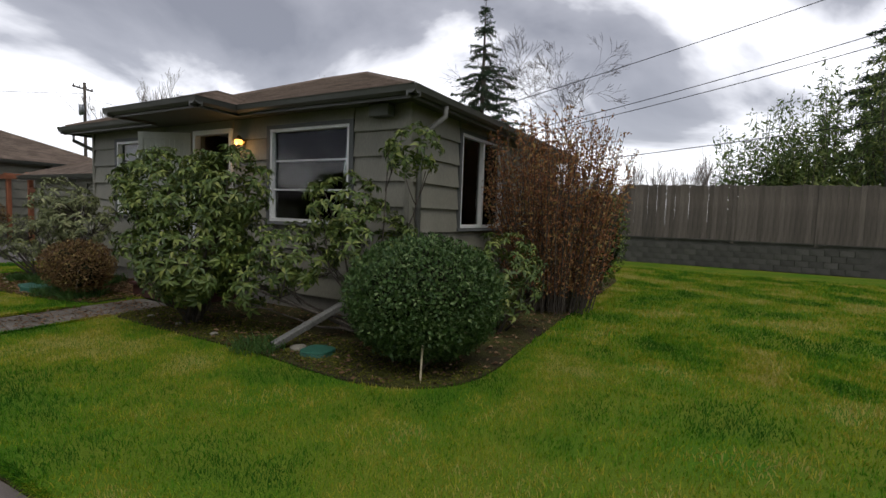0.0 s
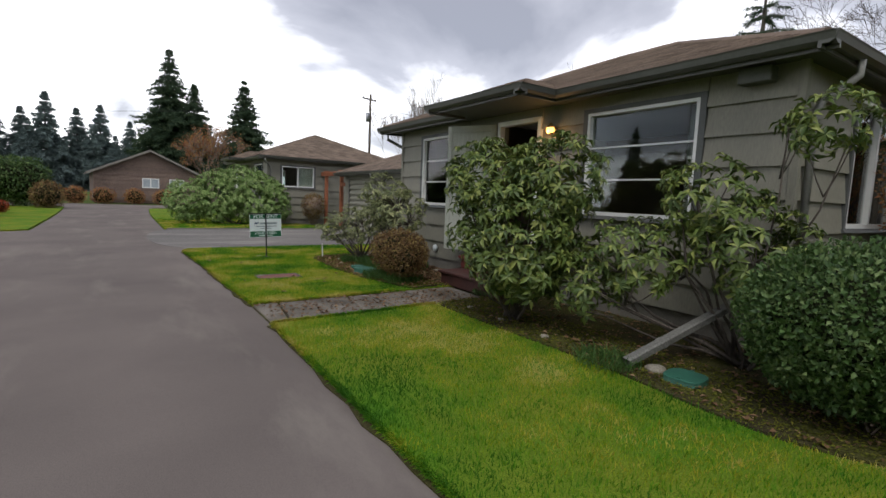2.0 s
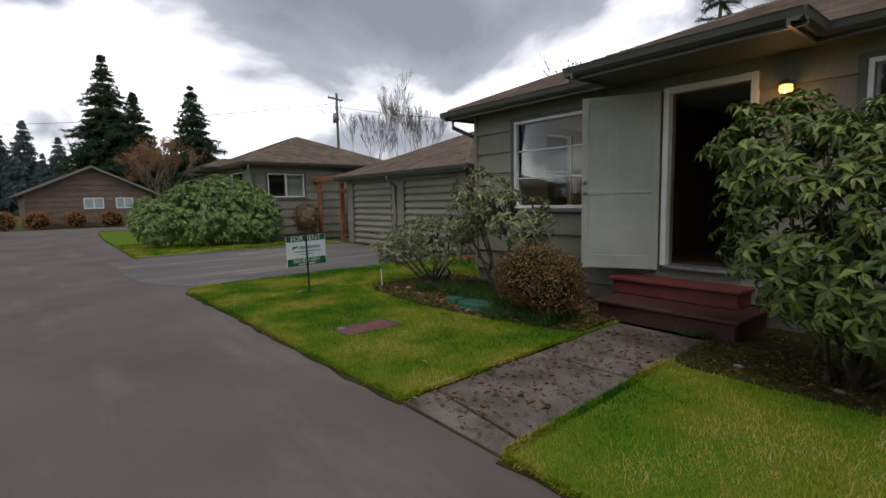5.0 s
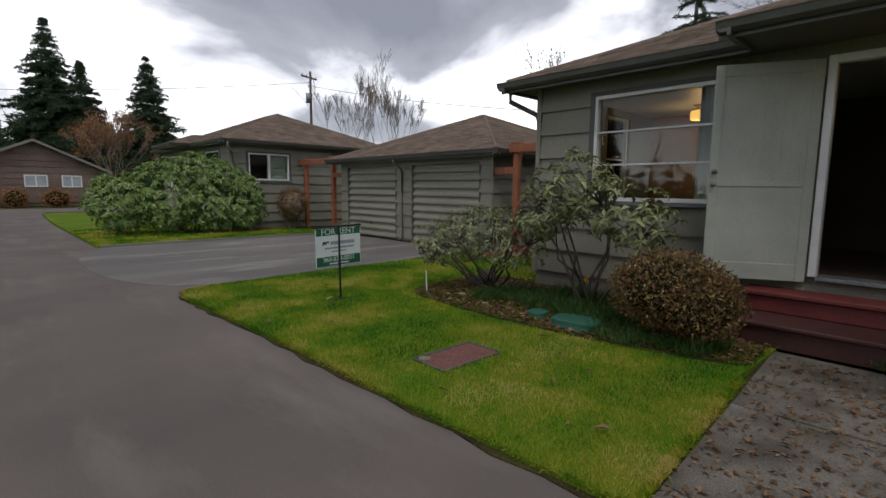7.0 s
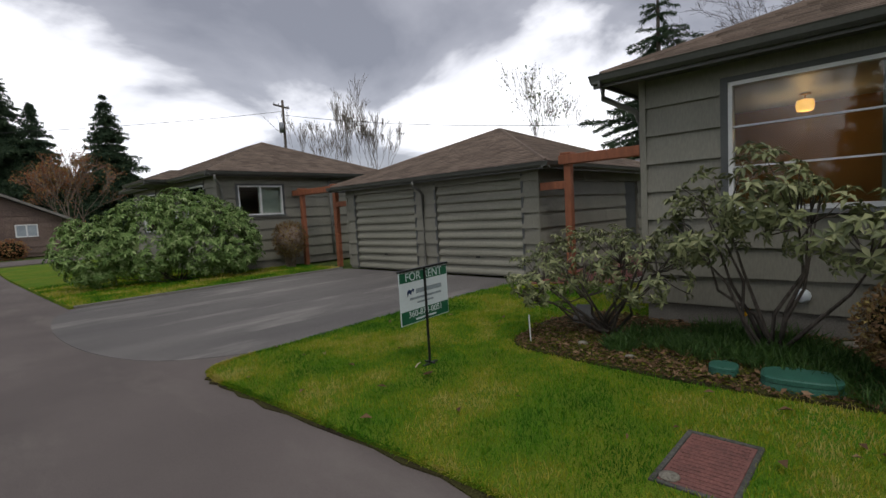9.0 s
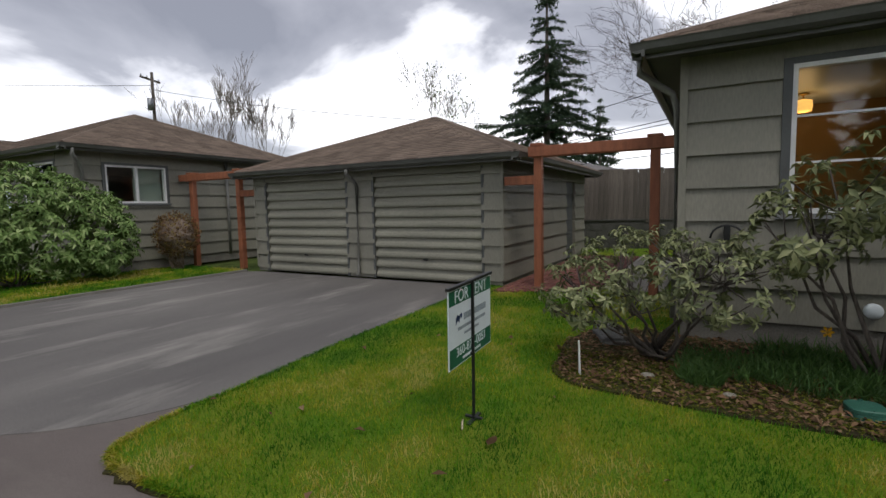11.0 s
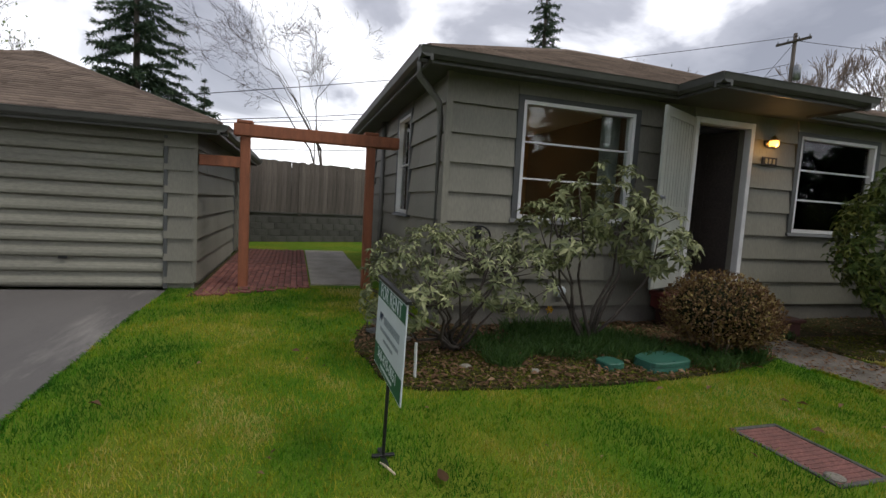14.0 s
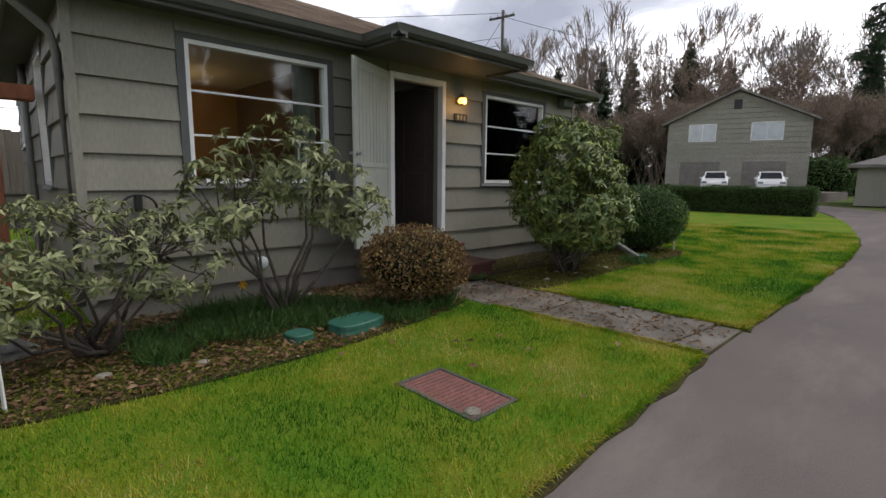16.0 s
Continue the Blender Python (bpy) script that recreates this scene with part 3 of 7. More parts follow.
# ---- houses ----
class Wall:
    """A wall face from a to b on the ground; its outside lies to the right of that walk when out is 1."""

    def __init__(self, a, b, out=1):
        self.a, self.b = Vector((*a, 0)), Vector((*b, 0))
        self.u = (self.b - self.a).normalized()
        self.n = Vector((self.u.y, -self.u.x, 0)) * out
        self.len = (self.b - self.a).length

    def at(self, u, out, z):
        return self.a + self.u * u + self.n * out + Vector((0, 0, z))

    def block(self, bm, u0, u1, o0, o1, z0, z1, o1_top=None):
        """A block on the wall, from depth o0 to o1 (o1_top at its upper edge)."""
        o1_top = o1 if o1_top is None else o1_top
        vs = [bm.verts.new(self.at(u, o, z)) for u in (u0, u1) for o, z in ((o0, z0), (o1, z0), (o1_top, z1), (o0, z1))]
        fs = [bm.faces.new([vs[i] for i in q]) for q in ((0, 1, 2, 3), (7, 6, 5, 4), (0, 4, 5, 1), (1, 5, 6, 2), (2, 6, 7, 3), (3, 7, 4, 0))]
        bmesh.ops.recalc_face_normals(bm, faces=fs)

    def solid(self, z0, z1, thick, holes):
        """The wall's body with real openings; holes: (u0, u1, z0, z1)."""
        bm = bmesh.new()
        us = sorted({0.004, self.len - 0.004, *[h[0] for h in holes], *[h[1] for h in holes]})
        for u0, u1 in zip(us, us[1:]):
            m = (u0 + u1) / 2
            zs = [(h[2], h[3]) for h in holes if h[0] < m < h[1]]
            z = z0
            for a, b in sorted(zs):
                if a > z + 1e-4:
                    self.block(bm, u0, u1, -thick, 0, z, a)
                z = b
            if z < z1 - 1e-4:
                self.block(bm, u0, u1, -thick, 0, z, z1)
        bmesh.ops.remove_doubles(bm, verts=bm.verts, dist=1e-4)
        return bm

    def courses(self, z0, z1, step, holes, parent, material, rng, name="siding_board", maxlen=2.45):
        """Lapped siding: each board a wedge, thick at its lower edge, fitted round the openings."""
        z = z0
        i = 0
        while z < z1 - 0.03:
            top = min(z + step, z1)
            us = sorted({0.0, self.len, *[h[k] for h in holes for k in (0, 1) if h[2] < top and h[3] > z]})
            runs = []
            for u0, u1 in zip(us, us[1:]):
                m = (u0 + u1) / 2
                spans, c = [], z
                for a, b in sorted((h[2], h[3]) for h in holes if h[0] < m < h[1] and h[2] < top and h[3] > z):
                    if a > c + 0.02:
                        spans.append((c, a))
                    c = max(c, b)
                if c < top - 0.02:
                    spans.append((c, top))
                for s in spans:
                    if runs and runs[-1][1] == u0 and runs[-1][2:] == s:
                        runs[-1] = (runs[-1][0], u1, *s)
                    else:
                        runs.append((u0, u1, *s))
            for u0, u1, a, b in runs:
                cuts = [u0]
                c = u0 + (maxlen * (0.5 if i % 2 else 1.0))
                while c < u1 - 0.3:
                    cuts.append(c)
                    c += maxlen
                cuts.append(u1)
                for c0, c1 in zip(cuts, cuts[1:]):
                    bm = bmesh.new()
                    full = (b - a) / step
                    self.block(bm, c0 + 0.001, c1 - 0.001, 0.0, 0.043 + rng.uniform(-.002, .003), a, b, 0.043 - 0.039 * full)
                    part(name, bm, material, parent)
            z = top
            i += 1


def window_unit(wall, u0, u1, z0, z1, bars=2, parent=None, trim=True, label="white-framed picture window with two thin bars", mid=None, depth=0.04, name="window"):
    """A window in its opening: dark casing, white frame, panes, bars and a sill."""
    w = parent if parent is not None else empty(name, label)
    if trim:
        bm = bmesh.new()
        for a, b, c, d in ((u0 - .075, u0, z0 - .06, z1 + .06), (u1, u1 + .075, z0 - .06, z1 + .06), (u0, u1, z1, z1 + .06)):
            wall.block(bm, a, b, 0.0, 0.046, c, d)
        part("casing", bm, M_TRIMDARK, w, "dark painted casing")
        bm = bmesh.new()
        wall.block(bm, u0 - .1, u1 + .1, 0.0, 0.08, z0 - .1, z0 - .055, 0.055)
        part("sill", bm, M_TRIMDARK, w)
    f = 0.042
    bm = bmesh.new()
    for a, b, c, d in ((u0, u0 + f, z0 - .05, z1), (u1 - f, u1, z0 - .05, z1), (u0 + f, u1 - f, z0 - .05, z0), (u0 + f, u1 - f, z1 - f, z1)):
        wall.block(bm, a, b, -0.09, depth, c, d)
    part("frame", bm, M_WHITE, w, "white vinyl frame")
    if mid is not None:
        bm = bmesh.new()
        wall.block(bm, mid - .03, mid + .03, -0.08, depth - .012, z0, z1 - f)
        part("mullion", bm, M_WHITE, w)
    rows = bars + 1
    for i in range(rows):
        a, b = z0 + (z1 - f - z0) * i / rows, z0 + (z1 - f - z0) * (i + 1) / rows
        bm = bmesh.new()
        wall.block(bm, u0 + f, u1 - f, -0.035, -0.029, a + .006, b - .006)
        g = part("pane", bm, M_GLASS, w)
        g.visible_shadow = False
        if i:
            bm = bmesh.new()
            wall.block(bm, u0 + f, u1 - f, -0.045, 0.0, a - .010, a + .010)
            part("glazing_bar", bm, M_WHITE, w)
    return w


def shingle_face(a, b, c, d, exposure=0.14, tab=0.3, rng=None, nrm_up=0.012):
    """Shingle courses over a roof face: eave from a to b, top from d (over a) to c (over b). Returns vertices and quads."""
    a, b, c, d = (np.array(v, float) for v in (a, b, c, d))
    up = ((d + c) - (a + b)) / 2
    n = np.cross(b - a, up)
    n /= np.linalg.norm(n)
    if n[2] < 0:
        n = -n
    rows = max(3, int(round(np.linalg.norm(up) / exposure)))
    vs, fs = [], []
    L = np.linalg.norm(b - a)
    for i in range(rows):
        t0, t1 = i / rows, (i + 1) / rows
        l0, r0, l1, r1 = a + (d - a) * t0, b + (c - b) * t0, a + (d - a) * t1, b + (c - b) * t1
        k = max(1, int(np.linalg.norm(r0 - l0) / tab))
        off = 0.5 * (i % 2) + rng.uniform(-.1, .1)
        s = np.clip((np.arange(k + 2) - off) / max(k, 1), 0, 1)
        s = np.unique(s)
        for s0, s1 in zip(s, s[1:]):
            g = 0.006 / max(np.linalg.norm(r0 - l0), .1)
            p0, p1 = l0 + (r0 - l0) * (s0 + g), l0 + (r0 - l0) * s1
            q0, q1 = l1 + (r1 - l1) * (s0 + g), l1 + (r1 - l1) * s1
            h = n * (nrm_up + rng.uniform(-.003, .004))
            j = len(vs)
            vs += [p0 + h, p1 + h, q1 + n * .002, q0 + n * .002, p0 - n * .004, p1 - n * .004]
            fs += [(j, j + 1, j + 2, j + 3), (j + 4, j + 5, j + 1, j)]
    return vs, fs


def hip_roof(parent, x0, x1, y0, y1, z, slope, rng, exposure=0.14, tab=0.32, skip=None):
    """A hip roof over a rectangle of eaves, in shingle courses over a solid deck."""
    hx, hy = (x1 - x0) / 2, (y1 - y0) / 2
    h = min(hx, hy)
    zt = z + h * slope
    if hx <= hy:
        r0, r1 = (x0 + hx, y0 + h, zt), (x0 + hx, y1 - h, zt)
        faces = [((x0, y1, z), (x0, y0, z), r0, r1), ((x1, y0, z), (x1, y1, z), r1, r0), ((x0, y0, z), (x1, y0, z), r0, r0), ((x1, y1, z), (x0, y1, z), r1, r1)]
    else:
        r0, r1 = (x0 + h, y0 + hy, zt), (x1 - h, y0 + hy, zt)
        faces = [((x0, y1, z), (x0, y0, z), r0, r0), ((x1, y0, z), (x1, y1, z), r1, r1), ((x0, y0, z), (x1, y0, z), r1, r0), ((x1, y1, z), (x0, y1, z), r0, r1)]
    bm = bmesh.new()
    lo = [bm.verts.new((x, y, z - .03)) for x, y in ((x0 + .03, y0 + .03), (x1 - .03, y0 + .03), (x1 - .03, y1 - .03), (x0 + .03, y1 - .03))]
    ra, rb = bm.verts.new((r0[0], r0[1], r0[2] - .035)), bm.verts.new((r1[0], r1[1], r1[2] - .035))
    if hx <= hy:
        for q in ((lo[3], lo[0], ra, rb), (lo[1], lo[2], rb, ra), (lo[0], lo[1], ra), (lo[2], lo[3], rb)):
            bm.faces.new(q)
    else:
        for q in ((lo[0], lo[1], rb, ra), (lo[2], lo[3], ra, rb), (lo[3], lo[0], ra), (lo[1], lo[2], rb)):
            bm.faces.new(q)
    roof = part("roof", bm, M_SHINGLE_J, parent, "brown asphalt shingle hip roof")
    vs, fs = [], []
    for f in faces:
        v, q = shingle_face(*f, exposure=exposure, tab=tab, rng=rng)
        fs += [tuple(i + len(vs) for i in k) for k in q]
        vs += v
    soup("shingles", vs, fs, M_SHINGLE_J, roof, "", "stuff")
    # hip and ridge caps
    corners = [(x0, y0), (x1, y0), (x1, y1), (x0, y1)]
    for cx, cy in corners:
        e = r0 if (abs(cy - r0[1]) + abs(cx - r0[0])) <= (abs(cy - r1[1]) + abs(cx - r1[0])) else r1
        bm = bmesh.new()
        tube(bm, [(cx, cy, z + .012), (e[0], e[1], e[2] + .015)], 0.045, 6)
        for v in bm.verts:
            v.co.z -= 0.018
        part("hip_cap", bm, M_SHINGLE, roof)
    if r0 != r1:
        bm = bmesh.new()
        tube(bm, [(r0[0], r0[1], r0[2] - .004), (r1[0], r1[1], r1[2] - .004)], 0.05, 6)
        part("ridge_cap", bm, M_SHINGLE, roof)
    return roof


def gutter_run(name, parent, a, b, z, outn, material=None):
    """A half-round-fronted gutter with a fascia board behind it."""
    a, b, o = Vector((*a, 0)), Vector((*b, 0)), Vector((*outn, 0))
    prof = [(-.03, z - .15), (0.0, z - .15), (.0, z - .115), (.055, z - .115), (.10, z - .085), (.115, z - .03), (.125, z - .012), (.105, z - .008), (.095, z - .05), (.0, z - .05), (-.03, z - .05)]
    bm = bmesh.new()
    rows = loft(bm, [[p + o * q[0] + Vector((0, 0, q[1])) for q in prof] for p in (a, b)])
    bm.faces.new(rows[0][::-1])
    bm.faces.new(rows[1])
    bmesh.ops.recalc_face_normals(bm, faces=bm.faces)
    return part(name, bm, material or M_GUTTER, parent)


def downspout(parent, pts, r=0.038, name="downspout"):
    bm = bmesh.new()
    tube(bm, pts, r, 8)
    return part(name, bm, M_SPOUT, parent, "", "", True)


def cottage(mirror, detail):
    """A one-storey shingled cottage with a hip roof and a small hipped porch roof over its door."""
    rng = random.Random(5 if mirror else 4)
    Y = (lambda y: 35.44 - y) if mirror else (lambda y: y)
    th = empty("cottage", "grey-green shake-sided cottage with brown hip roof and open front door" if not mirror else "neighbouring grey-green cottage with brown hip roof", "house", "cottages round the lane", "", (7, Y(7.5), 0))
    m0 = Matrix.Translation((-7, -Y(7.5), 0))
    def P(ob):
        ob.matrix_local = m0
        return ob
    XB, YA, YB, TOP = 13.5, 3.24, 11.33, 3.02
    s = -1 if mirror else 1
    front = Wall((7, Y(YA)), (7, Y(YB)), -s)
    side_a = Wall((XB, Y(YA)), (7, Y(YA)), -s)
    side_b = Wall((7, Y(YB)), (XB, Y(YB)), -s)
    back = Wall((XB, Y(YB)), (XB, Y(YA)), -s)
    # openings, along each wall from its start
    w1, w2, dr = (8.79 - YA, 10.40 - YA, 1.41, 2.79), (4.24 - YA, 5.86 - YA, 1.41, 2.79), (6.85 - YA, 7.77 - YA, 0.62, 2.80)
    sa = (XB - 10.06, XB - 8.42, 1.40, 2.84)
    sb, sb2 = (8.83 - 7, 9.70 - 7, 1.36, 2.84), (12.2 - 7, 12.9 - 7, 1.95, 2.76)
    if mirror:
        sb = (7.62 - 7, 9.13 - 7, 1.80, 2.70)
    sets = ((front, [w1, w2, dr]), (side_a, [sa]), (side_b, [sb, sb2]), (back, []))
    made = []
    for w, holes in sets:
        o = part("wall", w.solid(0.24, TOP, 0.14, [(h[0], h[1], h[2] - .05, h[3]) for h in holes]), M_SIDING, th)
        made.append(o)
        w.courses(0.262, TOP, 0.3435, [(h[0] - .076, h[1] + .076, h[2] - .1, h[3] + .062) for h in holes], o, M_SIDING, rng)
        made.append(part("foundation", w.solid(0.0, 0.258, 0.16, []), M_FOUND, th, "bare concrete foundation"))
    for x, y in ((7, YA), (7, YB)):
        dy = 1 if y == YB else -1
        bm = bmesh.new()
        ya, yb = sorted((Y(y + dy * .045), Y(y - dy * .03)))
        box(bm, 6.955, 7.03, ya, yb, 0.23, TOP)
        made.append(part("corner_board", bm, M_SIDING, th))
    # soffit under the eaves, roof and gutters
    ex0, ex1, ey0, ey1 = 6.62, 14.0, 2.96, 11.71
    ya, yb = sorted((Y(ey0), Y(ey1)))
    bm = bmesh.new()
    box(bm, ex0 + .02, ex1 - .02, ya + .02, yb - .02, TOP - .015, TOP + .02)
    made.append(part("soffit", bm, M_SOFFIT, th))
    made.append(hip_roof(th, ex0, ex1, ya, yb, 3.12, 0.41, rng))
    pa, pb = sorted((Y(6.20), Y(8.46)))
    for a, b, o in (((ex0, ya - .1), (ex0, pa), (-1, 0)), ((ex0, pb), (ex0, yb + .1), (-1, 0)), ((ex0 - .1, ya), (ex1, ya), (0, -1)), ((ex0 - .1, yb), (ex1, yb), (0, 1)), ((ex1, ya), (ex1, yb), (1, 0))):
        made.append(gutter_run("gutter", th, a, b, 3.11, o))
    # porch roof
    px = 5.95
    bm = bmesh.new()
    box(bm, px + .02, 7.0, pa + .02, pb - .02, TOP - .02, TOP + .015)
    made.append(part("porch_soffit", bm, M_SOFFIT, th))
    zc, hw = 3.12, (pb - pa) / 2
    yc, zt = (pa + pb) / 2, 3.12 + (pb - pa) / 2 * 0.39
    xr = px + hw
    xe = ex0 + (zt - 3.12) / 0.41
    vs, fs = [], []
    for f in (((px, pb, zc), (px, pa, zc), (xr, yc, zt), (xr, yc, zt)), ((px, pa, zc), (ex0, pa, zc), (xe, yc, zt), (xr, yc, zt)), ((ex0, pb, zc), (px, pb, zc), (xr, yc, zt), (xe, yc, zt))):
        v, q = shingle_face(*f, rng=rng)
        fs += [tuple(i + len(vs) for i in k) for k in q]
        vs += v
    bm = bmesh.new()
    q = [bm.verts.new(p) for p in ((px, pa, zc - .03), (ex0 + .5, pa, zc - .03), (ex0 + .5, pb, zc - .03), (px, pb, zc - .03), (xr, yc, zt - .035), (xe + .1, yc, zt - .035))]
    for k in ((0, 1, 5, 4), (2, 3, 4, 5), (3, 0, 4)):
        bm.faces.new([q[i] for i in k])
    pr = part("porch_roof", bm, M_SHINGLE_J, th, "small hipped porch roof")
    soup("shingles", vs, fs, M_SHINGLE_J, pr, "", "stuff")
    for a, b, o in (((px, pa - .1), (px, pb + .1), (-1, 0)), ((px - .1, pa), (ex0 + .03, pa), (0, -1)), ((px - .1, pb), (ex0 + .03, pb), (0, 1))):
        gutter_run("porch_gutter", th, a, b, 3.11, o)
    # downspouts at the two front corners
    yA, yB = Y(YA), Y(YB)
    d = -1 if not mirror else 1
    downspout(th, [(7.35, Y(ey0) + .05 * d, 3.0), (7.35, Y(ey0) + .05 * d, 2.86), (7.16, yA + .12 * d, 2.62), (7.14, yA + .075 * d, 2.5), (7.14, yA + .075 * d, 0.25)])
    downspout(th, [(6.78, Y(ey1) - .05 * d, 3.0), (6.78, Y(ey1) - .05 * d, 2.86), (7.05, yB - .12 * d, 2.66), (7.10, yB - .075 * d, 2.5), (7.10, yB - .075 * d, 0.2)])
    downspout(th, [(11.0, yB - .075 * d, 3.0), (11.0, yB - .075 * d, 0.2)], 0.045)
    for o in th.children:
        o.matrix_parent_inverse = m0
    # windows
    lab = "white-framed picture window with two thin bars"
    for w, h, kw in ((front, w1, {}), (front, w2, {}), (side_a, sa, dict(bars=0, mid=(sa[0] + sa[1]) / 2, label="white-framed sliding window, one half dark with screen")), (side_b, sb, dict(bars=0 if mirror else 1, mid=(sb[0] + sb[1]) / 2 if mirror else None, label="white-framed window on the side wall")), (side_b, sb2, dict(bars=0, label="small white-framed side window"))):
        wu = window_unit(w, *h, **kw)
        wu.parent = th
        if mirror and w is side_b:
            bm = bmesh.new()
            w.block(bm, (h[0] + h[1]) / 2, h[1], -.2, -.19, h[2], h[3])
            part("blind", bm, M_CURTAIN, wu, "pale drawn blind")
        wu.matrix_parent_inverse = m0
    return th, (front, side_a, side_b), dr


house, (front, side_a, side_b), DOOR = cottage(False, True)
house2, _, _ = cottage(True, False)


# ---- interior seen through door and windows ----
# the hall's lack of light is put into this darker wall colour
M_HALL = mat("hall_paint_with_dimness", (0.13, 0.095, 0.07), 0.85, None, 1.5, 60, 0.1, 0.001, fine_amt=0.05)


def room_shell():
    # interior_wall_side is added to block the pendant's light from the hall
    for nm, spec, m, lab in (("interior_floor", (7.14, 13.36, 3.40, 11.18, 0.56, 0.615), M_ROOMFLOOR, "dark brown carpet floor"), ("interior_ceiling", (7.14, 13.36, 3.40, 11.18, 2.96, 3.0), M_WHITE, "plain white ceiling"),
                             ("interior_wall_back", (10.6, 10.7, 8.5, 11.18, 0.615, 2.96), M_ROOMWALL, "warm ochre painted wall"), ("interior_wall_hall", (10.6, 10.7, 3.40, 8.42, 0.615, 2.96), M_HALL, "brown hall wall with its dimness put into the paint"), ("interior_wall_side", (7.15, 10.6, 8.42, 8.5, 0.615, 2.96), M_HALL, "partition wall added to keep lamp light from the hall")):
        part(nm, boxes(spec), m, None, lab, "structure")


room_shell()


def open_front_door():
    d = empty("door_front", "open dark front door in white casing", "door", "", "structure", (7, 7.31, 0.62))
    bm = bmesh.new()
    for s in ((-.06, .05, -.53, -.455, 0, 2.25), (-.06, .05, .455, .53, 0, 2.25), (-.06, .05, -.455, .455, 2.17, 2.25)):
        box(bm, *s, bevel=0.006)
    part("casing", bm, M_WHITE, d, "white door casing")
    part("threshold", boxes((-.1, .16, -.455, .455, -.03, .012), bevel=.005), M_GALV, d, "pale metal threshold")
    bm = bmesh.new()
    box(bm, 0, .045, 0, .9, 0.02, 2.16, .004)
    for z0, z1 in ((.2, .9), (1.05, 1.9)):
        for y0, y1 in ((.12, .40), (.50, .78)):
            box(bm, -.008, .0, y0, y1, z0, z1, .004)
    leaf = part("door_leaf", bm, M_DOORDARK, d, "dark panelled door leaf")
    leaf.matrix_local = pose(.14, -.44, 0, 0, 0, -68)
    return d


open_front_door()


def storm_door():
    """The outer storm door, swung open against the wall side."""
    t = empty("storm_door", "open pale storm door with mesh panel and grab bar", "door", "", "", (6.93, 7.86, 0.56))
    L, H = .97, 2.28
    bm = bmesh.new()
    for s in ((0, .09, -.017, .017, 0, H), (L - .09, L, -.017, .017, 0, H), (.09, L - .09, -.017, .017, 0, .18), (.09, L - .09, -.017, .017, H - .12, H), (.09, L - .09, -.017, .017, 1.0, 1.06)):
        box(bm, *s, bevel=.004)
    part("frame", bm, M_SCREEN, t, "pale grey-green metal frame")
    part("lower_panel", boxes((.09, L - .09, -.006, .006, .18, 1.0)), M_SCREEN, t)
    bm = bmesh.new()
    box(bm, .09, L - .09, -.006, .006, 1.06, H - .12)
    for i in range(9):
        x = .13 + i * (L - .26) / 8
        box(bm, x - .006, x + .006, .006, .012, 1.06, H - .12)
    part("upper_panel", bm, M_SCREEN, t, "milky ribbed screen panel")
    for z in (1.16, 1.02):
        bm = bmesh.new()
        tube(bm, [(L - .045, -.016, z), (L - .045, -.032, z), (L - .045, -.05, z), (L - .045, -.075, z)], [.028, .028, .018, .024], 10)
        tube(bm, [(L - .045, .016, z), (L - .045, .032, z), (L - .045, .05, z), (L - .045, .075, z)], [.028, .028, .018, .024], 10)
        part("knob", bm, M_GALV, t, "round metal knob", "", True)
    t.rotation_euler = (0, 0, math.atan2(.87, -.43))
    return t


storm_door()


def porch_steps():
    t = empty("porch_steps", "two wooden porch steps, red above and maroon below", "steps", "", "", (7.0, 7.5, 0.0))
    part("lower_step", boxes((-.90, -.04, -.90, .70, .0, .20), bevel=.012), M_MAROON, t)
    part("lower_tread", boxes((-.94, -.04, -.94, .74, .20, .245), bevel=.01), M_MAROON, t, "dark maroon tread")
    part("upper_step", boxes((-.40, -.042, -.74, .80, .245, .42), bevel=.012), M_REDPAINT, t)
    part("upper_tread", boxes((-.44, -.044, -.78, .84, .42, .47), bevel=.01), M_REDPAINT, t, "worn red painted tread")
    return t


porch_steps()


def wall_lantern():
    t = empty("wall_lantern", "lit brass wall lantern beside the front door", "lamp", "", "", (6.97, 6.50, 2.60))
    bm = bmesh.new()
    tube(bm, [(.0, 0, .02), (-.02, 0, .02)], [.05, .045], 10)
    tube(bm, [(-.01, 0, .02), (-.06, 0, .11), (-.1, 0, .12)], .008, 6)
    part("bracket", bm, M_BRASS, t, "", "", True)
    bm = bmesh.new()
    tube(bm, [(-.1, 0, -.03), (-.1, 0, .0), (-.1, 0, .05)], [.05, .062, .058], 10)
    part("glass", bm, M_LAMP, t, "glowing amber glass", "", True)
    bm = bmesh.new()
    tube(bm, [(-.1, 0, .05), (-.1, 0, .062), (-.1, 0, .10), (-.1, 0, .125)], [.075, .07, .03, .008], 10)
    part("cap", bm, M_BRASS, t, "", "", True)
    bm = bmesh.new()
    tube(bm, [(-.1, 0, -.06), (-.1, 0, -.045), (-.1, 0, -.03)], [.012, .04, .055], 10)
    part("base_cup", bm, M_BRASS, t, "", "", True)
    l = new("lantern_light", bpy.data.lights.new("lantern_light", "POINT"))
    l.data.energy, l.data.color, l.data.shadow_soft_size = 3.0, (1.0, 0.55, 0.2), 0.05
    l.location = (6.80, 6.50, 2.57)
    return t


wall_lantern()


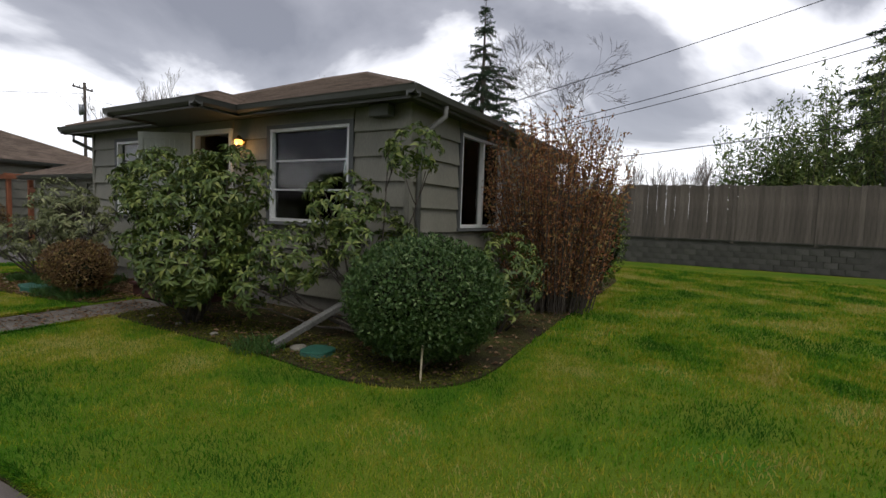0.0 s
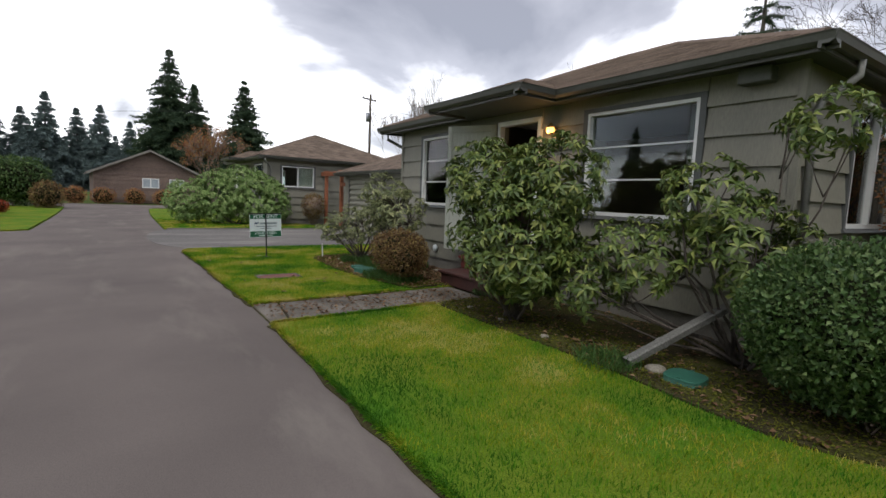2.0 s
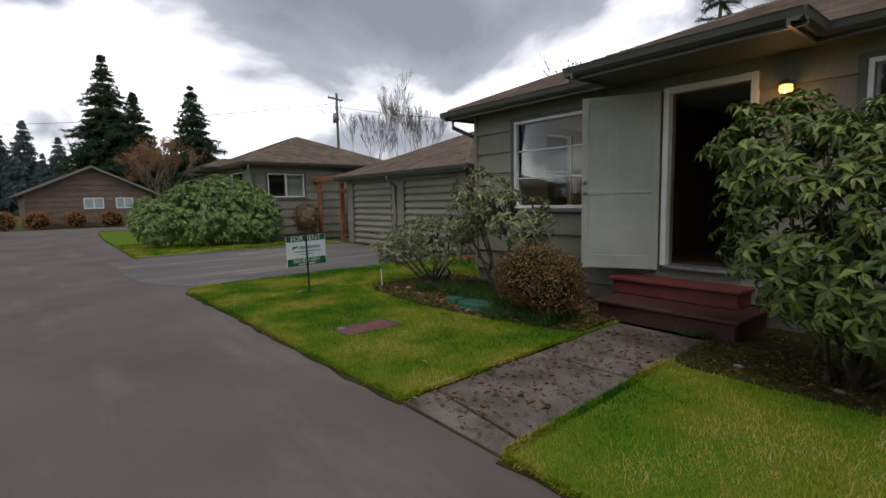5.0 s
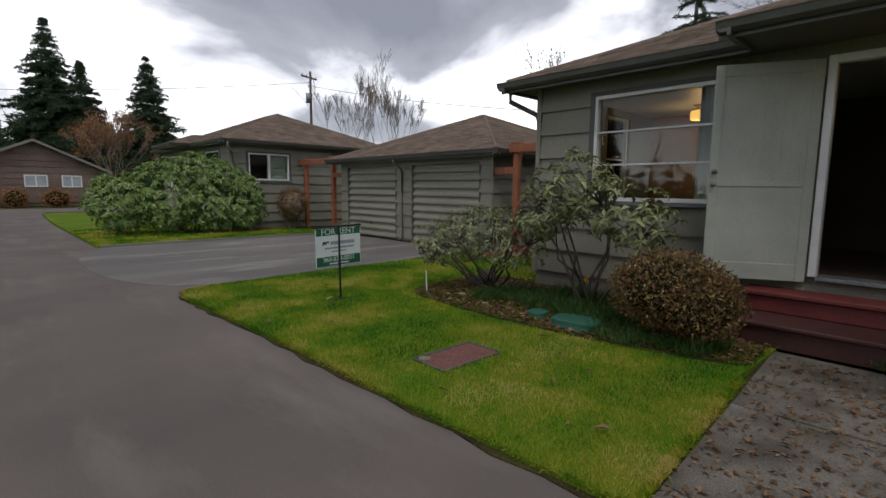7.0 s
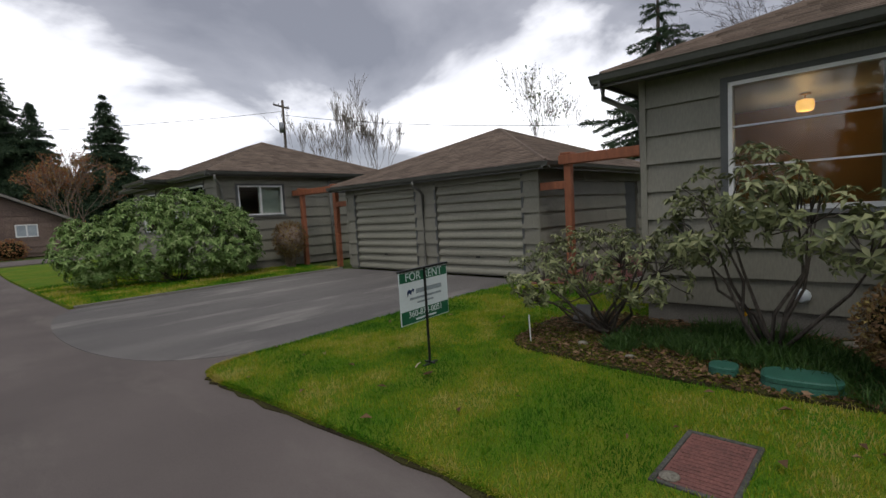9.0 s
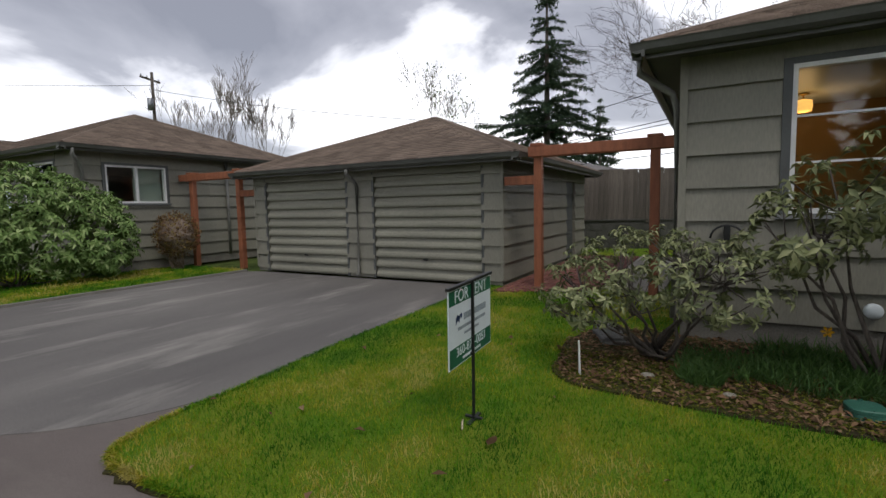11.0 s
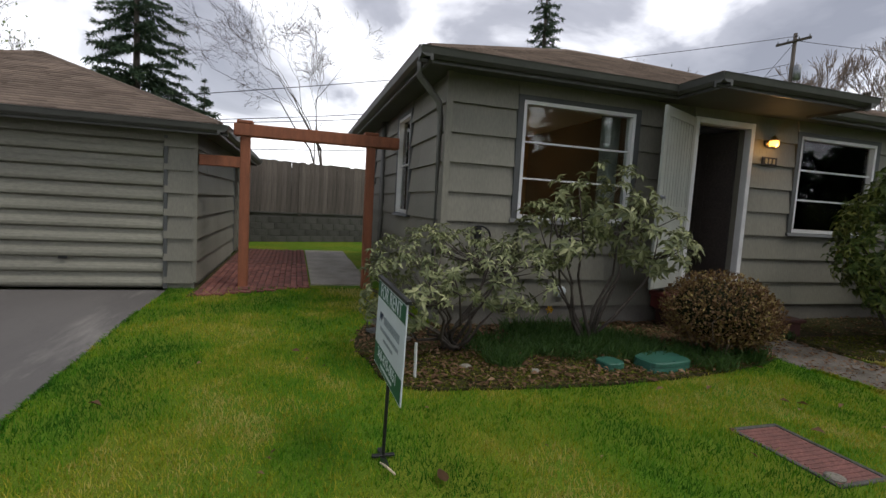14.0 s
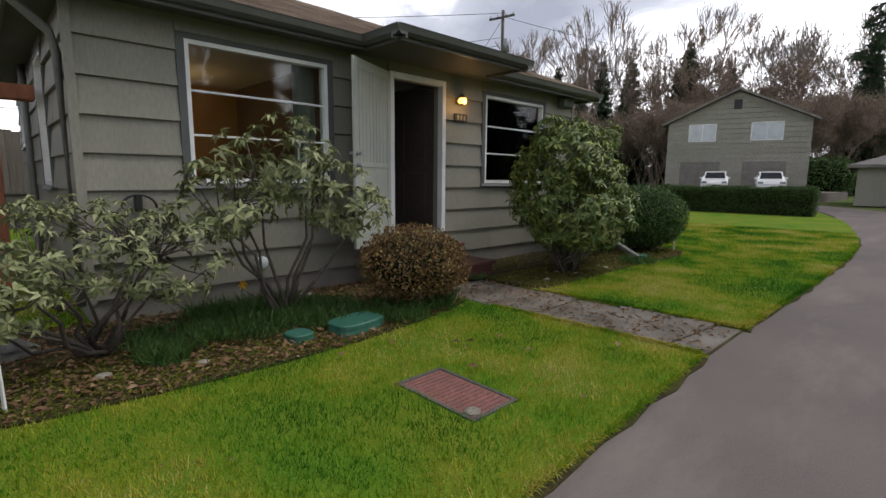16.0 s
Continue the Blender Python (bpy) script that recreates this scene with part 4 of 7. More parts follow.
def pendant_lamp():
    t = empty("pendant_lamp", "lit brass ceiling lamp inside the front room", "lamp", "", "", (9.6, 9.98, 2.96))
    bm = bmesh.new()
    tube(bm, [(0, 0, 0), (0, 0, -.02), (0, 0, -.03)], [.07, .07, .03], 12)
    tube(bm, [(0, 0, -.03), (0, 0, -.09)], .012, 6)
    part("canopy", bm, M_BRASS, t, "", "", True)
    bm = bmesh.new()
    tube(bm, [(0, 0, -.26), (0, 0, -.25), (0, 0, -.18), (0, 0, -.10), (0, 0, -.085)], [.05, .10, .115, .105, .05], 12)
    part("shade", bm, M_PENDANT, t, "glowing amber glass shade", "", True)
    l = new("pendant_light", bpy.data.lights.new("pendant_light", "POINT"))
    l.data.energy, l.data.color, l.data.shadow_soft_size = 6.0, (1.0, 0.60, 0.27), 0.12
    l.location = (9.6, 9.98, 2.52)


pendant_lamp()


# ---- garage ----
def garage():
    rng = random.Random(9)
    th = empty("garage", "double garage with grey-green lapped doors and brown hip roof", "garage", "", "", (0, 0, 0))
    X0, X1, Y0, Y1, TOP = 9.53, 16.05, 14.44, 21.02, 2.36
    f, s1, s2, bk = Wall((X0, Y0), (X0, Y1), -1), Wall((X0, Y1), (X1, Y1), -1), Wall((X1, Y0), (X0, Y0), -1), Wall((X1, Y1), (X1, Y0), -1)
    d2, d1 = (14.85 - Y0, 17.36 - Y0, 0.0, 2.16), (18.13 - Y0, 20.63 - Y0, 0.0, 2.16)
    sd = (X1 - 14.9, X1 - 14.0, 0.0, 2.1)
    for w, holes in ((f, [d1, d2]), (s1, []), (s2, [sd]), (bk, [])):
        o = part("wall", w.solid(0.0, TOP, 0.12, holes), M_SIDING, th)
        w.courses(0.08, TOP, 0.335, [(h[0] - .001, h[1] + .001, h[2], h[3]) for h in holes], o, M_SIDING, rng)
    for i, h in enumerate((d2, d1)):
        bm = bmesh.new()
        f.block(bm, h[0], h[1], -.12, -.07, .0, 2.16)
        dr = part("garage_door", bm, M_SIDING, th, "lapped wooden overhead garage door")
        n = 10
        for k in range(n):
            z0, z1 = .02 + 2.12 * k / n, .02 + 2.12 * (k + 1) / n
            bm = bmesh.new()
            # a rolled lap: swelling lower edge, hollow upper one
            prof = [(-.07, z0), (-.035, z0 + .002), (.012, z0 + .02), (.018, z0 + .06), (.004, z0 + .10), (-.03, z0 + .14), (-.055, z1 - .004), (-.07, z1)]
            rows = loft(bm, [[f.at(u, o, z) for o, z in prof] for u in (h[0] + .012, h[1] - .012)])
            bm.faces.new(rows[0][::-1])
            bm.faces.new(rows[1])
            bmesh.ops.recalc_face_normals(bm, faces=bm.faces)
            part("lap_panel", bm, M_DOORLAP, dr)
        bm = bmesh.new()
        um = (h[0] + h[1]) / 2
        f.block(bm, um - .05, um + .05, .01, .035, .42, .455)
        part("pull_handle", bm, M_BLACKMETAL, dr, "dark metal pull handle")
        for u in (h[0] - .05, h[1]):
            bm = bmesh.new()
            f.block(bm, u, u + .05, 0, .032, 0, 2.18)
            part("jamb", bm, M_TRIMDARK, th)
        bm = bmesh.new()
        f.block(bm, h[0] - .05, h[1] + .05, 0, .03, 2.18, 2.25)
        part("head_trim", bm, M_TRIMDARK, th)
    bm = bmesh.new()
    s2.block(bm, sd[0], sd[1], -.1, -.05, 0.02, 2.1)
    part("side_door", bm, M_TRIMDARK, th, "dark side door")
    for x, y in ((X0, Y0), (X0, Y1)):
        dy = 1 if y == Y1 else -1
        a, b = sorted((y + dy * .033, y - dy * .025))
        part("corner_board", boxes((X0 - .034, X0 + .025, a, b, .1, TOP)), M_SIDING, th)
    ex0, ex1, ey0, ey1, z = 9.2, 16.35, 14.06, 21.36, 2.44
    part("soffit", boxes((ex0 + .02, ex1 - .02, ey0 + .02, ey1 - .02, TOP - .01, TOP + .02)), M_SOFFIT, th)
    hip_roof(th, ex0, ex1, ey0, ey1, z, 0.405, rng)
    for a, b, o in (((ex0, ey0 - .1), (ex0, ey1 + .1), (-1, 0)), ((ex0 - .1, ey0), (ex1, ey0), (0, -1)), ((ex0 - .1, ey1), (ex1, ey1), (0, 1)), ((ex1, ey0), (ex1, ey1), (1, 0))):
        gutter_run("gutter", th, a, b, z - .01, o)
    downspout(th, [(9.13, 17.78, 2.32), (9.13, 17.78, 2.22), (9.38, 17.78, 2.08), (9.46, 17.78, 1.98), (9.46, 17.78, .1), (9.38, 17.78, .04)], .04)
    return th


M_DOORLAP = mat("faded_garage_door_paint", (0.255, 0.25, 0.198), 0.6, (0.205, 0.20, 0.160), 1.5, 50, 0.3, 0.003, stretch=(1, .3, 1), fine_amt=0.12, vary=0.05)
garage()


# ---- pergola arches ----
def pergola(name, x, y_house, y_post, y_garage, mirror=False):
    s = -1 if mirror else 1
    t = empty(name, "reddish cedar arch joining cottage and garage", "pergola", "cedar arches", "", (x, y_house, 0))
    def B(x0, x1, a, b, z0, z1):
        a, b = sorted((s * a, s * b))
        return boxes((x0, x1, a, b, z0, z1), bevel=.008)
    span = abs(y_post - y_house)
    part("post", B(-.07, .07, .38, .52, .0, 2.36), M_CEDAR, t)
    part("post", B(-.07, .07, span - .13, span + .01, .0, 2.52), M_CEDAR, t)
    part("beam", B(-.115, -.071, -.0, span + .10, 2.34, 2.52), M_CEDAR, t)
    part("beam", B(.071, .115, -.0, span + .10, 2.34, 2.52), M_CEDAR, t)
    part("post_cap", B(-.12, .12, .34, .57, 2.522, 2.57), M_CEDAR, t)
    part("post_cap", B(-.12, .12, span - .17, span + .06, 2.522, 2.57), M_CEDAR, t)
    part("low_rail", B(-.055, .055, span, abs(y_garage - y_house) - .04, 1.86, 2.02), M_CEDAR, t)
    return t


pergola("pergola", 9.58, 11.40, 13.82, 14.44)
pergola("pergola", 9.58, 35.44 - 11.40, 35.44 - 13.82, 35.44 - 14.44, True)


# ---- fence ----
def fence(a, b, top, bh):
    t = empty("fence", "weathered board fence on a dark block retaining wall", "fence", "", "structure", (0, 0, 0))
    a, b = Vector((*a, 0)), Vector((*b, 0))
    w = Wall(a.xy, b.xy, -1)
    rng = random.Random(int(a.y) + 30)
    u = 0
    k = 0
    step = 0.155
    protos = []
    for i in range(6):
        bm = bmesh.new()
        h = bh + rng.uniform(-.03, .03)
        box(bm, -.010 + .006 * (i % 2), .010 + .006 * (i % 2), -.080 + rng.uniform(0, .003), .080 - rng.uniform(0, .003), 0, h)
        me = bpy.data.meshes.new("board")
        bm.to_mesh(me)
        bm.free()
        me.materials.append(M_FENCE)
        protos.append(me)
    ang = math.atan2(w.u.y, w.u.x) - math.pi / 2
    near, rest_v, rest_f = [], [], []
    n = int(w.len / step)
    for i in range(n):
        u = (i + .5) * step
        p = w.at(u, 0, top + .04 + rng.uniform(-.012, .012))
        if 0 <= len(near) < 300 and (-12 < p.y < 16.5):
            ob = new("board", protos[(i % 2) + 2 * rng.randrange(3)])
            ob.parent = t
            ob.matrix_local = Matrix.Translation(p) @ Matrix.Rotation(ang + rng.uniform(-.01, .01), 4, "Z") @ Matrix.Rotation(rng.uniform(-.006, .006), 4, "X")
            near.append(ob)
        else:
            bm_h = bh + rng.uniform(-.03, .03)
            j = len(rest_v)
            for du, do in ((-.08, -.01), (.08, -.01), (.08, .01), (-.08, .01)):
                for z in (0, bm_h):
                    rest_v.append(w.at(u + du, do, top + .04 + z))
            for q in ((0, 2, 3, 1), (2, 4, 5, 3), (4, 6, 7, 5), (6, 0, 1, 7), (1, 3, 5, 7)):
                rest_f.append(tuple(j + c for c in q))
    soup("boards", [tuple(v) for v in rest_v], rest_f, M_FENCE, t, "", "stuff")
    for z in (top + .16, top + bh - .22):
        bm = bmesh.new()
        w.block(bm, 0, w.len, -.06, -.013, z, z + .09)
        part("rail", bm, M_FENCE, t)
    u = 0.6
    while u < w.len:
        bm = bmesh.new()
        w.block(bm, u - .05, u + .05, .011, .026, top - .07, top + bh + .05)
        part("post", bm, M_FENCE, t)
        u += 2.45
    # retaining wall in block courses
    bm = bmesh.new()
    w.block(bm, 0, w.len, -.25, -.02, -.1, top)
    wall = part("retaining_wall", bm, M_RETAIN, t, "dark mossy block retaining wall")
    bl = []
    for v in range(3):
        bm = bmesh.new()
        box(bm, -.02, .015 + rng.uniform(0, .008), -.195, .195, 0, .195, .006)
        me = bpy.data.meshes.new("block")
        bm.to_mesh(me)
        bm.free()
        me.materials.append(M_RETAIN)
        bl.append(me)
    for r in range(int(top / .205)):
        for i in range(int(w.len / .4)):
            u = (i + .5 + .5 * (r % 2)) * .4
            p = w.at(u, -.02, .0 + r * .205)
            if -4.5 < p.y < 14.5 and u < w.len:
                ob = new("block", rng.choice(bl))
                ob.parent = wall
                ob.matrix_local = Matrix.Translation(p) @ Matrix.Rotation(ang + math.pi, 4, "Z")
    bm = bmesh.new()
    w.block(bm, 0, w.len, -.26, .03, top, top + .04)
    part("wall_cap", bm, M_RETAIN, t)


fence((23.0, -16), (21.4, 3.0), .96, 1.95)
fence((21.4, 3.0), (16.75, 17.1), .92, 1.62)


# ---- shrubs round the cottage ----
rhododendron("rhododendron", "large glossy dark green rhododendron by the steps", (5.5, 5.6, 0.05),
             [(5.5, 5.65, 1.25, 0.85, 0.9, 0.85), (5.35, 6.05, 1.75, 0.55, 0.55, 0.55), (5.7, 5.2, 1.75, 0.55, 0.6, 0.55), (5.2, 5.3, 0.9, 0.6, 0.6, 0.6), (5.75, 5.45, .8, .5, .5, .5)], 900, 11, 0.125, L_RHODO, 18)
rhododendron("rhododendron", "leggy open rhododendron in front of the wide window", (6.3, 3.2, 0.05),
             [(6.25, 3.65, 1.55, 0.5, 0.5, 0.45), (5.9, 4.2, 0.95, 0.55, 0.6, 0.45), (6.4, 2.8, 2.25, 0.32, 0.36, 0.3), (6.25, 3.2, 1.1, 0.55, 0.5, 0.5), (5.75, 4.6, 0.6, 0.5, 0.5, 0.4)], 450, 12, 0.115, L_RHODO, 16, 60)
rhododendron("rhododendron", "low sparse pale-leaved rhododendron at the lawn's edge", (6.1, 11.45, 0.05),
             [(6, 11.55, 0.85, 0.75, 0.8, 0.38), (5.7, 12.05, 0.65, 0.55, 0.45, 0.35), (5.9, 10.95, 0.75, 0.55, 0.55, 0.4), (6.25, 11.25, 0.95, 0.5, 0.6, 0.3)], 340, 13, 0.082, L_RHODO_Y, 14, 110)
rhododendron("rhododendron", "leggy rhododendron with bare stems under the window", (6.1, 9.85, 0.05),
             [(5.85, 10, 1.55, 0.55, 0.55, 0.38), (5.9, 9.45, 1.25, 0.55, 0.5, 0.35), (5.95, 10.45, 1.2, 0.45, 0.45, 0.35), (5.85, 9.15, 1.05, 0.4, 0.4, 0.3)], 210, 14, 0.115, L_RHODO_Y, 9, 60)
rhododendron("rhododendron", "small dark rhododendron beside the coppery shrub", (7.6, 2.15, 0.05), [(7.6, 2.05, 0.75, 0.55, 0.5, 0.6)], 120, 15, 0.12, L_RHODO, 10)
small_leaf_shrub("boxwood_ball", "clipped dark green evergreen ball shrub", (5.84, 2.22, .05), [(5.84, 2.22, .67, .81, .81, .60), (5.84, 2.22, .42, .70, .70, .38)], 26000, 16, 0.043, L_BOX, 0.3)
small_leaf_shrub("bronze_shrub", "rounded small shrub with bronze and yellow leaves", (5.5, 8.65, 0.05), [(5.5, 8.68, 0.48, 0.5, 0.58, 0.4), (5.45, 8.4, 0.4, 0.4, 0.4, 0.34)], 9000, 17, 0.036, L_BROWN, .4, 40)


def copper_bush():
    """Upright twiggy shrub, coppery new leaves all along its many thin stems."""
    rng = np.random.default_rng(21)
    th = empty("coppery_shrub", "tall twiggy shrub with coppery spring leaves", "shrub", "", "", (9.65, 2.05, .05))
    bm = bmesh.new()
    P, D = [], []
    for i in range(300):
        a, r = rng.uniform(0, 6.28), rng.uniform(.0, 1.0) ** .6
        top = np.array([r * 1.35 * math.cos(a), r * 1.25 * math.sin(a), rng.uniform(2.1, 3.55) * (1 - .14 * r)])
        base = np.array([top[0] * .5 + rng.uniform(-.1, .1), top[1] * .5 + rng.uniform(-.1, .1), 0])
        mid = base * .5 + top * .5 + rng.normal(size=3) * .06
        tube(bm, [base, mid, top], [.009, .006, .003], 4)
        for s in rng.uniform(.12, 1, 85):
            q = base + (mid - base) * s * 2 if s < .5 else mid + (top - mid) * (s - .5) * 2
            P.append(q + rng.normal(size=3) * .035)
            D.append(unit(rng.normal(size=3) + np.array([0, 0, .5])))
    part("stem_frame", bm, M_BARK, th, "thin brown stems", "stuff")
    P, D = np.array(P), np.array(D)
    ln = .055 * rng.uniform(.6, 1.3, len(P))
    v, f = leaves(rng, P, D, rng.normal(size=D.shape), ln, ln * .5)
    soup("foliage", v, f, L_COPPER, th)


copper_bush()
small_leaf_shrub("ivy_mound", "dark ivy growing up behind the coppery shrub", (12, 1.8, 0.05), [(12, 1.8, 1.2, 0.5, 0.55, 1.1), (12.3, 2.2, 0.7, 0.5, 0.5, 0.6)], 3500, 23, 0.07, L_RHODO)


# ---- trees ----
def conifer(name, label, at, height, radius, seed, material=None, tiers=26, per=9, base=0.12, clump=0.5, dens=1.0, lean=0.0):
    """A tall conifer: tapered trunk, whorls of drooping boughs hung with needle sprays, gaps and all."""
    rng = np.random.default_rng(seed)
    th = empty(name, label, "tree", "", "", at)
    bm = bmesh.new()
    tube(bm, [(0, 0, -.2), (lean * .3, 0, height * .35), (lean * .7, 0, height * .7), (lean, 0, height)], [height * .017, height * .013, height * .007, height * .0012], 8)
    part("trunk", bm, M_BARK, th, "", "", True)
    bw = bmesh.new()
    B, A, L = [], [], []
    tiers = int(tiers * 1.6)
    per = max(5, int(per * .75))
    for i in range(tiers):
        s = base + (1 - base) * (i + rng.uniform(-1.2, 1.2)) / tiers
        s = min(max(s, base), .985)
        r = radius * (1 - s) ** 1.0 * 1.1 * rng.uniform(.8, 1.12) + .12
        k = max(4, int(per * (1 - .45 * s)))
        a0 = rng.uniform(0, 6.28)
        for j in range(k):
            if rng.uniform() > dens:
                continue
            a = a0 + j * math.tau / k + rng.uniform(-.35, .35)
            rr = r * rng.uniform(.55, 1.2)
            z = s * height + rng.uniform(-.3, .3) * height / tiers
            d = np.array([math.cos(a), math.sin(a), 0])
            sdv = np.array([-d[1], d[0], 0])
            root = np.array([lean * s, 0, z])
            rise = rng.uniform(-.34, -.02)
            tip = root + d * rr + np.array([0, 0, rr * rise])
            mid = root + d * rr * .5 + np.array([0, 0, rr * rise * .3])
            tube(bw, [root, mid, tip], [.02 + rr * .008, .014, .006], 4)
            m = max(5, int(rr / clump * 4.5))
            for t in np.linspace(.12, 1, m):
                q = root + (mid - root) * t * 2 if t < .5 else mid + (tip - mid) * (t - .5) * 2
                for sd in (-1, 1, 0):
                    B.append(q + rng.normal(size=3) * .05)
                    A.append(d * rng.uniform(.4, .9) + sdv * sd * rng.uniform(.6, 1.1) + np.array([0, 0, rng.uniform(-.55, .12)]))
                    L.append(clump * rng.uniform(.6, 1.3) * (1.15 - .75 * s))
    part("bough_frame", bw, M_BARK, th, "", "stuff")
    B, A, L = np.array(B), np.array(A), np.array(L)
    # each spray is a fan of narrow slivers
    K = 5
    Bs = np.repeat(B, K, 0)
    As = np.repeat(unit(A), K, 0) + rng.normal(size=(len(B) * K, 3)) * .42
    Ls = np.repeat(L, K) * rng.uniform(.5, 1.1, len(B) * K)
    v, f = leaves(rng, Bs, As, np.tile([0, 0, 1.0], (len(Bs), 1)) + rng.normal(size=Bs.shape) * .5, Ls, Ls * .16, droop=.2)
    soup("crown", v, f, material or L_CONIFER, th)
    return th


def bare_tree(name, label, at, height, seed, material=None, spread=.55, trunks=1, levels=5, r0=None, leaf=None, leaf_n=0, twig=.006, upright=.25):
    """A leafless tree: forking limbs down to fine twigs."""
    rng = random.Random(seed)
    th = empty(name, label, "tree", "", "", at)
    limbs, twigs = bmesh.new(), bmesh.new()
    ends = []
    r0 = r0 or height * .014

    def grow(p, d, ln, r, lev):
        q = p + d * ln * .5 + Vector((rng.uniform(-1, 1), rng.uniform(-1, 1), 0)) * ln * .05
        e = q + (d + Vector((rng.uniform(-1, 1), rng.uniform(-1, 1), rng.uniform(-.2, .6))) * .14).normalized() * ln * .5
        r1 = max(r * .62, twig)
        tube(limbs if lev >= levels - 1 else twigs, [p, q, e], [r, (r + r1) / 2, r1], 6 if lev >= levels - 1 else 3, cap=False)
        ends.append(e)
        if lev <= 0:
            return
        n = 2 if lev > 3 else rng.choice((2, 3, 3, 4))
        for i in range(n):
            a = rng.uniform(0, 6.28)
            o = d.orthogonal().normalized()
            o = Matrix.Rotation(a, 3, d) @ o
            nd = (d + o * spread * rng.uniform(.5, 1.3) + Vector((0, 0, upright))).normalized()
            s = q.lerp(e, rng.uniform(.2, 1)) if i else e
            grow(s, nd, ln * rng.uniform(.6, .86), r1 * (.95 if i == 0 else .75), lev - 1)

    for k in range(trunks):
        a = rng.uniform(0, 6.28)
        off = Vector((math.cos(a), math.sin(a), 0)) * (.25 * height * .05 if trunks > 1 else 0)
        d = (Vector((0, 0, 1)) + Vector((math.cos(a), math.sin(a), 0)) * (.22 if trunks > 1 else .03)).normalized()
        grow(off + Vector((0, 0, -.1)), d, height * .27, r0 * rng.uniform(.7, 1), levels)
    part("limb_frame", limbs, material or M_BARKPALE, th, "", "", True)
    part("twig_crown", twigs, material or M_BARKPALE, th, "bare fine twigs", "stuff")
    if leaf and leaf_n:
        g = np.random.default_rng(seed)
        E = np.array([tuple(e) for e in ends])
        P = E[g.integers(0, len(E), leaf_n)] + g.normal(size=(leaf_n, 3)) * height * .02
        ln = g.uniform(.08, .16, leaf_n) * height / 8
        v, f = leaves(g, P, g.normal(size=P.shape), g.normal(size=P.shape), ln, ln * .6)
        soup("crown", v, f, leaf, th)
    return th


# ---- the trees round about ----
conifer("conifer", "tall open-branched conifer behind the fence", (66, 30.7, 0), 33, 10.5, 31, L_CONIFER, 30, 10, .14, .9, .75)
conifer("conifer", "small dark conifer behind the fence", (62.5, 23.1, 0), 14.1, 3.2, 32, L_CONIFER, 20, 9, .1, .6)
conifer("conifer", "big dark conifer standing over the roofline", (52, -13, 0), 29, 6.6, 33, L_CONIFER, 30, 10, .1, .8)
conifer("conifer", "tall dense conifer beyond the far house", (7.6, 82, 0), 21, 6.6, 34, L_CONIFER, 50, 14, .08, .8)
conifer("conifer", "dense conifer beside a taller one", (10.6, 81, 0), 16.5, 5.5, 35, L_CONIFER, 42, 13, .08, .8)
conifer("conifer", "broad blue-green conifer beyond the far house", (15.4, 71, 0), 16.0, 5.4, 36, L_CONIFER, 40, 13, .08, .8)
proto_far = conifer("conifer", "distant conifer of the wood's edge, haze painted into its colour", (-10.7, 127, 0), 19.5, 6.0, 37, L_CONIFER_FAR, 34, 10, .06, 1.3)
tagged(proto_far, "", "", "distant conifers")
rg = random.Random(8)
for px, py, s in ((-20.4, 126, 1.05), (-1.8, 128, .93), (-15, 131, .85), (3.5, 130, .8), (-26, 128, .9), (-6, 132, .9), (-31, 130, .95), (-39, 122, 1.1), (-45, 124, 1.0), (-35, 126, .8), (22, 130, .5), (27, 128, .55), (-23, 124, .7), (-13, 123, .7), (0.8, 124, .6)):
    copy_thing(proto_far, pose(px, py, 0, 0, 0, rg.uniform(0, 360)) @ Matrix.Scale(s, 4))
bare_tree("bare_tree", "bare many-limbed tree behind the fence", (47, 9.8, 0), 23, 41, M_BARK, .75, 3, 7, .14, None, 0, .010, .1)
bare_tree("bare_tree", "pale bare birch-like tree behind the garage", (25.7, 45.5, 0), 13, 42, M_BARKPALE, .5, 4, 6, .08, None, 0, .012, .5)
bare_tree("bare_tree", "pale bare birch-like tree behind the garage", (28.6, 43.5, 0), 13.5, 43, M_BARKPALE, .5, 4, 6, .08, None, 0, .012, .5)
bare_tree("bare_tree", "small bare tree budding behind the garage", (43, 33, 0), 17, 44, M_BARKPALE, .5, 3, 6, .1, L_BAMBOO, 260, .012, .3)
bare_tree("bare_tree", "bushy reddish-brown bare tree by the far house", (10.1, 61.1, 0), 9.5, 45, M_TWIG, .6, 6, 5, .1, L_COPPER, 5000, .02, .3)
for i, (bx, by, bh) in enumerate(((33, 1.2, 7.0), (31, 3.4, 6.2), (34, .2, 6.4), (30, 2.3, 5.8))):
    bare_tree("bare_tree", "thin bare saplings beyond the fence", (bx, by, 0), bh, 50 + i, M_BARKPALE, .4, 4, 4, .04, None, 0, .008, .5)
L_WOODBROWN = leaf_mat("dead_brown_leaf", (0.15, 0.11, 0.082), (0.24, 0.185, 0.14), (0.33, 0.275, 0.20), .8, .1)
